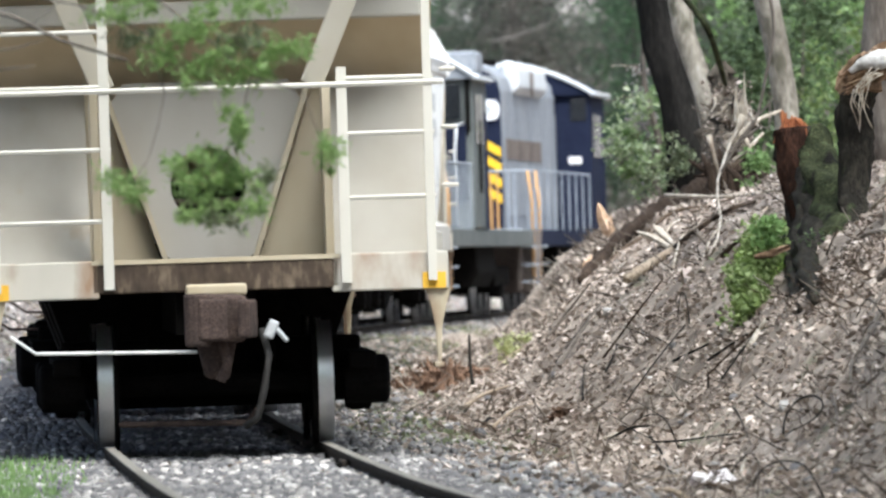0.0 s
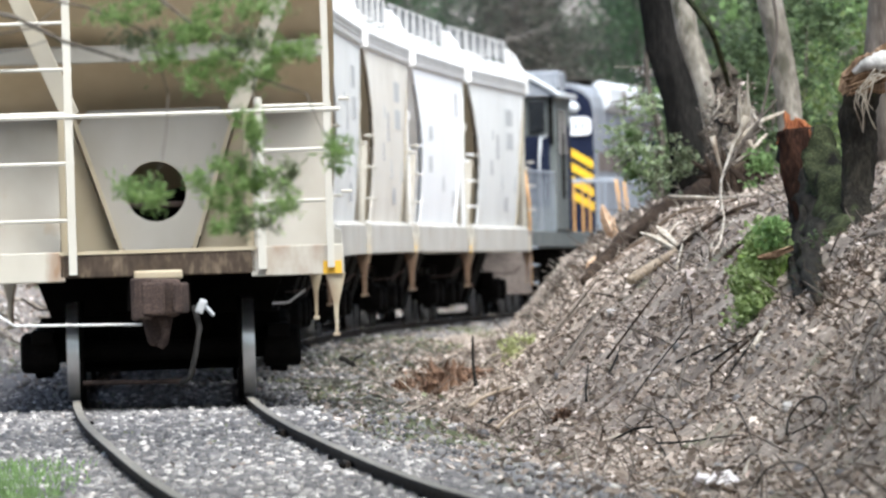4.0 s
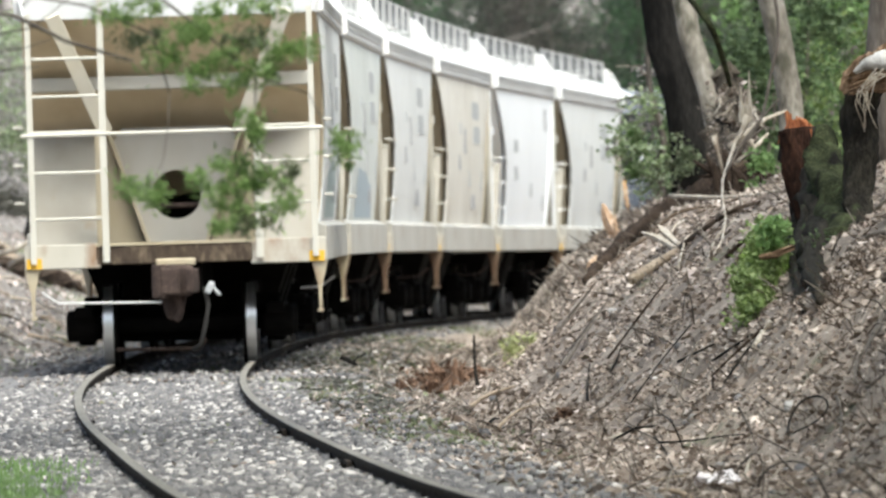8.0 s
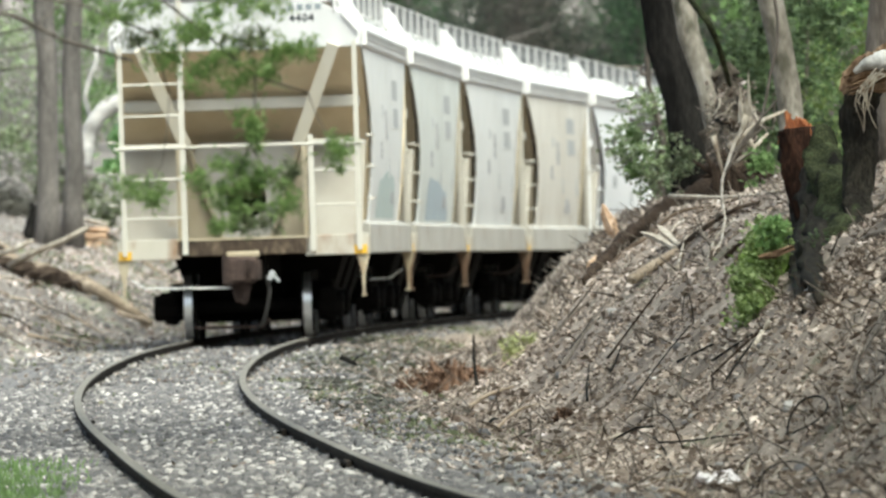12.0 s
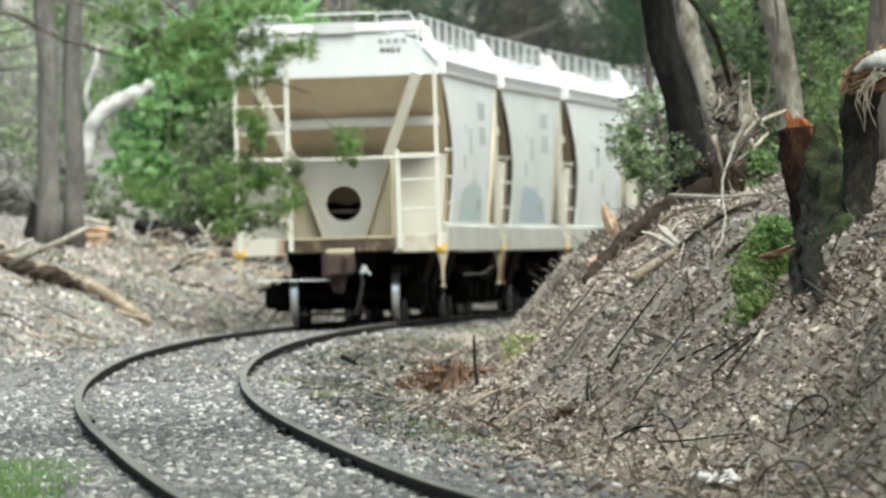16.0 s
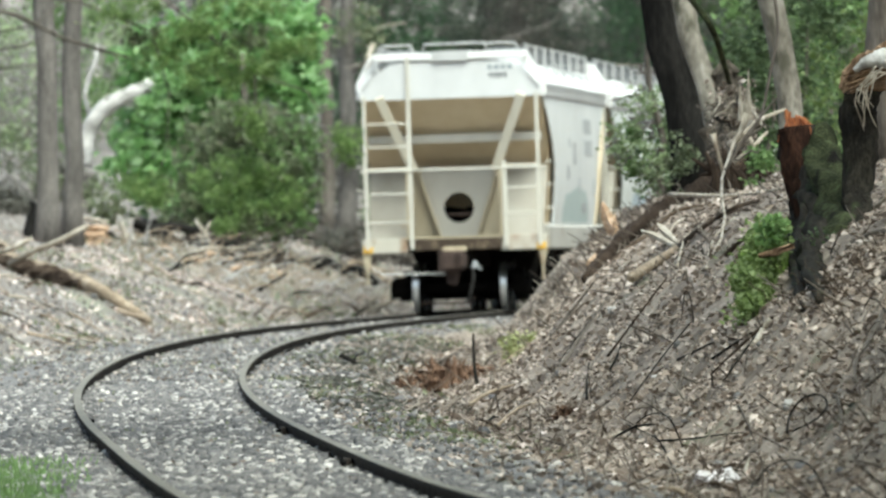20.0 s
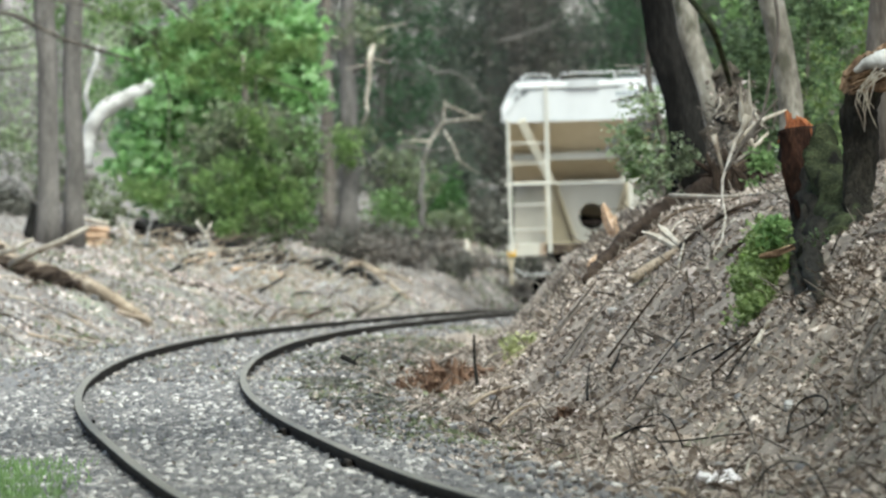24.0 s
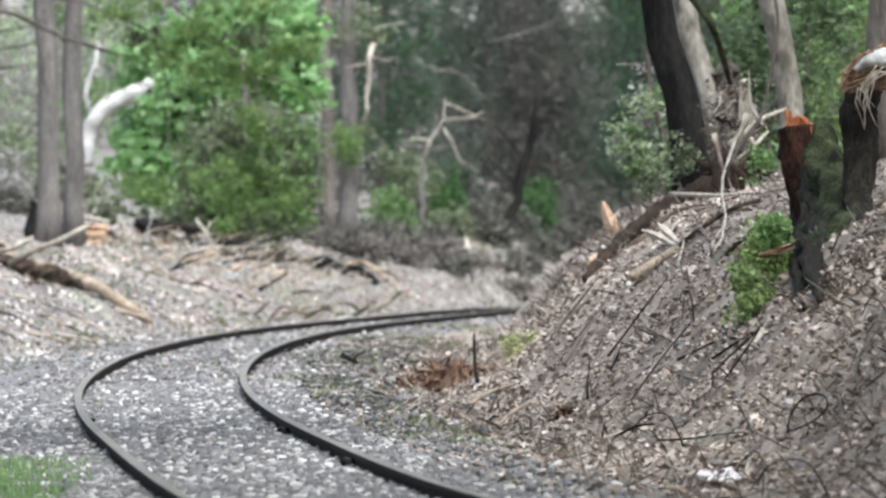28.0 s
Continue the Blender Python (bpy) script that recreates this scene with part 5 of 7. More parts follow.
part("pale_wood", gnarl(Geo(), [(3.087, 92.60, 2.764), (3.172, 92.60, 2.825), (3.274, 92.60, 2.852), (3.506, 92.70, 2.882)], [0.015, 0.045, 0.065, 0.08], 10, 0.6, 6), M_WHITEBARK, st2, "bleached white wood", True)
rr = random.Random(4)
for i in range(9):
    x0, x1 = 3.27 + rr.uniform(-0.03, 0.06), 3.13 + rr.uniform(0, 0.14)
    z0, z1 = 2.74 + rr.uniform(-0.05, 0.05), 2.28 + rr.uniform(0, 0.25)
    pts = []
    for k in range(15):
        w = k / 14
        bow = math.sin(math.pi * w) * 0.12
        pts.append((x0 + (x1 - x0) * w - bow * (0.3 + 0.10 * i) + 0.012 * math.sin(9 * w + i), 92.55, z0 + (z1 - z0) * w ** 1.3 + 0.012 * math.sin(7 * w + 2 * i)))
    part("hanging_root", Geo().tube(pts, taper(0.0065, 0.003, 14), 5), M_STRIPPED, st2, smooth=True)
part("mossy_flank", gnarl(Geo(), [(2.893, 94.40, 2.376), (2.915, 94.30, 2.181), (2.917, 94.00, 1.923), (2.944, 93.40, 1.686), (2.966, 92.40, 1.453)], [0.055, 0.115, 0.155, 0.18, 0.15], 16, 0.8, 6), M_MOSSGREEN, st2, "green mossy root mass between the stumps", True)

# Crowns of these trunks sit above the view and shade the bank
tree("leaning_tree", "big dark-barked tree leaning over the bank", (2.93, 137.0), (1.88, 137.5, 7.2), 0.28, 0.25, M_DARKBARK,
     [(0.75, (3.6, 138, 7.0), 0.10)], [([(3.2, 136, 8.6, 2.2, 3.5, 1.0), (1.2, 136, 9.4, 1.6, 3.0, 0.9)], 5200, 0.10, L_MID, 0.35)], 21, 0.05)
tree("pale_tree", "pale grey-brown tree trunk leaning on the bank", (2.98, 128.0), (1.87, 128.4, 7.2), 0.115, 0.13, M_PALEBARK, [(0.8, (0.9, 128, 8.0), 0.06)], None, 22, 0.04)
tree("pale_tree", "slender pale trunk with green lichen on the bank", (3.60, 124.0), (3.02, 124.0, 6.6), 0.12, 0.14, M_PALEBARK, [(0.7, (3.8, 124, 6.8), 0.05)], [([(4.2, 122, 7.8, 2.0, 4.0, 0.9), (5.8, 128, 8.2, 2.0, 4.0, 0.9)], 5200, 0.10, L_MID, 0.35)], 23, 0.04)
stick("mossy_branch", "dark mossy branch rising between the trunks", [(2.392, 125.00, 4.109), (2.591, 125.00, 3.866), (2.756, 125.00, 3.618), (2.862, 125.50, 3.310), (2.937, 126.00, 3.086)], 0.035, 0.03, M_MOSSGREEN, "branch", 8, 0.4)
tree("mossy_tree", "mossy greenish trunk on the wooded bank", (4.7, 131.0), (4.55, 131.0, 8.0), 0.14, 0.11, M_BARK, [(0.6, (5.4, 131, 7.6), 0.05)], None, 24, 0.05)
tree("mossy_tree", "mossy greenish trunk on the wooded bank", (5.5, 139.0), (5.3, 139.0, 8.0), 0.13, 0.10, M_BARK, [(0.6, (4.8, 139, 7.9), 0.05)], [([(6.0, 140, 8.6, 2.4, 4.5, 1.1), (7.5, 150, 9.0, 2.4, 5, 1.1)], 6000, 0.10, L_MID, 0.35)], 25, 0.05)
rw = random.Random(91)
# unseen trees added along both banks, beside and behind the viewer, as shade
SHADE_TREES = [(6.6 + 0.9 * math.sin(i * 2.4), 44 + 10.0 * i) for i in range(7)] + [(-5.8 - 0.7 * math.sin(i * 2.1), 40 + 10.0 * i) for i in range(6)]
SHADE_TREES += [(-8.5, 4), (8.0, 8), (-9.5, -14), (-4.6, -20), (1.0, -24), (6.5, -16)]
for k, (x, y) in enumerate(SHADE_TREES):
    x = max(x, float(line_x(y)) + 6.0) if x > 0 else x
    lean = (-1.0 if x > 0 else 1.0) * (2.4 if 30 < y < 130 else 0.8 if y > 0 else 0.0)
    h = rw.uniform(11.5, 14.5)
    tree("unseen_shade_tree", "tall leafy tree out of view, added to shade the line", (x, y), (x + lean * 0.3, y, h), 0.20, 0.08, M_BARK, [(0.7, (x + lean * 1.4, y, h - 2.2), 0.07), (0.75, (x - lean, y, h - 1.6), 0.07)],
         [([(x + lean * 1.3, y, h - 2.8, 2.4, 3.2, 1.8), (x, y, h - 0.6, 2.4, 3.0, 1.4), (x - lean, y, h - 3.4, 2.2, 3.0, 1.8)], 3000, 0.24, L_MID, 0.5)], 230 + k, 0.08, sides=8)
# Unseen thickets added on both sides to hold back low sky light
for k in range(22):
    y = 6 + 3.4 * k
    x = (4.6 + 1.0 * math.sin(k * 1.9)) * (1 if k % 2 else -1)
    x = max(x, float(line_x(y)) + 4.8) if x > 0 else min(x, float(line_x(y)) - 4.4)
    z = gz(x, y)
    b = new("shrub")
    tagged(b, "tall leafy thicket out of view, added to block low light", "shrub")
    part("stem", Geo().tube(bendy((x, y, z - 0.1), (x + 0.2, y, z + 3.2), 4, 0.08, k), taper(0.05, 0.015, 4), 6), M_BARK, b)
    foliage("leaves", b, [(x, y, z + 1.4, 1.1, 1.7, 1.2), (x, y, z + 3.2, 1.2, 1.7, 1.3)], 1300, 0.16, L_MID, 640 + k, 0.35)
bs = new("broken_sapling")
tagged(bs, "splintered whitish sapling bent down over the bank", "stub")
part("stem", Geo().tube([(2.723, 110.00, 2.619), (2.675, 110.00, 2.505), (2.603, 110.00, 2.386), (2.516, 109.00, 2.217), (2.435, 108.00, 2.051), (2.404, 107.00, 1.891), (2.407, 106.00, 1.719), (2.329, 104.00, 1.528), (2.218, 102.50, 1.391), (2.154, 101.00, 1.253)], [0.036, 0.028, 0.02, 0.015, 0.013, 0.012, 0.012, 0.011, 0.010, 0.007], 8, 0.3), M_STRIPPED, bs, "pale bent stem", True)
bg = Geo()
for x0, x1, z1, q in ((2.660, 2.655, 2.88, 0.022), (2.69, 2.705, 2.78, 0.025), (2.715, 2.735, 3.02, 0.024), (2.74, 2.745, 2.80, 0.016)):
    bg.tube([(x0, 110, 2.56), ((x0 + x1) / 2, 110, 2.70), (x1, 110, z1)], [q, q * 0.9, 0.003], 6, 0.5)
part("torn_top", bg, M_STRIPPED, bs, "whitish splintered points")
stick("fallen_log", "dark brown log lying down the bank", [(1.382, 120.20, 1.137), (1.575, 121.20, 1.360), (1.792, 122.20, 1.543), (2.004, 123.40, 1.695), (2.243, 124.60, 1.849), (2.522, 125.40, 1.970), (2.752, 126.40, 2.118)], 0.06, 0.105, M_WETLOG, "log", 12, 0.7)
stick("fallen_log", "grey sawn log on the bank", [(1.648, 109.20, 1.200), (1.836, 109.60, 1.309), (2.060, 110.20, 1.433)], 0.05, 0.036, M_LOG, "log", 10)
stick("fallen_branch", "pale horizontal branch lying across the bank top", [(2.232, 122.00, 1.960), (2.609, 118.00, 1.922), (2.856, 115.00, 1.927), (3.037, 112.00, 1.954)], 0.022, 0.014, M_STRIPPED, "branch")
stick("bank_root", "pale brown root running along the bank", [(2.120, 111.00, 1.476), (2.241, 108.40, 1.604), (2.399, 108.10, 1.714), (2.574, 107.70, 1.802), (2.766, 108.50, 1.849)], 0.024, 0.016, M_ROOTBARK, "root", 8, 0.4)
stick("bank_root", "thin grey root hanging down the bank", [(2.021, 107.60, 1.286), (2.083, 108.60, 1.450), (2.192, 112.00, 1.554), (2.306, 111.50, 1.643)], 0.013, 0.009, M_STRIPPED, "root", 6)
stick("bank_root", "thin grey root hanging down the bank", [(2.110, 99.80, 1.290), (2.274, 106.00, 1.445), (2.379, 106.90, 1.591), (2.515, 107.00, 1.705)], 0.014, 0.009, M_STRIPPED, "root", 6)
stick("fallen_branch", "pale thick broken stick on the leafy bank", [(2.185, 88.20, 0.770), (2.253, 88.40, 0.871), (2.311, 88.40, 0.959)], 0.022, 0.018, M_STRIPPED, "branch", 8, 0.5)
for q in ([(1.761, 94.60, 0.616), (1.876, 93.40, 0.694), (1.992, 92.80, 0.757)], [(1.961, 91.50, 0.653), (2.082, 90.70, 0.749), (2.217, 89.90, 0.852)], [(1.318, 100.30, 0.485), (1.379, 100.60, 0.581), (1.446, 101.90, 0.696)], [(1.122, 99.50, 0.272), (1.146, 101.40, 0.384), (1.190, 103.30, 0.524)]):
    stick("fallen_branch", "dark wet stick on the leafy bank", q, 0.012, 0.007, M_DARKBARK, "branch", 6, 0.4)
for q, r in (([(1.448, 85.80, 0.153), (1.649, 85.10, 0.172), (1.830, 84.50, 0.205), (1.964, 82.40, 0.252)], 0.008), ([(1.452, 87.20, 0.164), (1.479, 85.40, 0.116), (1.462, 81.40, 0.069), (1.470, 78.80, 0.011)], 0.008), ([(1.979, 84.50, 0.399), (1.985, 82.60, 0.325), (1.960, 79.30, 0.235)], 0.007), ([(2.147, 78.60, 0.310), (2.184, 79.20, 0.406), (2.261, 79.30, 0.504), (2.355, 78.80, 0.542), (2.365, 77.30, 0.503), (2.297, 77.20, 0.415), (2.175, 78.30, 0.321)], 0.009),
             ([(1.335, 92.70, 0.167), (1.391, 88.30, 0.179), (1.451, 86.00, 0.165)], 0.006), ([(2.116, 84.20, 0.480), (2.157, 81.90, 0.436), (2.173, 79.80, 0.430)], 0.006)):
    stick("bramble", "dark arching bramble stem on the bank", q, r, r * 0.6, M_DARKBARK, "bramble", 6, 0.2)
for q, r in (([(2.844, 80.40, 1.056), (2.743, 79.90, 0.902), (2.664, 78.90, 0.841), (2.594, 78.70, 0.737), (2.558, 77.80, 0.628)], 0.016), ([(2.449, 78.30, 0.554), (2.437, 76.90, 0.454), (2.386, 75.60, 0.337)], 0.010), ([(2.584, 76.60, 0.612), (2.645, 76.50, 0.664), (2.694, 76.40, 0.706)], 0.012)):
    stick("bank_root", "smooth grey root bending down the bank", q, r, r * 0.6, M_BARK, "root", 7, 0.3)
stick("hanging_vine", "brown climbing vine beside the trunks", [(2.98, 112, 3.95), (3.06, 112, 3.45), (2.98, 112, 3.0), (2.88, 112, 2.6), (2.70, 112, 2.35)], 0.017, 0.013, M_BARK, "vine", 6)
stick("crossing_branch", "dead branch propped against the stump", [(2.42, 106, 2.10), (2.62, 106, 2.42), (2.88, 106, 2.72)], 0.016, 0.008, M_BARK, "branch",
      twigs=[((2.6, 106, 2.4), (2.85, 106, 2.5), 0.012), ((2.5, 106, 2.2), (2.72, 106, 2.28), 0.012)])
tb = new("torn_branch")
tagged(tb, "freshly torn orange branch stub", "branch stub")
part("stem", Geo().tube([(1.92, 132, gz(1.92, 132) - 0.1), (1.852, 132.00, 1.516), (1.818, 132.00, 1.637)], [0.05, 0.055, 0.05], 8, 0.3), M_DARKBARK, tb, smooth=True)
part("torn_top", gnarl(Geo(), [(1.833, 131.90, 1.552), (1.782, 131.90, 1.686), (1.731, 131.90, 1.807), (1.698, 131.90, 1.921)], [0.05, 0.068, 0.05, 0.012], 9, 1.1, 5).tube([(1.838, 131.80, 1.564), (1.817, 131.80, 1.715), (1.831, 131.80, 1.804)], [0.03, 0.022, 0.004], 6, 0.6), M_RAWWOOD, tb, "splintered orange wood")
yb = new("split_branch")
tagged(yb, "yellowish split wood pieces on the bank", "broken wood")
part("shard", Geo().tube([(1.803, 113.00, 1.611), (1.932, 112.80, 1.561), (2.109, 112.00, 1.445)], [0.008, 0.036, 0.02], 6, 0.4), M_STRIPPED, yb)
part("shard", Geo().tube([(1.953, 113.00, 1.669), (2.015, 112.80, 1.600), (2.130, 112.00, 1.475)], [0.008, 0.036, 0.02], 6, 0.4), M_STRIPPED, yb)
part("shard", Geo().tube([(1.498, 122.00, 1.394), (1.452, 122.00, 1.317), (1.406, 122.00, 1.252)], [0.008, 0.05, 0.02], 6, 0.6), M_RAWWOOD, yb, "orange torn wood")

# Dark roots stand in for the shade of the hollow under the trunks
hm = new("root_hollow")
tagged(hm, "dark tangle of roots and soil filling in a shaded hollow", "roots")
hg = Geo()
rh = random.Random(41)
for i in range(34):
    x, y = 2.94 + rh.uniform(-0.22, 0.26), 124 + rh.uniform(-1.0, 0.6)
    z = gz(x, y)
    gnarl(hg, [(x, y, z - 0.1), (x + rh.uniform(-0.15, 0.15), y, z + rh.uniform(0.1, 0.3)), (x + rh.uniform(-0.25, 0.25), y, z + rh.uniform(0.15, 0.55))], [0.06, 0.045, 0.012], 7, 0.6, 3)
tagged(part("root_tangle", hg, M_WETLOG, hm, smooth=True), kind="stuff")
for q in ([(2.685, 122.60, 2.548), (2.720, 122.60, 2.380), (2.782, 122.60, 2.145)], [(3.014, 122.60, 2.541), (3.067, 122.60, 2.439), (3.127, 122.60, 2.371)], [(2.833, 122.60, 2.422), (2.992, 122.60, 2.552), (3.185, 122.60, 2.693), (3.409, 122.60, 2.777)], [(2.885, 122.60, 2.254), (3.055, 122.60, 2.384), (3.226, 122.60, 2.558)]):
    part("pale_root", Geo().tube(q, taper(0.035, 0.014, len(q) - 1), 7, 0.4), M_STRIPPED, hm, "stripped pale root", True)
foliage("weed", hm, [(3.12, 121.5, 2.28, 0.12, 0.2, 0.20), (3.05, 121.5, 2.05, 0.10, 0.2, 0.10)], 420, 0.03, L_MID, 361, 0.06)["kind"] = "stuff"
foliage("moss", hm, [(2.42, 125, 2.35, 0.22, 0.3, 0.26), (2.25, 125, 2.08, 0.18, 0.3, 0.12)], 600, 0.026, L_OLIVE, 362, 0.07)["kind"] = "stuff"
rp = new("root_plate")
tagged(rp, "upturned grey-brown root plate with soil between the leaning trunks", "roots")
part("soil", gnarl(Geo(), [(2.912, 126.50, 1.971), (2.958, 126.70, 2.288), (2.984, 127.00, 2.606), (2.984, 127.20, 2.897), (2.948, 127.40, 3.161), (2.929, 127.40, 3.335)], [0.20, 0.21, 0.21, 0.18, 0.12, 0.04], 22, 0.8, 9), M_ROOTPLATE, rp, smooth=True)
rq = random.Random(15)
for i in range(26):
    p = Vector((2.75 + rq.uniform(0, 0.45), 126.2, 2.1 + rq.uniform(0, 0.9)))
    part("root", Geo().tube(bendy(p, p + Vector((rq.uniform(-0.25, 0.25), -0.15, rq.uniform(-0.3, 0.2))), 4, 0.03, i), taper(rq.uniform(0.01, 0.025), 0.005, 4), 5, 0.3), rq.choice([M_BARK, M_DARKBARK, M_STRIPPED, M_ROOTBARK]), rp)
rs2 = np.random.default_rng(61)
pl2 = np.stack([2.70 + rs2.random(420) * 0.52, 126.25 + rs2.random(420) * 0.15, 2.0 + rs2.random(420) * 1.1], 1)
cl2 = scatter_leaves("clinging_leaves", "", pl2, 0.03, rs2, M_LITTER, "", 1.2)
for key in ("category",):
    if key in cl2:
        del cl2[key]
cl2.parent = rp
M_MOSSMOUND = mat("soft_moss", [(0.07, 0.11, 0.025), (0.14, 0.21, 0.05), (0.25, 0.33, 0.10)], 6, 50, 0.95, 0, 0.9, spec=0.05)
fb = new("fern_bush")
tagged(fb, "bright green mossy fern clump at the stump foot", "fern")
part("mossy_mound", gnarl(Geo(), [(2.26, 91.8, 0.95), (2.30, 92, 1.15), (2.36, 92.2, 1.35), (2.42, 92.4, 1.55), (2.44, 92.5, 1.64)], [0.07, 0.12, 0.16, 0.13, 0.04], 16, 0.7, 5), M_MOSSMOUND, fb, "soft yellow-green moss")
foliage("fronds", fb, [(2.42, 92.3, 1.55, 0.12, 0.25, 0.14), (2.34, 92, 1.38, 0.17, 0.3, 0.15), (2.27, 91.8, 1.30, 0.11, 0.3, 0.12), (2.22, 91.4, 1.00, 0.10, 0.3, 0.10), (2.30, 91.4, 1.02, 0.12, 0.3, 0.10), (2.30, 91.6, 1.18, 0.14, 0.3, 0.12), (2.48, 92.3, 1.36, 0.10, 0.3, 0.12), (2.18, 91.6, 1.22, 0.08, 0.2, 0.08)], 3200, 0.024, L_FERN, 31, 0.07)
foliage("new_growth", fb, [(2.40, 91.9, 1.56, 0.07, 0.15, 0.06), (2.46, 91.9, 1.64, 0.05, 0.15, 0.05)], 420, 0.034, L_GRASS, 32, 0.05)
part("dead_stub", gnarl(Geo(), [(2.32, 91.6, 1.40), (2.45, 91.6, 1.42), (2.58, 91.7, 1.47)], [0.015, 0.03, 0.02], 8, 0.9), M_TORNWOOD, fb, "orange-brown torn stub")
tk = Geo()
rk = random.Random(71)
for i in range(150):
    x, y = rk.choice([(2.54, 88.0), (2.8, 84), (2.65, 83.4), (2.62, 75.6), (2.35, 79.0), (2.9, 86)])
    x, y = x + rk.uniform(-0.2, 0.25), y + rk.uniform(-2, 2)
    z = gz(x, y)
    dx, h = rk.uniform(-0.25, 0.25), rk.uniform(0.03, 0.20)
    tk.tube(bendy((x, y, z - 0.02), (x + dx, y + rk.uniform(-0.3, 0.3), z + h), 5, 0.025, i), taper(0.005, 0.0025, 5), 4)
tagged(part("bramble_thicket", tk, M_ROOTBARK), "tangled dark bare bramble stems on the bank", "brambles", kind="stuff")

rb = new("root_ball")
tagged(rb, "small uprooted brown root ball beside the ballast", "roots")
rg = Geo()
r5 = random.Random(9)
for i in range(95):
    x, y = -0.05 + r5.uniform(-0.36, 0.38), 121 + r5.uniform(-0.4, 0.4)
    z = gz(x, y) + 0.03
    h = 0.30 * max(0.15, 1 - abs(x + 0.03) / 0.42)
    rg.tube(bendy((x, y, z - 0.03), (x + r5.uniform(-0.2, 0.2), y + r5.uniform(-0.1, 0.1), z + h * r5.uniform(0.5, 1.1)), 3, 0.04, i), [0.035, 0.028, 0.02, 0.008], 5, 0.3)
part("root_tangle", rg, M_ROOTS, rb)
rs = np.random.default_rng(17)
pl = np.stack([-0.03 + rs.normal(size=500) * 0.17, 121 + rs.normal(size=500) * 0.2, gz(-0.03, 121) + 0.03 + rs.random(500) * 0.20], 1)
lf = scatter_leaves("clinging_leaves", "", pl, 0.028, rs, M_ROOTS, "", 0.9)
for key in ("category", "kind"):
    if key in lf:
        del lf[key]
lf.parent = rb
stick("dry_stalk", "thin dark upright stalk", [(0.30, 119, gz(0.30, 119) - 0.05), (0.27, 119, gz(0.30, 119) + 0.22), (0.27, 119, gz(0.30, 119) + 0.50)], 0.022, 0.010, M_DARKBARK, "stalk", 6)
stick("fallen_branch", "curved pale branch on the ground by the track", [(0.20, 110, gz(0.20, 110) + 0.03), (0.36, 110.5, gz(0.36, 110.5) + 0.08), (0.60, 111, gz(0.60, 111) + 0.05)], 0.022, 0.012, M_LOG, "branch", 6)
stick("black_branch", "short black forked branch near the rail", [(-1.14, 134, gz(-1.14, 134) + 0.13), (-1.04, 134, gz(-1.04, 134) + 0.08), (-0.96, 134, gz(-0.96, 134) + 0.03)], 0.035, 0.025, M_DARKBARK, "branch", 6,
      twigs=[((-1.0, 134, gz(-1.0, 134) + 0.06), (-0.86, 134, gz(-0.86, 134) + 0.16), 0.016)])
stick("fallen_branch", "thin dark stick lying beside the inner rail", [(x, y, gz(x, y) + 0.05) for x, y in ((-1.86, 146), (-1.80, 152), (-1.73, 158))], 0.018, 0.012, M_DARKBARK, "branch", 6)
pt = new("small_plant")
tagged(pt, "small yellowish-green plant at the bank foot", "plant")
foliage("leaves", pt, [(0.76, 121, gz(0.76, 121) + 0.10, 0.22, 0.2, 0.11)], 420, 0.03, L_STRAW, 33, 0.07)
tf = new("dry_tuft")
tagged(tf, "brown dried fern tuft on the litter", "dry plant")
foliage("fronds", tf, [(0.94, 96.7, 0.20, 0.10, 0.1, 0.09)], 160, 0.03, M_ROOTS, 34, 0.05)
pp = new("paper_litter")
tagged(pp, "crumpled dirty white paper on dead leaves", "litter")
pz = gz(1.67, 77.0)
for i in range(7):
    part("sheet", Geo().tube([(1.60 + 0.022 * i, 77, pz + 0.03), (1.63 + 0.025 * i, 77.05, pz + 0.05 + 0.03 * math.sin(i * 2.1)), (1.66 + 0.027 * i, 77, pz + 0.04)], [0.02, 0.045, 0.01], 6, 0.8), M_PAPER, pp)

part("sheet", gnarl(Geo(), [(1.539, 77.50, 0.025), (1.587, 77.40, 0.061), (1.643, 77.40, 0.053)], [0.02, 0.055, 0.02], 9, 1.3, 4), M_PAPER, pp)
part("sheet", gnarl(Geo(), [(1.669, 77.60, 0.077), (1.731, 77.50, 0.091), (1.793, 77.50, 0.055)], [0.015, 0.04, 0.015], 9, 1.3, 4), M_PAPER, pp)

# brambles and thin sticks on the near bank
r6 = random.Random(23)
for i in range(16):
    y = r6.uniform(66, 100)
    u = r6.uniform(2.6, 4.6)
    x = float(line_x(y)) + u
    z = gz(x, y)
    dx = r6.uniform(-0.5, 0.5)
    stick("bramble", "bare dark arching bramble stem", [(x, y, z - 0.02), (x + dx * 0.3, y, z + r6.uniform(0.1, 0.28)), (x + dx * 0.7, y + 0.3, z + r6.uniform(0.1, 0.30)), (x + dx, y + 0.5, z + r6.uniform(0.0, 0.12))], 0.0065, 0.0035, r6.choice([M_DARKBARK, M_BARK, M_ROOTBARK]), "bramble", 5)
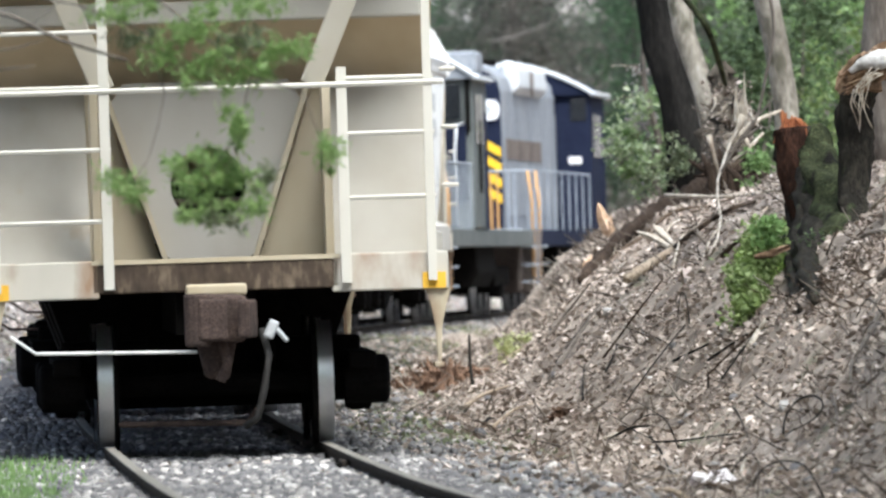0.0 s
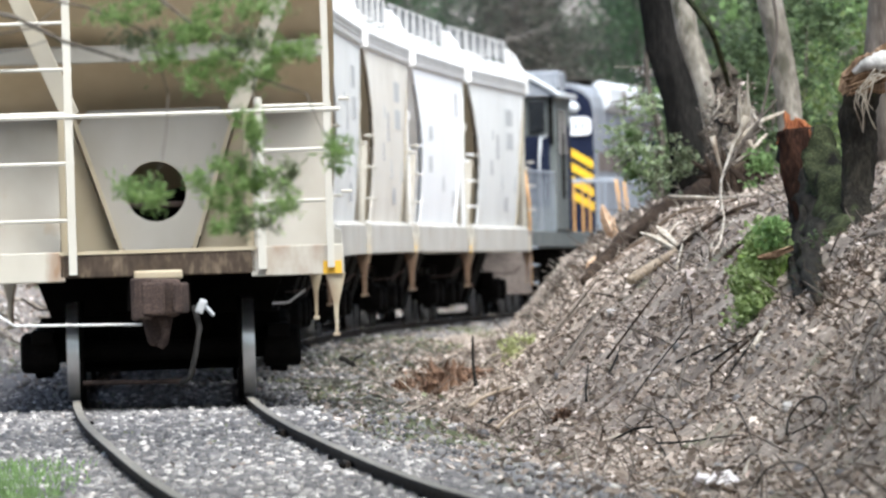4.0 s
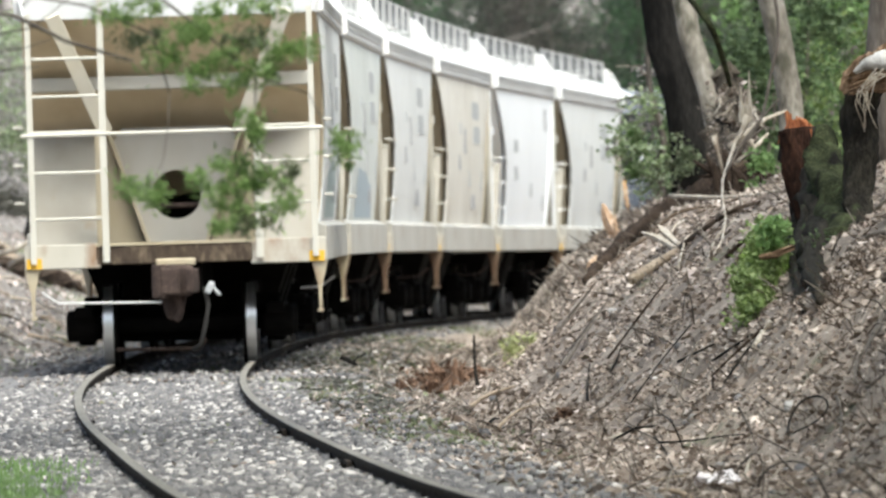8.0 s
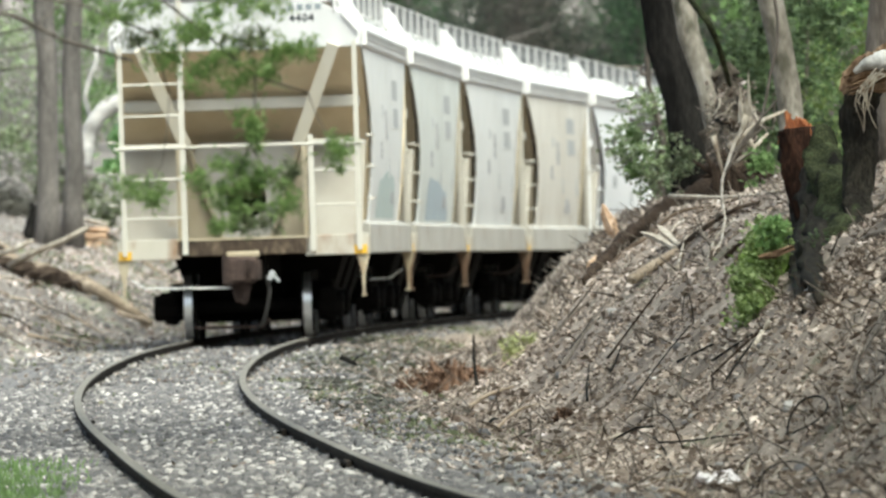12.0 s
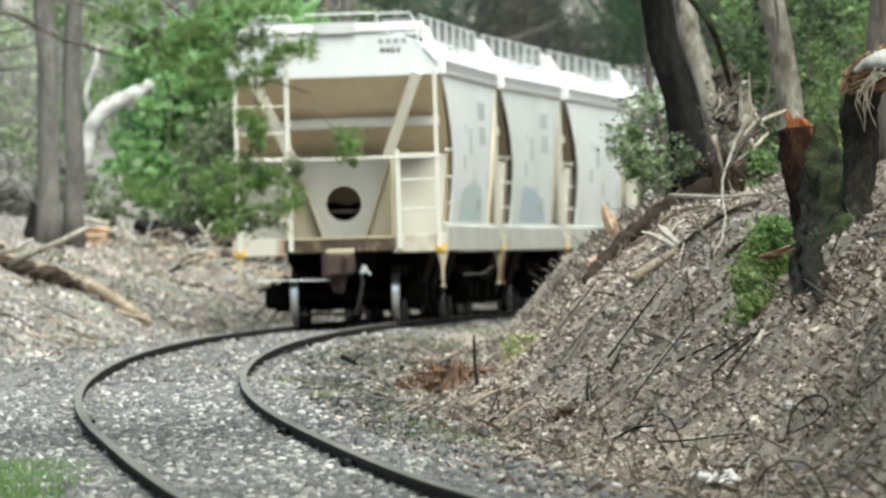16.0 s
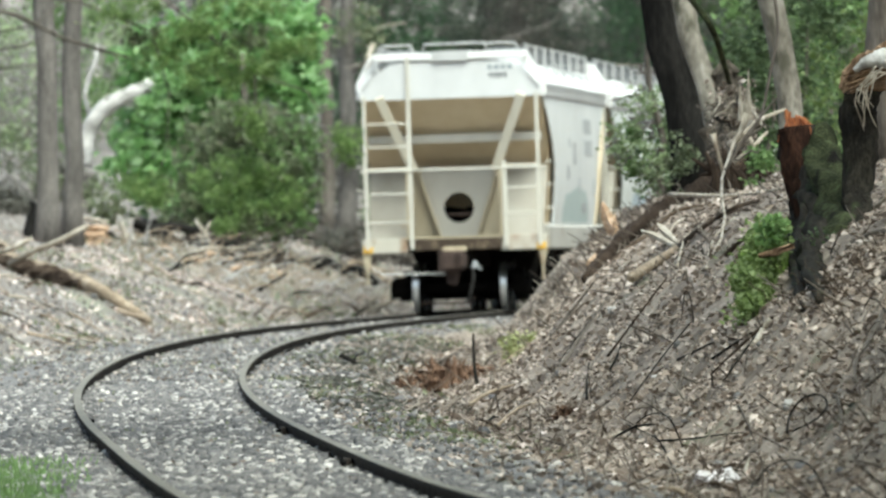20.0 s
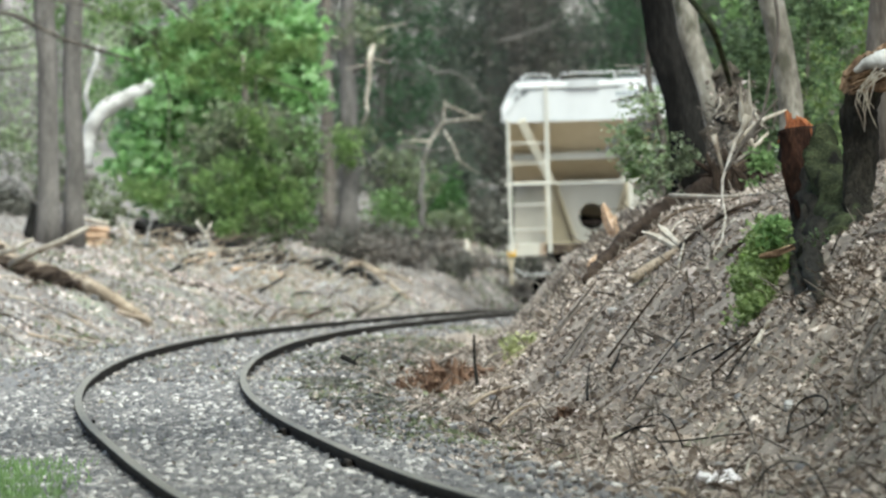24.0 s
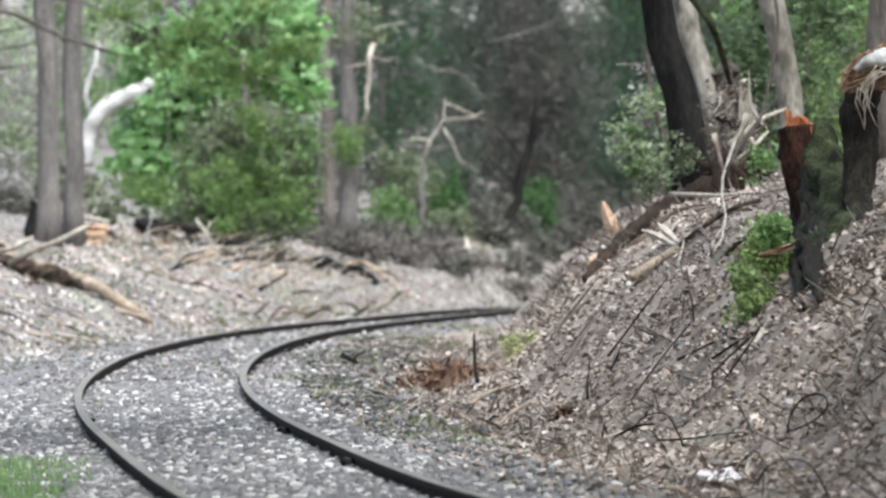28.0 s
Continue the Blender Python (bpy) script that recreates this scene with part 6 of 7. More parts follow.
for i in range(95):
    y = r6.uniform(64, 138)
    u = r6.uniform(2.3, 5.4)
    x = float(line_x(y)) + u
    dx, dy = (0.08 + 0.45 * r6.random() ** 2) * r6.choice((-1, 1, 1)), r6.uniform(-1.0, 1.0)
    p0, p1 = (x, y, gz(x, y) + 0.03), (x + dx, y + dy, gz(x + dx, y + dy) + r6.uniform(0.03, 0.14))
    stick("fallen_branch", "weathered stick lying on the leafy bank", [p0, ((p0[0] + p1[0]) / 2, (p0[1] + p1[1]) / 2, (p0[2] + p1[2]) / 2 + r6.uniform(0.0, 0.07)), p1], 0.006 + 0.02 * r6.random() ** 2, 0.006, r6.choice([M_BARK, M_DARKBARK, M_BARK, M_ROOTBARK, M_LOG, M_TWIG, M_STRIPPED, M_TWIG]), "branch", 6, 0.4)

cl = np.random.default_rng(37)
scatter_leaves("crest_leaves", "dead leaves and weeds along the bank crest", along(cl, 5200, 3.2, 5.6, 122, 146), 0.045, cl, M_LITTER, "dead leaves", 1.0, 0.9)
# small litter of twigs everywhere
tg = Geo()
for i in range(3000):
    if i % 5 == 4:
        y, u = r6.uniform(118, 145), r6.uniform(3.2, 5.8)
    elif i % 2:
        y, u = r6.uniform(58, 145), r6.uniform(2.0, 6.5)
    else:
        y, u = r6.uniform(125, 285), r6.uniform(-9.5, -2.0)
    x = float(line_x(y)) + u
    z = gz(x, y)
    l = r6.uniform(0.08, 0.35)
    a = r6.uniform(0, 6.28)
    tg.tube([(x, y, z + 0.01), (x + l * math.cos(a), y + l * math.sin(a), z + r6.uniform(0.02, 0.22))], [r6.uniform(0.004, 0.012), 0.003], 4, 0, False)
tagged(part("twigs", tg, M_TWIG), "scattered bleached twigs on the ground", "twigs", kind="stuff")

M_CHIPS = mat("pale_wood_chips", [(0.18, 0.14, 0.12), (0.36, 0.29, 0.26), (0.55, 0.46, 0.42), (0.74, 0.66, 0.62), (0.62, 0.42, 0.31)], 2, 40, 0.85, 0, 0.3, island=0.7)
cr = np.random.default_rng(29)
pc = [along(cr, 5500, -8.0, -2.2, 150, 285), along(cr, 260, 2.2, 5.5, 75, 140)]
for x, y, n, w in ((-6.2, 215.7, 500, 0.5), (-5.6, 204, 500, 0.5), (-5.5, 228, 900, 0.8), (-4.4, 230, 700, 0.7), (-4.1, 211, 700, 0.5), (-3.8, 229, 600, 0.6), (-3.2, 228, 600, 0.7), (-4.3, 195, 400, 0.6)):
    px, py = x + cr.normal(size=n) * w, y + cr.normal(size=n) * 6 * w
    pc.append(np.stack([px, py, ground_z(px, py)], 1))
pc = np.concatenate(pc)
scatter_leaves("wood_chips", "pale wood chips and bark scraps on the ground", pc, 0.042, cr, M_CHIPS, "wood chips", 0.9, 0.5)
pm = np.concatenate([along(cr, 3000, -4.6, -1.9, 105, 200), along(cr, 5000, 1.0, 2.7, 88, 190), along(cr, 900, -1.2, 1.2, 90, 200), along(cr, 1500, -7.0, -2.5, 200, 270), along(cr, 7000, -6.8, -2.3, 140, 208)])
keep = (np.sin(pm[:, 0] * 3.1 + 0.21 * pm[:, 1]) + np.sin(pm[:, 1] * 0.27 + 1.0)) > 0.1
scatter_leaves("low_weeds", "tiny dull green weeds and moss beside the ballast", pm[keep], 0.026, cr, L_MOSS, "weeds", 0.9, 0.6)

pn = along(cr, 9000, -7.2, -2.3, 136, 206)
pn = pn[(np.sin(pn[:, 0] * 1.9 + 0.13 * pn[:, 1]) + np.sin(pn[:, 1] * 0.19 + 2.0)) > 0.45]
scatter_leaves("ground_moss", "patches of dull green moss on the grey ground", pn, 0.05, cr, L_MOSS, "moss", 0.5, 0.3)
# Moss and dirt in a dark tone that also carries this shoulder's shade
scatter_leaves("shoulder_moss", "olive moss and dirt beside the ballast, shade in its tone", patchy(along(cr, 16000, 1.25, 2.7, 104, 168), 1.4, 9.0, 0.1), 0.035, cr, L_DUSK, "moss", 0.4, 0.25)

# ---- far side of the curve: logs, brush, trees ----
stick("fallen_log", "half-debarked fallen log with pale side branches", [(x, y, gz(x, y) + h) for x, y, h in ((-7.0, 189, 0.24), (-6.4, 187, 0.22), (-5.75, 185, 0.20), (-5.1, 183, 0.17), (-4.35, 183, 0.09))], 0.17, 0.07, M_LOG, "log", 12, 0.5,
      twigs=[((-5.9, 185, 1.0), (-5.1, 184, 1.22), 0.035), ((-4.9, 183, 0.62), (-4.3, 182, 0.45), 0.06)])
for q, r in (([(-6.511, 186.50, 1.332), (-6.135, 186.00, 1.511), (-5.696, 185.60, 1.670), (-5.289, 185.40, 1.872)], 0.055), ([(-6.745, 186.50, 1.490), (-6.436, 186.20, 1.568), (-6.147, 186.00, 1.706)], 0.05)):
    part("side_branch", Geo().tube(q, taper(r, r * 0.6, len(q) - 1), 8, 0.3), M_STRIPPED, [o for o in scene.objects if o.name.startswith("fallen_log")][-1], "pale barkless side branch", True)
lg = [o for o in scene.objects if o.name.startswith("fallen_log")][-1]
part("bark", gnarl(Geo(), [(x, y, gz(x, y) + h) for x, y, h in ((-7.0, 188.8, 0.16), (-6.4, 186.8, 0.15), (-5.75, 184.8, 0.135), (-5.3, 183.3, 0.12))], [0.172, 0.165, 0.15, 0.09], 14, 0.7, 6), M_ROOTBARK, lg, "dark peeling bark on the underside")
tree("grey_tree", "straight grey tree trunk beside the line", (-6.74, 212.0), (-6.66, 212.0, 9.0), 0.185, 0.17, M_HAZEBARK, [(0.7, (-7.9, 211, 7.6), 0.05)], None, 41, 0.03)
tree("grey_tree", "slightly darker grey tree trunk beside the line", (-6.40, 215.0), (-6.22, 215.0, 9.0), 0.165, 0.155, M_HAZEBARK, [(0.75, (-5.4, 214, 7.9), 0.04)], None, 42, 0.03)
stump("tree_stump", "short dark leaning stump", (-7.10, 213.0), (-7.05, 213, 1.9), (-6.98, 213, 2.25), 0.12, 0.07, M_DARKBARK, M_DARKBARK, 12)
sp = new("split_stump")
tagged(sp, "freshly split stump of layered orange wood", "tree stump")
part("core", gnarl(Geo(), [(-6.0, 219.8, gz(-6.0, 219.8) - 0.1), (-6.161, 219.60, 1.630), (-6.176, 219.60, 1.850)], [0.24, 0.2, 0.14], 12, 0.8, 4), M_TORNWOOD, sp)
for q, r, m in (([(-6.413, 219.00, 2.064), (-6.165, 219.00, 2.039), (-5.898, 219.00, 1.973)], 0.05, M_STRIPPED), ([(-6.377, 219.00, 1.914), (-6.119, 219.00, 1.878), (-5.881, 219.00, 1.853)], 0.06, M_RAWWOOD), ([(-6.400, 219.00, 1.795), (-6.221, 219.00, 1.751), (-5.942, 219.00, 1.765)], 0.06, M_RAWWOOD), ([(-6.338, 218.80, 1.634), (-6.170, 218.80, 1.591), (-5.999, 218.80, 1.647)], 0.05, M_RAWWOOD)):
    part("slab", gnarl(Geo(), q, [r * 0.4, r, r * 0.6], 8, 0.9, 4), m, sp, "split slab of wood")
tree("curved_birch", "white-barked trunk curving sideways through the leaves", (-6.95, 240.0), (-6.80, 240, 3.0), 0.13, 0.16, M_HAZEBARK, [], None, 43, 0.03)
bt = [o for o in scene.objects if o.name.startswith("curved_birch")][0]
part("limb", gnarl(Geo(), [(-6.897, 240.00, 3.077), (-6.877, 240.00, 3.491), (-6.793, 240.00, 3.817), (-6.612, 240.00, 4.107), (-6.346, 240.00, 4.308), (-6.015, 240.00, 4.454), (-5.707, 240.00, 4.578), (-5.479, 240.20, 4.717), (-5.347, 240.30, 4.835), (-5.304, 240.40, 4.901)], [0.15, 0.17, 0.16, 0.155, 0.15, 0.145, 0.135, 0.12, 0.07, 0.02], 14, 0.25, 3), M_WHITEBARK, bt, smooth=True)
part("limb", Geo().tube([(-6.72, 240.2, 3.8), (-6.86, 240.2, 4.5), (-6.79, 240.2, 4.76), (-6.62, 240.2, 5.16), (-6.61, 240.2, 5.48)], [0.05, 0.05, 0.05, 0.05, 0.04], 8, 0.1), M_WHITEBARK, bt, smooth=True)
foliage("leaves", bt, [(-5.32, 239.3, 4.72, 0.26, 0.2, 0.26), (-5.0, 239.4, 4.95, 0.3, 0.2, 0.3), (-5.6, 239.3, 4.25, 0.2, 0.2, 0.12)], 620, 0.07, L_FRESH, 341, 0.14)
sb = new("shrub")
tagged(sb, "yellowish-green shrub in front of a white trunk", "shrub")
part("stem", Geo().tube([(-6.5, 236, gz(-6.5, 236) - 0.1), (-6.4, 236, 2.9)], [0.03, 0.012], 6), M_BARK, sb)
foliage("leaves", sb, [(-6.55, 236, 2.55, 0.4, 0.4, 0.5), (-6.2, 236, 2.2, 0.4, 0.4, 0.5)], 700, 0.05, L_OLIVE, 340, 0.16)
tree("leafy_tree", "bright green broadleaf tree leaning over the line", (-4.6, 247.0), (-3.6, 246.5, 8.5), 0.16, 0.08, M_BARK,
     [(0.45, (-2.6, 246, 5.6), 0.06), (0.4, (-5.9, 246, 5.2), 0.05), (0.6, (-2.4, 245.5, 6.4), 0.05)],
     [([(-3.9, 245.5, 5.8, 1.6, 0.8, 0.55), (-2.9, 245.5, 5.5, 0.85, 0.7, 0.6), (-5.3, 245.8, 5.4, 1.2, 0.8, 0.6), (-5.2, 245.8, 4.4, 1.2, 0.8, 0.7), (-5.8, 245.8, 3.4, 0.8, 0.6, 0.7), (-4.1, 245.5, 5.0, 1.4, 0.8, 0.8), (-3.0, 245.5, 4.6, 0.8, 0.7, 0.6), (-5.3, 245.5, 2.8, 0.8, 0.6, 0.6)], 10500, 0.125, L_FRESH, 0.26)], 44, 0.12)
tree("juniper", "olive-brown evergreen shrub with dense sprays at the line", (-3.95, 240.0), (-3.8, 240.0, 5.2), 0.12, 0.05, M_BARK, [(0.4, (-3.0, 240, 3.6), 0.04), (0.3, (-4.9, 240, 3.2), 0.04)],
     [([(-3.9, 239.5, 3.5, 1.2, 0.7, 0.8), (-3.2, 239.5, 2.8, 0.95, 0.6, 0.8), (-4.4, 239.5, 2.6, 1.1, 0.6, 0.85), (-3.7, 239.5, 2.0, 1.2, 0.5, 0.5), (-2.8, 239.5, 3.4, 0.5, 0.4, 0.6)], 9500, 0.06, L_OLIVE, 0.2, 0.6), ([(-3.6, 239.2, 2.5, 1.3, 0.5, 0.9), (-3.0, 239.2, 3.4, 0.7, 0.4, 0.6)], 3500, 0.06, L_MID, 0.2, 0.5)], 45, 0.08)
tree("juniper", "dull green evergreen shrub under the trees", (-5.1, 248.0), (-5.0, 248, 4.4), 0.10, 0.05, M_BARK, [], [([(-5.0, 247.6, 3.2, 0.9, 0.6, 0.8), (-5.0, 247.6, 2.4, 0.8, 0.5, 0.6)], 4000, 0.05, L_OLIVE, 0.16, 0.5)], 46, 0.08)
tree("leafy_tree", "young fresh-green leafy tree among grey trunks", (-8.3, 262.0), (-8.2, 262, 8.0), 0.10, 0.05, M_BARK, [(0.5, (-9.2, 262, 5.5), 0.04)],
     [([(-8.6, 262, 3.2, 0.8, 0.6, 0.7), (-7.6, 262, 4.6, 0.6, 0.5, 0.8), (-8.2, 262, 6.6, 1.2, 0.8, 0.8)], 1700, 0.06, L_MID, 0.25)], 47, 0.1)

# Pale bushes stand in for the bright haze between the grey trunks
for k in range(22):
    x, y = -5.6 - 0.42 * k + 0.5 * math.sin(k * 2.1), 250 + (k * 37) % 60
    x = -0.0365 * y + 3.4 * ((k * 0.618) % 1)
    z = gz(x, y)
    b = new("shrub")
    tagged(b, "pale leafless and budding undergrowth, haze in its tone", "shrub")
    part("stem", Geo().tube(bendy((x, y, z - 0.1), (x + 0.2, y, z + 2.4), 4, 0.08, k), taper(0.04, 0.012, 4), 6), M_PALEBARK, b)
    foliage("leaves", b, [(x, y, z + 1.1, 0.9, 0.6, 1.0), (x + 0.3, y, z + 2.6, 0.9, 0.6, 0.9)], 1100, 0.05, (L_BROWN, L_PALE, L_BROWN, L_MID)[k % 4], 300 + k, 0.28)
for k, (px, y, h) in enumerate(((-9.2, 258, 0.7), (-8.7, 248, 0.4), (-8.0, 242, 0.35), (-7.9, 227, 0.25), (-8.2, 233, 0.3), (-8.9, 254, 0.8), (-7.6, 246, 0.45), (-8.3, 238, 0.3))):
    b = new("shrub")
    tagged(b, "low grey-brown brush on the slope behind the trunks", "shrub")
    z = gz(px, y)
    part("stem", Geo().tube([(px, y, z - 0.1), (px + 0.1, y, z + h)], [0.03, 0.012], 6), M_BARK, b)
    foliage("leaves", b, [(px, y, z + h * 0.7, 0.6, 0.6, h)], 900, 0.05, (L_DUSK, L_BROWN, L_OLIVE)[k % 3], 420 + k, 0.2)
# brush pile of dead sticks
r8 = random.Random(31)
for i in range(270):
    if i < 190:
        x, y = r8.uniform(-6.4, -3.2), r8.uniform(220, 234)
        x = -6.3 + (y - 218) * 0.12 + r8.uniform(-0.6, 2.2)
    else:
        x, y = r8.uniform(-5.2, -0.6), r8.uniform(206, 246)
        x = min(x, float(line_x(y)) - 2.6)
    z = gz(x, y)
    l, a, e = r8.uniform(0.25, 0.6) + 0.7 * r8.random() ** 3, r8.uniform(-0.9, 0.9) + (math.pi if r8.random() < 0.5 else 0), r8.uniform(0.0, 0.6)
    q = (x + l * math.cos(a) * math.cos(e), y + l * math.sin(a) * 0.8, z + 0.08 + l * math.sin(e) * 0.7)
    stick("dead_branch", "dead bleached branch in a brush pile", [(x, y, z + 0.02), ((x + q[0]) / 2 + r8.uniform(-0.1, 0.1), (y + q[1]) / 2, (z + q[2]) / 2 + r8.uniform(0.02, 0.12)), q],
          r8.uniform(0.012, 0.045), 0.01, r8.choice([M_LOG, M_STRIPPED, M_PALEBARK, M_BARK, M_DARKBARK, M_DARKBARK, M_ROOTBARK]), "branch", 6, 0.4)
for i in range(13):
    x, y = -5.9 + r8.uniform(0, 2.8), 217 + r8.uniform(0, 14)
    z = gz(x, y)
    stick("split_wood", "orange freshly split wood piece on the ground", [(x, y, z + 0.03), (x + 0.15, y, z + 0.08), (x + r8.uniform(0.25, 0.5), y, z + 0.04)], 0.045, 0.02, M_RAWWOOD, "wood chips", 6, 0.9)
rb8 = random.Random(58)
gb8 = [Geo(), Geo(), Geo()]
for i in range(330):
    y = rb8.uniform(214, 234)
    x = -6.0 + (y - 214) * 0.11 + rb8.uniform(-0.3, 2.9)
    z = gz(x, y)
    l, a = rb8.uniform(0.2, 0.55) + 0.5 * rb8.random() ** 4, rb8.uniform(0.15, 3.0)
    q = (x + l * math.cos(a), y - 0.3 * l, z + 0.06 + 1.0 * l * math.sin(a) * rb8.random())
    gb8[i % 3].tube([(x, y, z + 0.01), (x * 0.5 + q[0] * 0.5 + rb8.uniform(-0.08, 0.08), (y + q[1]) / 2, (z + q[2]) / 2 + rb8.uniform(0.02, 0.10)), q], [rb8.uniform(0.012, 0.028), 0.014, 0.006], 5, 0.4)
for g, m in zip(gb8, (M_STRIPPED, M_WHITEBARK, M_LOG)):
    tagged(part("brush_twigs", g, m), "tangle of thin bleached twigs in a brush pile", "twigs", kind="stuff")
for pts, r0, m in (([(-4.47, 224.7, 1.99), (-4.27, 224.7, 1.7), (-4.01, 224.7, 1.15)], 0.035, M_STRIPPED), ([(-4.31, 230.9, 1.96), (-4.53, 230.9, 1.47), (-4.58, 230.9, 1.32)], 0.03, M_STRIPPED),
                   ([(-5.63, 218.2, 1.97), (-5.57, 218.2, 1.68), (-5.4, 218.2, 1.32)], 0.045, M_STRIPPED), ([(-3.8, 229.9, 0.95), (-3.72, 231.9, 1.1), (-3.5, 231.9, 1.5)], 0.03, M_STRIPPED),
                   ([(-3.01, 217.6, 1.17), (-2.83, 217.6, 0.67), (-2.78, 217.6, 0.42)], 0.03, M_STRIPPED), ([(-5.11, 210.5, 1.33), (-4.64, 210.5, 1.03), (-4.21, 210.5, 0.85)], 0.025, M_LOG),
                   ([(-5.28, 240.1, 2.05), (-5.78, 240.1, 1.93), (-6.0, 240.1, 1.88)], 0.05, M_DARKBARK), ([(-2.67, 238.8, 0.95), (-2.01, 239.8, 1.1), (-1.37, 239.8, 0.76)], 0.04, M_LOG)):
    stick("dead_branch", "crooked pale branch poking out of the brush pile" if m != M_DARKBARK else "dark rotting branch in the brush pile", pts, r0, r0 * 0.5, m, "branch", 7, 0.5)
stick("dark_log", "thick dark rotten log across the brush pile", [(-5.688, 229.00, 1.989), (-5.307, 229.00, 1.814), (-4.917, 228.60, 1.618), (-4.517, 228.20, 1.505), (-4.183, 228.00, 1.425)], 0.09, 0.11, M_DARKBARK, "log", 10, 0.6)
for k, (x, y, l) in enumerate(((-5.85, 241, 1.4), (-5.5, 234, 1.2), (-4.7, 231, 1.3), (-5.1, 237, 0.8), (-2.6, 236, 0.9), (-2.0, 238, 0.7), (-3.4, 233, 0.6))):
    z = gz(x, y)
    stick("dark_log", "dark rotten log in the brush pile", [(x, y, z + 0.10), (x + l / 2, y - 0.3, z + 0.12), (x + l, y - 0.5, gz(x + l, y - 0.5) + 0.08)], 0.10, 0.07, M_DARKBARK, "log", 9, 0.35)
stick("fallen_log", "pale forked log lying down the far slope", [(-2.0, 240, 0.98), (-1.65, 240, 1.14), (-1.2, 239, 0.85), (-0.72, 238, 0.45)], 0.05, 0.04, M_LOG, "log", 8, 0.2, twigs=[((-1.65, 240, 1.12), (-0.6, 239, 0.72), 0.05)])
stick("fallen_log", "bleached crooked log on the far slope", [(0.20, 270, 1.42), (0.48, 269, 1.45), (0.60, 268, 1.18), (1.1, 266, 0.85), (1.86, 263, 0.50)], 0.10, 0.06, M_STRIPPED, "log", 9, 0.5)
stump("tree_stump", "low dark rotten stump on the far slope", (-0.64, 259.5), (-0.62, 259.4, 1.25), (-0.6, 259.4, 1.40), 0.22, 0.14, M_DARKBARK, M_DARKBARK, 14)

for i in range(46):
    y = r8.uniform(150, 208)
    x = float(line_x(y)) - r8.uniform(2.6, 5.4)
    l, an = r8.uniform(0.2, 0.8), r8.uniform(-0.5, 0.5)
    p0, p1 = (x, y, gz(x, y) + 0.03), (x + l * math.cos(an), y + 3 * l * math.sin(an), gz(x + l * math.cos(an), y + 3 * l * math.sin(an)) + r8.uniform(0.03, 0.1))
    stick("fallen_branch", "weathered stick lying on mossy grey ground", [p0, ((p0[0] + p1[0]) / 2, (p0[1] + p1[1]) / 2, (p0[2] + p1[2]) / 2 + r8.uniform(0.01, 0.06)), p1], r8.uniform(0.012, 0.03), 0.008, r8.choice([M_BARK, M_DARKBARK, M_STRIPPED, M_ROOTBARK, M_LOG]), "branch", 6, 0.5)
gt = np.random.default_rng(19)
fy = 205 + 75 * gt.random(2600)
fx = line_x(fy) - 2.4 - 4.5 * gt.random(2600)
ok = (np.sin(fx * 2.1) + np.sin(fy * 0.35) + gt.normal(size=2600) * 0.5) > 0.5
fx, fy = fx[ok], fy[ok]
up = np.stack([gt.normal(size=len(fx)) * 0.4, gt.normal(size=len(fx)) * 0.3, np.ones(len(fx))], 1) * (0.05 + 0.09 * gt.random((len(fx), 1)))
tagged(quads("dry_grass", np.stack([fx, fy, ground_z(fx, fy) + 0.06], 1), up, np.stack([np.ones(len(fx)), np.zeros(len(fx)), np.zeros(len(fx))], 1) * 0.02, L_OLIVE), "sparse olive grass on the far slope", "grass", kind="stuff")
for i in range(18):
    y = r8.uniform(98, 136)
    u0 = r8.uniform(5.0, 5.9)
    x0 = float(line_x(y)) + u0
    x1 = x0 - r8.uniform(0.5, 1.3)
    y1 = y - r8.uniform(0, 3)
    xm, ym = (x0 + x1) / 2, (y + y1) / 2
    stick("bank_root", "exposed grey root running down the bank", [(x0, y, gz(x0, y) + 0.02), (xm, ym, gz(xm, ym) + r8.uniform(0.03, 0.12)), (x1, y1, gz(x1, y1) + 0.02)], r8.uniform(0.012, 0.035), 0.008, r8.choice([M_BARK, M_ROOTBARK, M_BARK]), "root", 6, 0.3)

# ---- far wood ----
tree("brown_tree", "brown-barked tree with dead lower limbs", (-2.05, 258.0), (-1.75, 258, 8.5), 0.20, 0.15, M_HAZEBARK, [(0.5, (-0.9, 257, 5.6), 0.05), (0.35, (-2.8, 257, 4.0), 0.04)],
     [([(-1.6, 257.5, 5.9, 0.5, 0.5, 0.5), (-1.9, 257.5, 3.6, 0.55, 0.5, 0.5)], 1200, 0.045, L_OLIVE, 0.18)], 51, 0.06)
tree("brown_tree", "dark slender trunk beside an evergreen shrub", (-2.45, 262.0), (-2.3, 262, 8.5), 0.15, 0.11, M_BARK, [], None, 52, 0.05)
sn = tree("dead_snag", "thin grey dead sapling with forked bare twigs", (-0.45, 273.0), (-0.44, 273, 3.3), 0.075, 0.04, M_HAZEBARK, [], None, 53, 0.04)
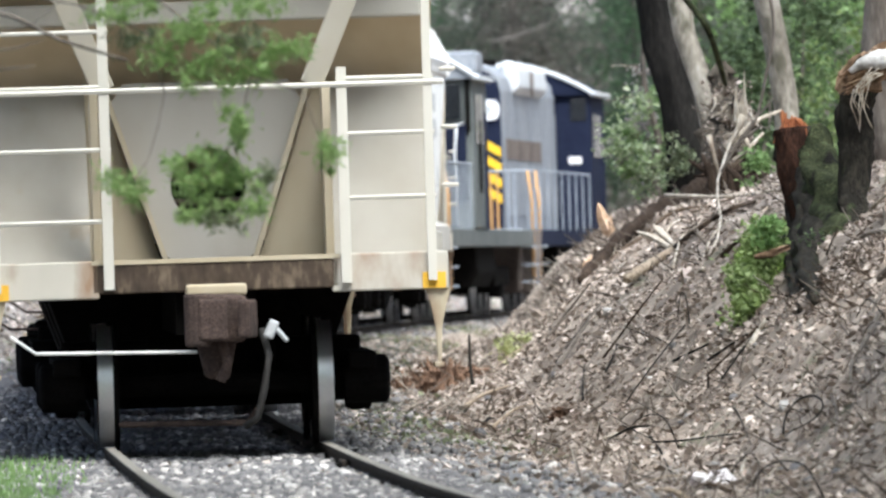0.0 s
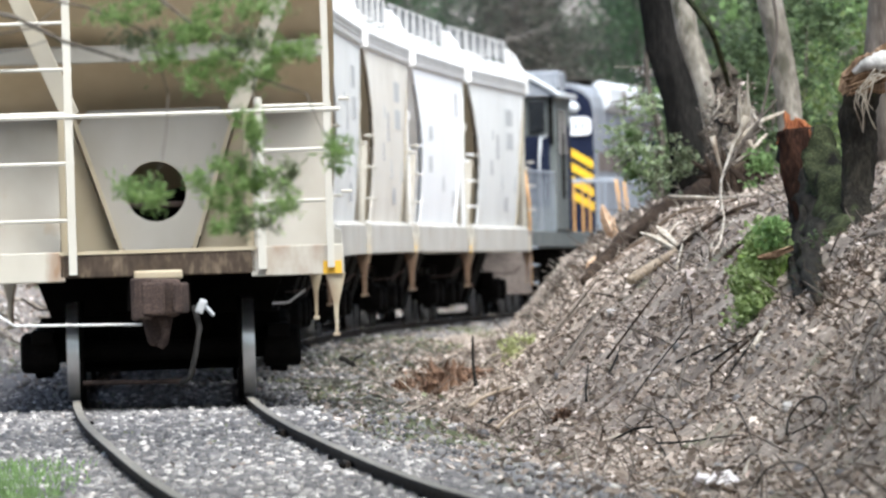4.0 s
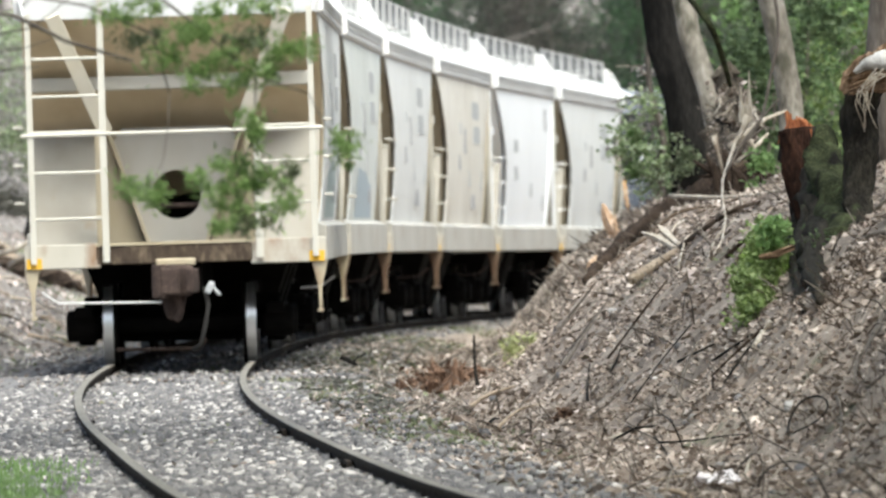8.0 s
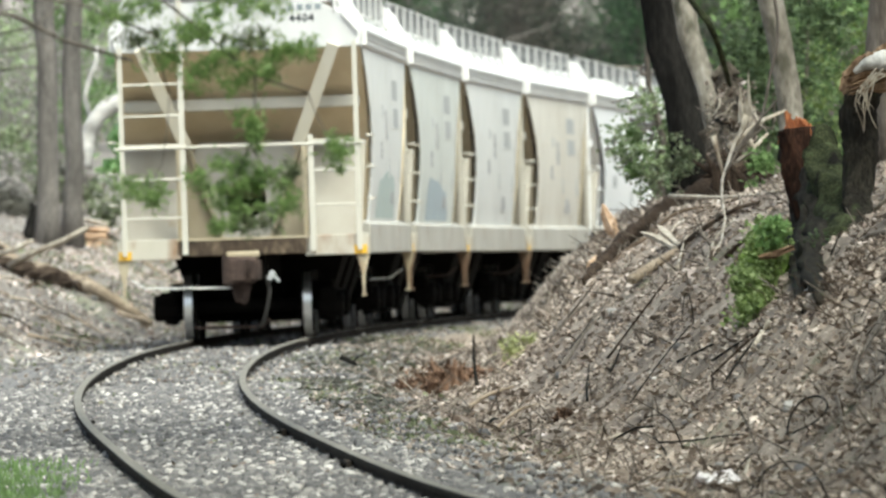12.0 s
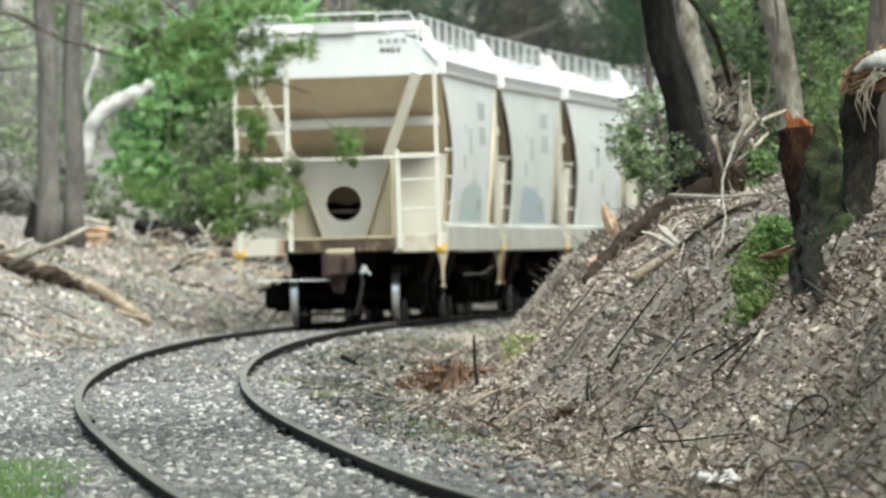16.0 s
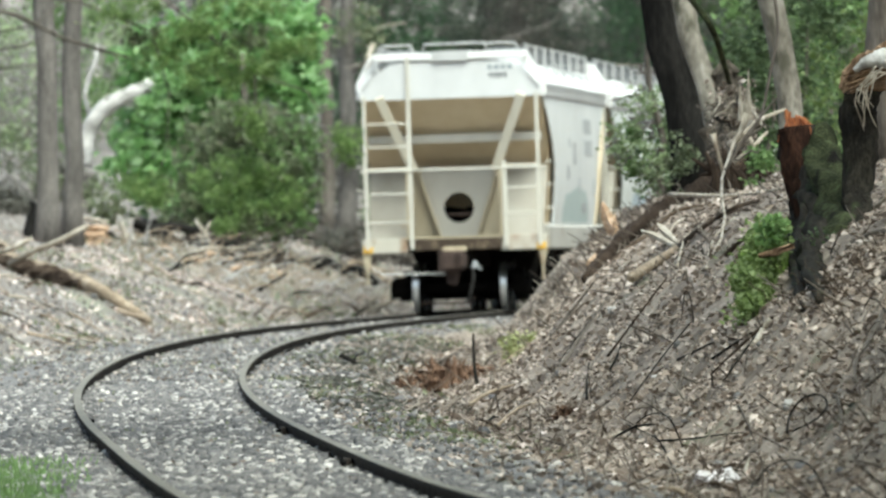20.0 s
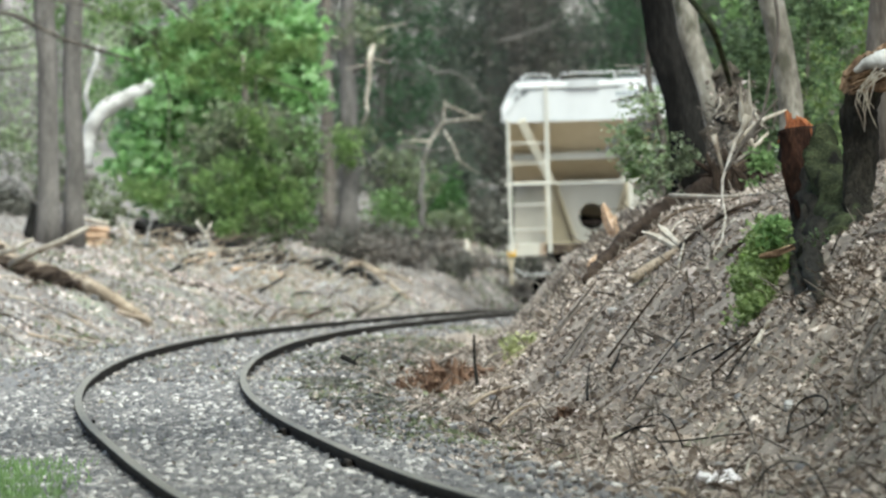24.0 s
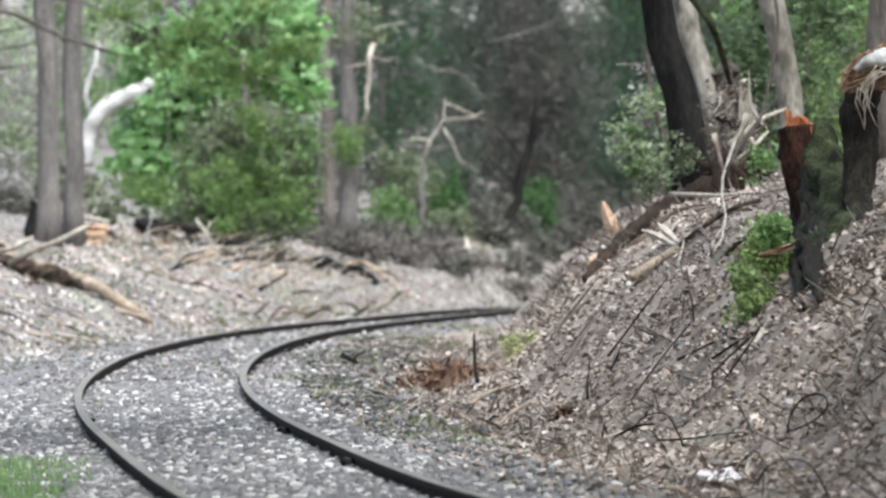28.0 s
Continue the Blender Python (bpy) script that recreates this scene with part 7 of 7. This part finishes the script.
for pts, r0 in (([(-0.44, 273, 3.2), (-0.24, 273, 3.71), (0.05, 273, 4.14), (0.1, 273, 4.6)], 0.045), ([(-0.24, 273, 3.71), (-0.6, 273, 3.74), (-0.87, 273, 3.69)], 0.04), ([(0.05, 273, 4.14), (0.7, 273, 4.19), (0.97, 273, 4.31)], 0.035),
                ([(0.12, 273, 4.51), (0.5, 273, 4.34), (0.94, 273, 4.12)], 0.03), ([(0.05, 273, 3.95), (0.25, 273, 3.64), (0.37, 273, 3.27), (0.79, 273, 2.98)], 0.032)):
    part("limb", Geo().tube(pts, taper(r0 * 0.75, r0 * 0.3, len(pts) - 1), 6, 0.2), M_STRIPPED, sn, smooth=True)
stick("broken_limb", "crooked barkless pale limb hanging on a trunk", [(-1.372, 257.00, 5.569), (-1.457, 256.60, 5.320), (-1.455, 256.60, 4.911), (-1.535, 256.60, 4.470), (-1.517, 256.60, 4.213), (-1.641, 256.80, 3.961)], 0.055, 0.03, M_STRIPPED, "branch", 7, 0.6, twigs=[((-1.457, 256.60, 5.320), (-1.028, 256.60, 5.228), 0.02), ((-1.449, 256.60, 5.168), (-1.963, 256.60, 5.133), 0.02)])
for q, r in (([(-0.261, 270.00, 5.326), (-0.044, 270.00, 5.173), (0.264, 270.00, 5.191), (0.626, 270.00, 4.937), (0.961, 270.00, 4.537)], 0.03), ([(-0.993, 268.00, 3.560), (-0.567, 268.00, 3.550), (-0.142, 268.00, 3.468), (0.225, 268.00, 3.532)], 0.03), ([(-2.583, 262.00, 5.959), (-1.990, 262.00, 5.850), (-1.032, 262.00, 6.067), (-0.674, 262.00, 6.106)], 0.025), ([(1.330, 285.00, 6.053), (1.981, 285.00, 6.207), (2.700, 285.00, 6.476)], 0.03), ([(2.125, 150.00, 3.618), (2.314, 149.00, 3.600), (2.498, 148.00, 3.502)], 0.008)):
    stick("bare_branch", "thin bare grey branch reaching out of the wood", q, r, r * 0.5, M_STRIPPED if r < 0.03 else M_HAZEBARK, "branch", 6, 0.3)
tree("leaning_sapling", "dark leaning sapling in the wood", (1.35, 283.0), (2.25, 283, 4.6), 0.13, 0.07, M_DARKBARK, [(0.6, (1.2, 283, 4.2), 0.03)], None, 55, 0.06)
for k, (x, y, r) in enumerate(((1.9, 318, 0.13), (5.2, 325, 0.14), (-0.7, 322, 0.12), (-9.6, 270, 0.10), (-10.2, 282, 0.12), (-8.9, 295, 0.10))):
    tree("forest_tree", "grey trunk in the dim wood", (x, y), (x + 0.3 * math.sin(k * 2.3), y, 11.0), r, r * 0.8, M_HAZEBARK, [(0.5, (x + 1.2, y, 7.0), 0.04), (0.35, (x - 1.0, y, 5.0), 0.03)], None, 60 + k, 0.06, sides=9)
r9 = random.Random(77)
for k in range(22):
    x, y = r9.uniform(-5.5, 9.5), r9.uniform(296, 350)
    if x > float(line_x(y)) - 3.0:
        y += 40
    z = gz(x, y)
    h = r9.uniform(7, 10)
    blobs = [(x + r9.uniform(-0.5, 0.5), y - 0.3, z + 1.0 + h * j / 7, 1.7 * (1.15 - j / 9), 1.2, 0.75) for j in range(7)]
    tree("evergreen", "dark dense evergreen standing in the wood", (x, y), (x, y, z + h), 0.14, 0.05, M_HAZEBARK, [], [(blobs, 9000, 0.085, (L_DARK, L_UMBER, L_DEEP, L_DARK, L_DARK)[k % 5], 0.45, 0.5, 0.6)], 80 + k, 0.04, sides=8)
# Dusk-toned shrubs put the shade of the wood floor into leaf colour
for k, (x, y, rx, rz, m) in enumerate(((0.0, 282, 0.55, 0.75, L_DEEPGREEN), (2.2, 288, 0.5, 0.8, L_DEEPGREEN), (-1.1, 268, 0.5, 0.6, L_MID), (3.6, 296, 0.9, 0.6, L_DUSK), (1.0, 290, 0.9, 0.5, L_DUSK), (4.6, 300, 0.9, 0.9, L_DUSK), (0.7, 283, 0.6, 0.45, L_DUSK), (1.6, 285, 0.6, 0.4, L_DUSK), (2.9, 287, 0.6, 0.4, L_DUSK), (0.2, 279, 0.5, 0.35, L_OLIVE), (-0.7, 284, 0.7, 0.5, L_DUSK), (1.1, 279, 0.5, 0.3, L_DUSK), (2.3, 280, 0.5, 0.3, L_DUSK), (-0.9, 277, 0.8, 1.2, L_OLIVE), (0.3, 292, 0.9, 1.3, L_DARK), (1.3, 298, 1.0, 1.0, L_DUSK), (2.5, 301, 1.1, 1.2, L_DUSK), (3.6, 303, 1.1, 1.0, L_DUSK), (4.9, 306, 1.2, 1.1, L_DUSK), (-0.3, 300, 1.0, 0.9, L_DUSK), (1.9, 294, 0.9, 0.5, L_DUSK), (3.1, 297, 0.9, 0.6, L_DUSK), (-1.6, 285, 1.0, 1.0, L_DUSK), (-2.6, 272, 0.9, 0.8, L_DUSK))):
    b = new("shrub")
    tagged(b, "grey-green undergrowth standing in for the wood's shade" if m == L_DUSK else "low woodland shrub in the shade" if m != L_BROWN else "bare brown undergrowth in the wood", "shrub")
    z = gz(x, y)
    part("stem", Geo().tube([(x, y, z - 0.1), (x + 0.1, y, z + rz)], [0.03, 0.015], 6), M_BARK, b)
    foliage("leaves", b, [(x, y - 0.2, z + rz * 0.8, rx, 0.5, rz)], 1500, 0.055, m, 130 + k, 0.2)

# Low brush in darkened tones stands in for the shady ground behind
ru = random.Random(83)
for k in range(19):
    y = ru.uniform(249, 262) if k < 14 else ru.uniform(258, 274)
    x = y * (-0.0125 + 0.0125 * k / 13) if k < 14 else y * (-0.006 + 0.0155 * (k - 14) / 4)
    x = min(x + ru.uniform(-0.2, 0.2), float(line_x(y)) - 2.9)
    z = gz(x, y)
    h = ru.uniform(0.2, 0.48)
    b = new("shrub")
    tagged(b, "bare brown undergrowth at the wood's edge, shade in its tone", "shrub")
    for j in range(4):
        part("stem", Geo().tube(bendy((x + ru.uniform(-0.3, 0.3), y, z - 0.1), (x + ru.uniform(-0.5, 0.5), y, z + h * ru.uniform(0.9, 1.8)), 4, 0.05, k * 7 + j), taper(0.025, 0.008, 4), 5), M_WETLOG if j % 2 else M_BARK, b)
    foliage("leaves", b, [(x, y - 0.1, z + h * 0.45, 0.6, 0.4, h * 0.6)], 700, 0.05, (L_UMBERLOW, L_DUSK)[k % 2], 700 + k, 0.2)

# ---- greenery on the right bank ----
tree("dogwood", "small tree with pale green and whitish young leaves", (2.55, 142.0), (2.35, 142.0, 4.6), 0.05, 0.02, M_BARK, [(0.5, (1.95, 142, 3.1), 0.02), (0.6, (2.2, 142, 3.5), 0.02), (0.35, (1.95, 142, 2.5), 0.015)],
     [([(2.3, 141.8, 3.05, 0.22, 0.3, 0.35), (2.15, 141.8, 2.65, 0.22, 0.3, 0.25), (2.35, 141.8, 2.35, 0.28, 0.3, 0.3)], 800, 0.035, L_PALE, 0.12), ([(2.42, 142.3, 3.2, 0.22, 0.3, 0.6), (2.3, 142.3, 2.6, 0.3, 0.3, 0.5)], 430, 0.04, L_BROWN, 0.14), ([(2.25, 141.9, 2.45, 0.3, 0.3, 0.35)], 200, 0.035, L_MID, 0.10)], 141, 0.06, "small tree")
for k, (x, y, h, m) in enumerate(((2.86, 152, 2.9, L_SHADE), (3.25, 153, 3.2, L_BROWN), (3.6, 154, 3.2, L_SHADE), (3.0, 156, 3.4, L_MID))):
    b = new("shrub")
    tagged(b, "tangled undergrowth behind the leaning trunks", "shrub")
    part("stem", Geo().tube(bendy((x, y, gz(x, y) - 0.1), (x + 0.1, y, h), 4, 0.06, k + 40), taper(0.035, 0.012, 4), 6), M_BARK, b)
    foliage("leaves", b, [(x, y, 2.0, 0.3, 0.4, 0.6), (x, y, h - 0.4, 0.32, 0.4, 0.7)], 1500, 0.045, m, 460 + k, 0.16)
# Shaded leaf copies alternate with the lit greens
for k in range(15):
    y = 138 + 5.0 * k
    x = y * (0.0245 + 0.0125 * ((k * 0.618) % 1.0)) + 0.2
    z = gz(x, y)
    rz = 0.9 + 0.7 * ((k * 0.37) % 1)
    b = new("shrub")
    tagged(b, "leafy undergrowth on the wooded bank, some in shade-darkened green", "shrub")
    part("stem", Geo().tube(bendy((x, y, z - 0.1), (x + 0.15, y, z + 1.5 * rz), 4, 0.06, k), taper(0.035, 0.012, 4), 6), M_BARK, b)
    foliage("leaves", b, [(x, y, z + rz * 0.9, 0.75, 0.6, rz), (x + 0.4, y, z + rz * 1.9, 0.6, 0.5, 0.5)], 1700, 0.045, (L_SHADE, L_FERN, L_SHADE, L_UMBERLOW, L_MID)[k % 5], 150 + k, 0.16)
for k in range(10):
    y = 175 + 9.0 * k
    x = y * (0.020 + 0.017 * ((k * 0.618 + 0.3) % 1.0)) + 0.6
    x = max(x, float(line_x(y)) + 5.2)
    tree("evergreen", "dull green evergreen on the wooded hill", (x, y), (x, y, gz(x, y) + 7), 0.14, 0.05, M_DARKBARK, [],
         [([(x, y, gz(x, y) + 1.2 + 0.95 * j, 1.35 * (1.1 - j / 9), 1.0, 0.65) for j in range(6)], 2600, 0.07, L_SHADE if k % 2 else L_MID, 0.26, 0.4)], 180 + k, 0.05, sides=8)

# ---- near cedar whose branch hangs into view, and grass ----
cx, cy = -3.35, 62.0
ced = tree("cedar", "cedar whose feathery green branch hangs before the track", (cx, cy), (cx - 0.1, cy, 7.0), 0.16, 0.07, M_BARK, [], None, 201, 0.05)
def hung(name, parent, pivot, paths, sprays, seed, material):
    """A twig hung at its pivot with its own feathery sprays (x, z, half width, half height, count)."""
    o = Vector(pivot)
    g = Geo()
    for path, r in paths:
        g.tube([Vector(p) - o for p in path], taper(r, r * 0.4, len(path) - 1), 6, 0.1)
    b = part(name, g, M_BARK, parent, at=Matrix.Translation(o), smooth=True)
    for k, (x, z, rx, rz, n) in enumerate(sprays):
        tagged(foliage("spray", b, [(x - o.x, 0.0, z - o.z, rx * 1.2, 0.14, rz * 1.2)], int(n * 0.62), 0.027, L_OLIVE if k % 6 == 5 else material, seed + k, 0.045, 0.8, 0.36), kind="stuff")
    return b


tip, side, small = (-0.920, 62.00, 2.427), (-0.660, 62.00, 2.337), (-1.351, 62.00, 2.352)
hung("bough", ced, (cx, cy, 3.2), [([(cx, cy, 3.2)] + [(-2.355, 62.00, 2.818), (-2.103, 62.00, 2.750), (-1.866, 62.00, 2.626), (-1.628, 62.00, 2.547), (-1.530, 62.00, 2.517)], 0.016), ([(cx, cy, 3.5)] + [(-2.012, 62.00, 3.002), (-1.479, 62.00, 2.905), (-1.230, 62.00, 2.702), (-0.920, 62.00, 2.427), (-0.660, 62.00, 2.337)], 0.011), ([(cx, cy, 3.4)] + [(-2.268, 62.00, 2.895), (-1.763, 62.00, 2.799), (-1.428, 62.00, 2.650), (-1.351, 62.00, 2.352)], 0.009),
                ([(-2.189, 62.00, 2.667), (-2.019, 62.00, 2.697), (-1.818, 62.00, 2.856)], 0.006), ([(-2.219, 62.00, 2.578), (-2.078, 62.00, 2.592), (-1.936, 62.00, 2.633)], 0.006), ([(-2.193, 62.00, 2.484), (-1.996, 62.00, 2.499)], 0.006)],
             [(-1.425, 2.777, 0.10, 0.05, 260), (-1.259, 2.660, 0.11, 0.06, 360), (-1.346, 2.541, 0.10, 0.06, 360), (-1.151, 2.706, 0.10, 0.06, 320), (-1.079, 2.515, 0.12, 0.06, 420), (-0.956, 2.617, 0.11, 0.06, 360), (-0.874, 2.482, 0.10, 0.06, 380), (-0.768, 2.551, 0.09, 0.05, 300), (-0.655, 2.565, 0.07, 0.04, 200), (-1.208, 2.425, 0.10, 0.05, 320), (-0.997, 2.392, 0.09, 0.05, 280), (-1.499, 2.629, 0.09, 0.05, 260), (-1.552, 2.771, 0.10, 0.04, 220), (-0.862, 2.750, 0.12, 0.04, 260), (-1.008, 2.787, 0.12, 0.05, 280), (-1.680, 2.740, 0.08, 0.03, 120)], 210, L_CEDAR)
droop = hung("hanging_twig", ced, tip, [([(-0.920, 62.00, 2.427), (-0.930, 62.00, 2.272), (-0.962, 62.00, 2.090), (-1.065, 62.00, 1.881)], 0.006), ([(-0.962, 62.00, 2.090), (-0.881, 62.00, 1.933), (-0.784, 62.00, 1.832)], 0.006)],
             [(-0.959, 2.217, 0.06, 0.07, 300), (-0.928, 2.097, 0.06, 0.06, 280), (-1.063, 1.979, 0.08, 0.06, 320), (-0.989, 1.885, 0.09, 0.07, 420), (-0.881, 1.919, 0.08, 0.07, 380), (-0.782, 1.945, 0.06, 0.06, 240), (-1.164, 1.869, 0.07, 0.06, 280), (-1.026, 1.761, 0.10, 0.07, 420), (-0.850, 1.791, 0.09, 0.07, 380), (-1.225, 1.907, 0.05, 0.05, 160), (-1.112, 1.684, 0.07, 0.05, 240), (-0.943, 1.695, 0.08, 0.05, 260)], 260, L_CEDAR)
right_twig = hung("hanging_twig", ced, side, [([(-0.660, 62.00, 2.337), (-0.593, 62.00, 2.194), (-0.506, 62.00, 2.071)], 0.004)], [(-0.534, 2.072, 0.05, 0.05, 170), (-0.471, 2.093, 0.05, 0.05, 150), (-0.502, 1.998, 0.04, 0.04, 130)], 290, L_CEDAR)
left_twig = hung("hanging_twig", ced, small, [([(-1.351, 62.00, 2.352), (-1.366, 62.00, 2.184), (-1.401, 62.00, 2.001), (-1.480, 62.00, 1.876)], 0.0035)], [(-1.564, 1.878, 0.06, 0.05, 190), (-1.498, 1.829, 0.06, 0.05, 210), (-1.446, 1.872, 0.05, 0.05, 170)], 296, L_CEDAR)

gr = np.random.default_rng(8)
ng = 3800
gx = -3.3 + gr.random(ng) * 1.05
gy = 64 + gr.random(ng) * 22
keep = gx < line_x(gy) - 1.35 + 0.25 * gr.normal(size=ng)
gx, gy = gx[keep], gy[keep]
base = np.stack([gx, gy, ground_z(gx, gy) + 0.04], 1)
up = np.stack([gr.normal(size=len(gx)) * 0.3, gr.normal(size=len(gx)) * 0.3, np.ones(len(gx))], 1) * (0.025 + 0.035 * gr.random((len(gx), 1)))
sd = np.stack([np.ones(len(gx)), gr.normal(size=len(gx)) * 0.5, np.zeros(len(gx))], 1) * 0.007
tagged(quads("grass", base, up, sd, L_GRASS), "tufts of fresh green grass beside the ballast", "grass", kind="stuff")


# ---- what moves ----
# sideways sway of the hanging cedar twigs in the wind: seconds, metres at the tip
SWAY_LONG = [(0, -0.093), (0.5, -0.073), (1, -0.05), (2, -0.011), (3, 0.0), (4.5, 0.03), (6, 0.05), (7, 0.034), (8, 0.017), (9, 0.0), (10, -0.006), (11, 0.006), (12, 0.017), (14.5, 0.05), (15.5, 0.034), (18, 0.042), (21, 0.028), (24, 0.04), (28, 0.03)]
SWAY_SHORT = [(0, -0.04), (1, -0.028), (2, -0.011), (3, -0.034), (6, 0.017), (9, 0.006), (12, -0.02), (14.5, 0.022), (18, 0.034), (21, 0.022), (28, 0.028)]


def motions():
    for twig, rows, reach in ((droop, SWAY_LONG, 0.55), (left_twig, SWAY_LONG, 0.75), (right_twig, SWAY_SHORT, 0.30)):
        p = twig.location.copy()
        walk(twig, [(t, Matrix.Translation(p) @ Matrix.Rotation(-dx / reach, 4, "Y")) for t, dx in rows])
    times = [0.5 * i for i in range(57)]
    fine = [i * 2 / 30 for i in range(420)] + [28.0]
    last_axle = BOG + 0.9
    head = last_axle + 5 * PITCH + END + 0.65 + 0.6
    rake = [(car, last_axle + k * PITCH, BOG) for k, car in enumerate(wagons)]
    rake += [(locos[0], head + 0.8 + LOCO_A[0], LOCO_A[1]), (locos[1], head + 2 * LOCO_A[0] + 2.0 + LOCO_B[0], LOCO_B[1])]
    for car, ahead, half in rake:
        walk(car, [(t, car_pose(travelled(t) + ahead, half)) for t in times])
        for ax in car.children:
            if ax.name.split(".")[0] == "axle":
                p = ax.location.copy()
                walk(ax, [(t, Matrix.Translation(p) @ Matrix.Rotation(-(travelled(t) - 84.6) / 0.42, 4, "X")) for t in fine])


motions()
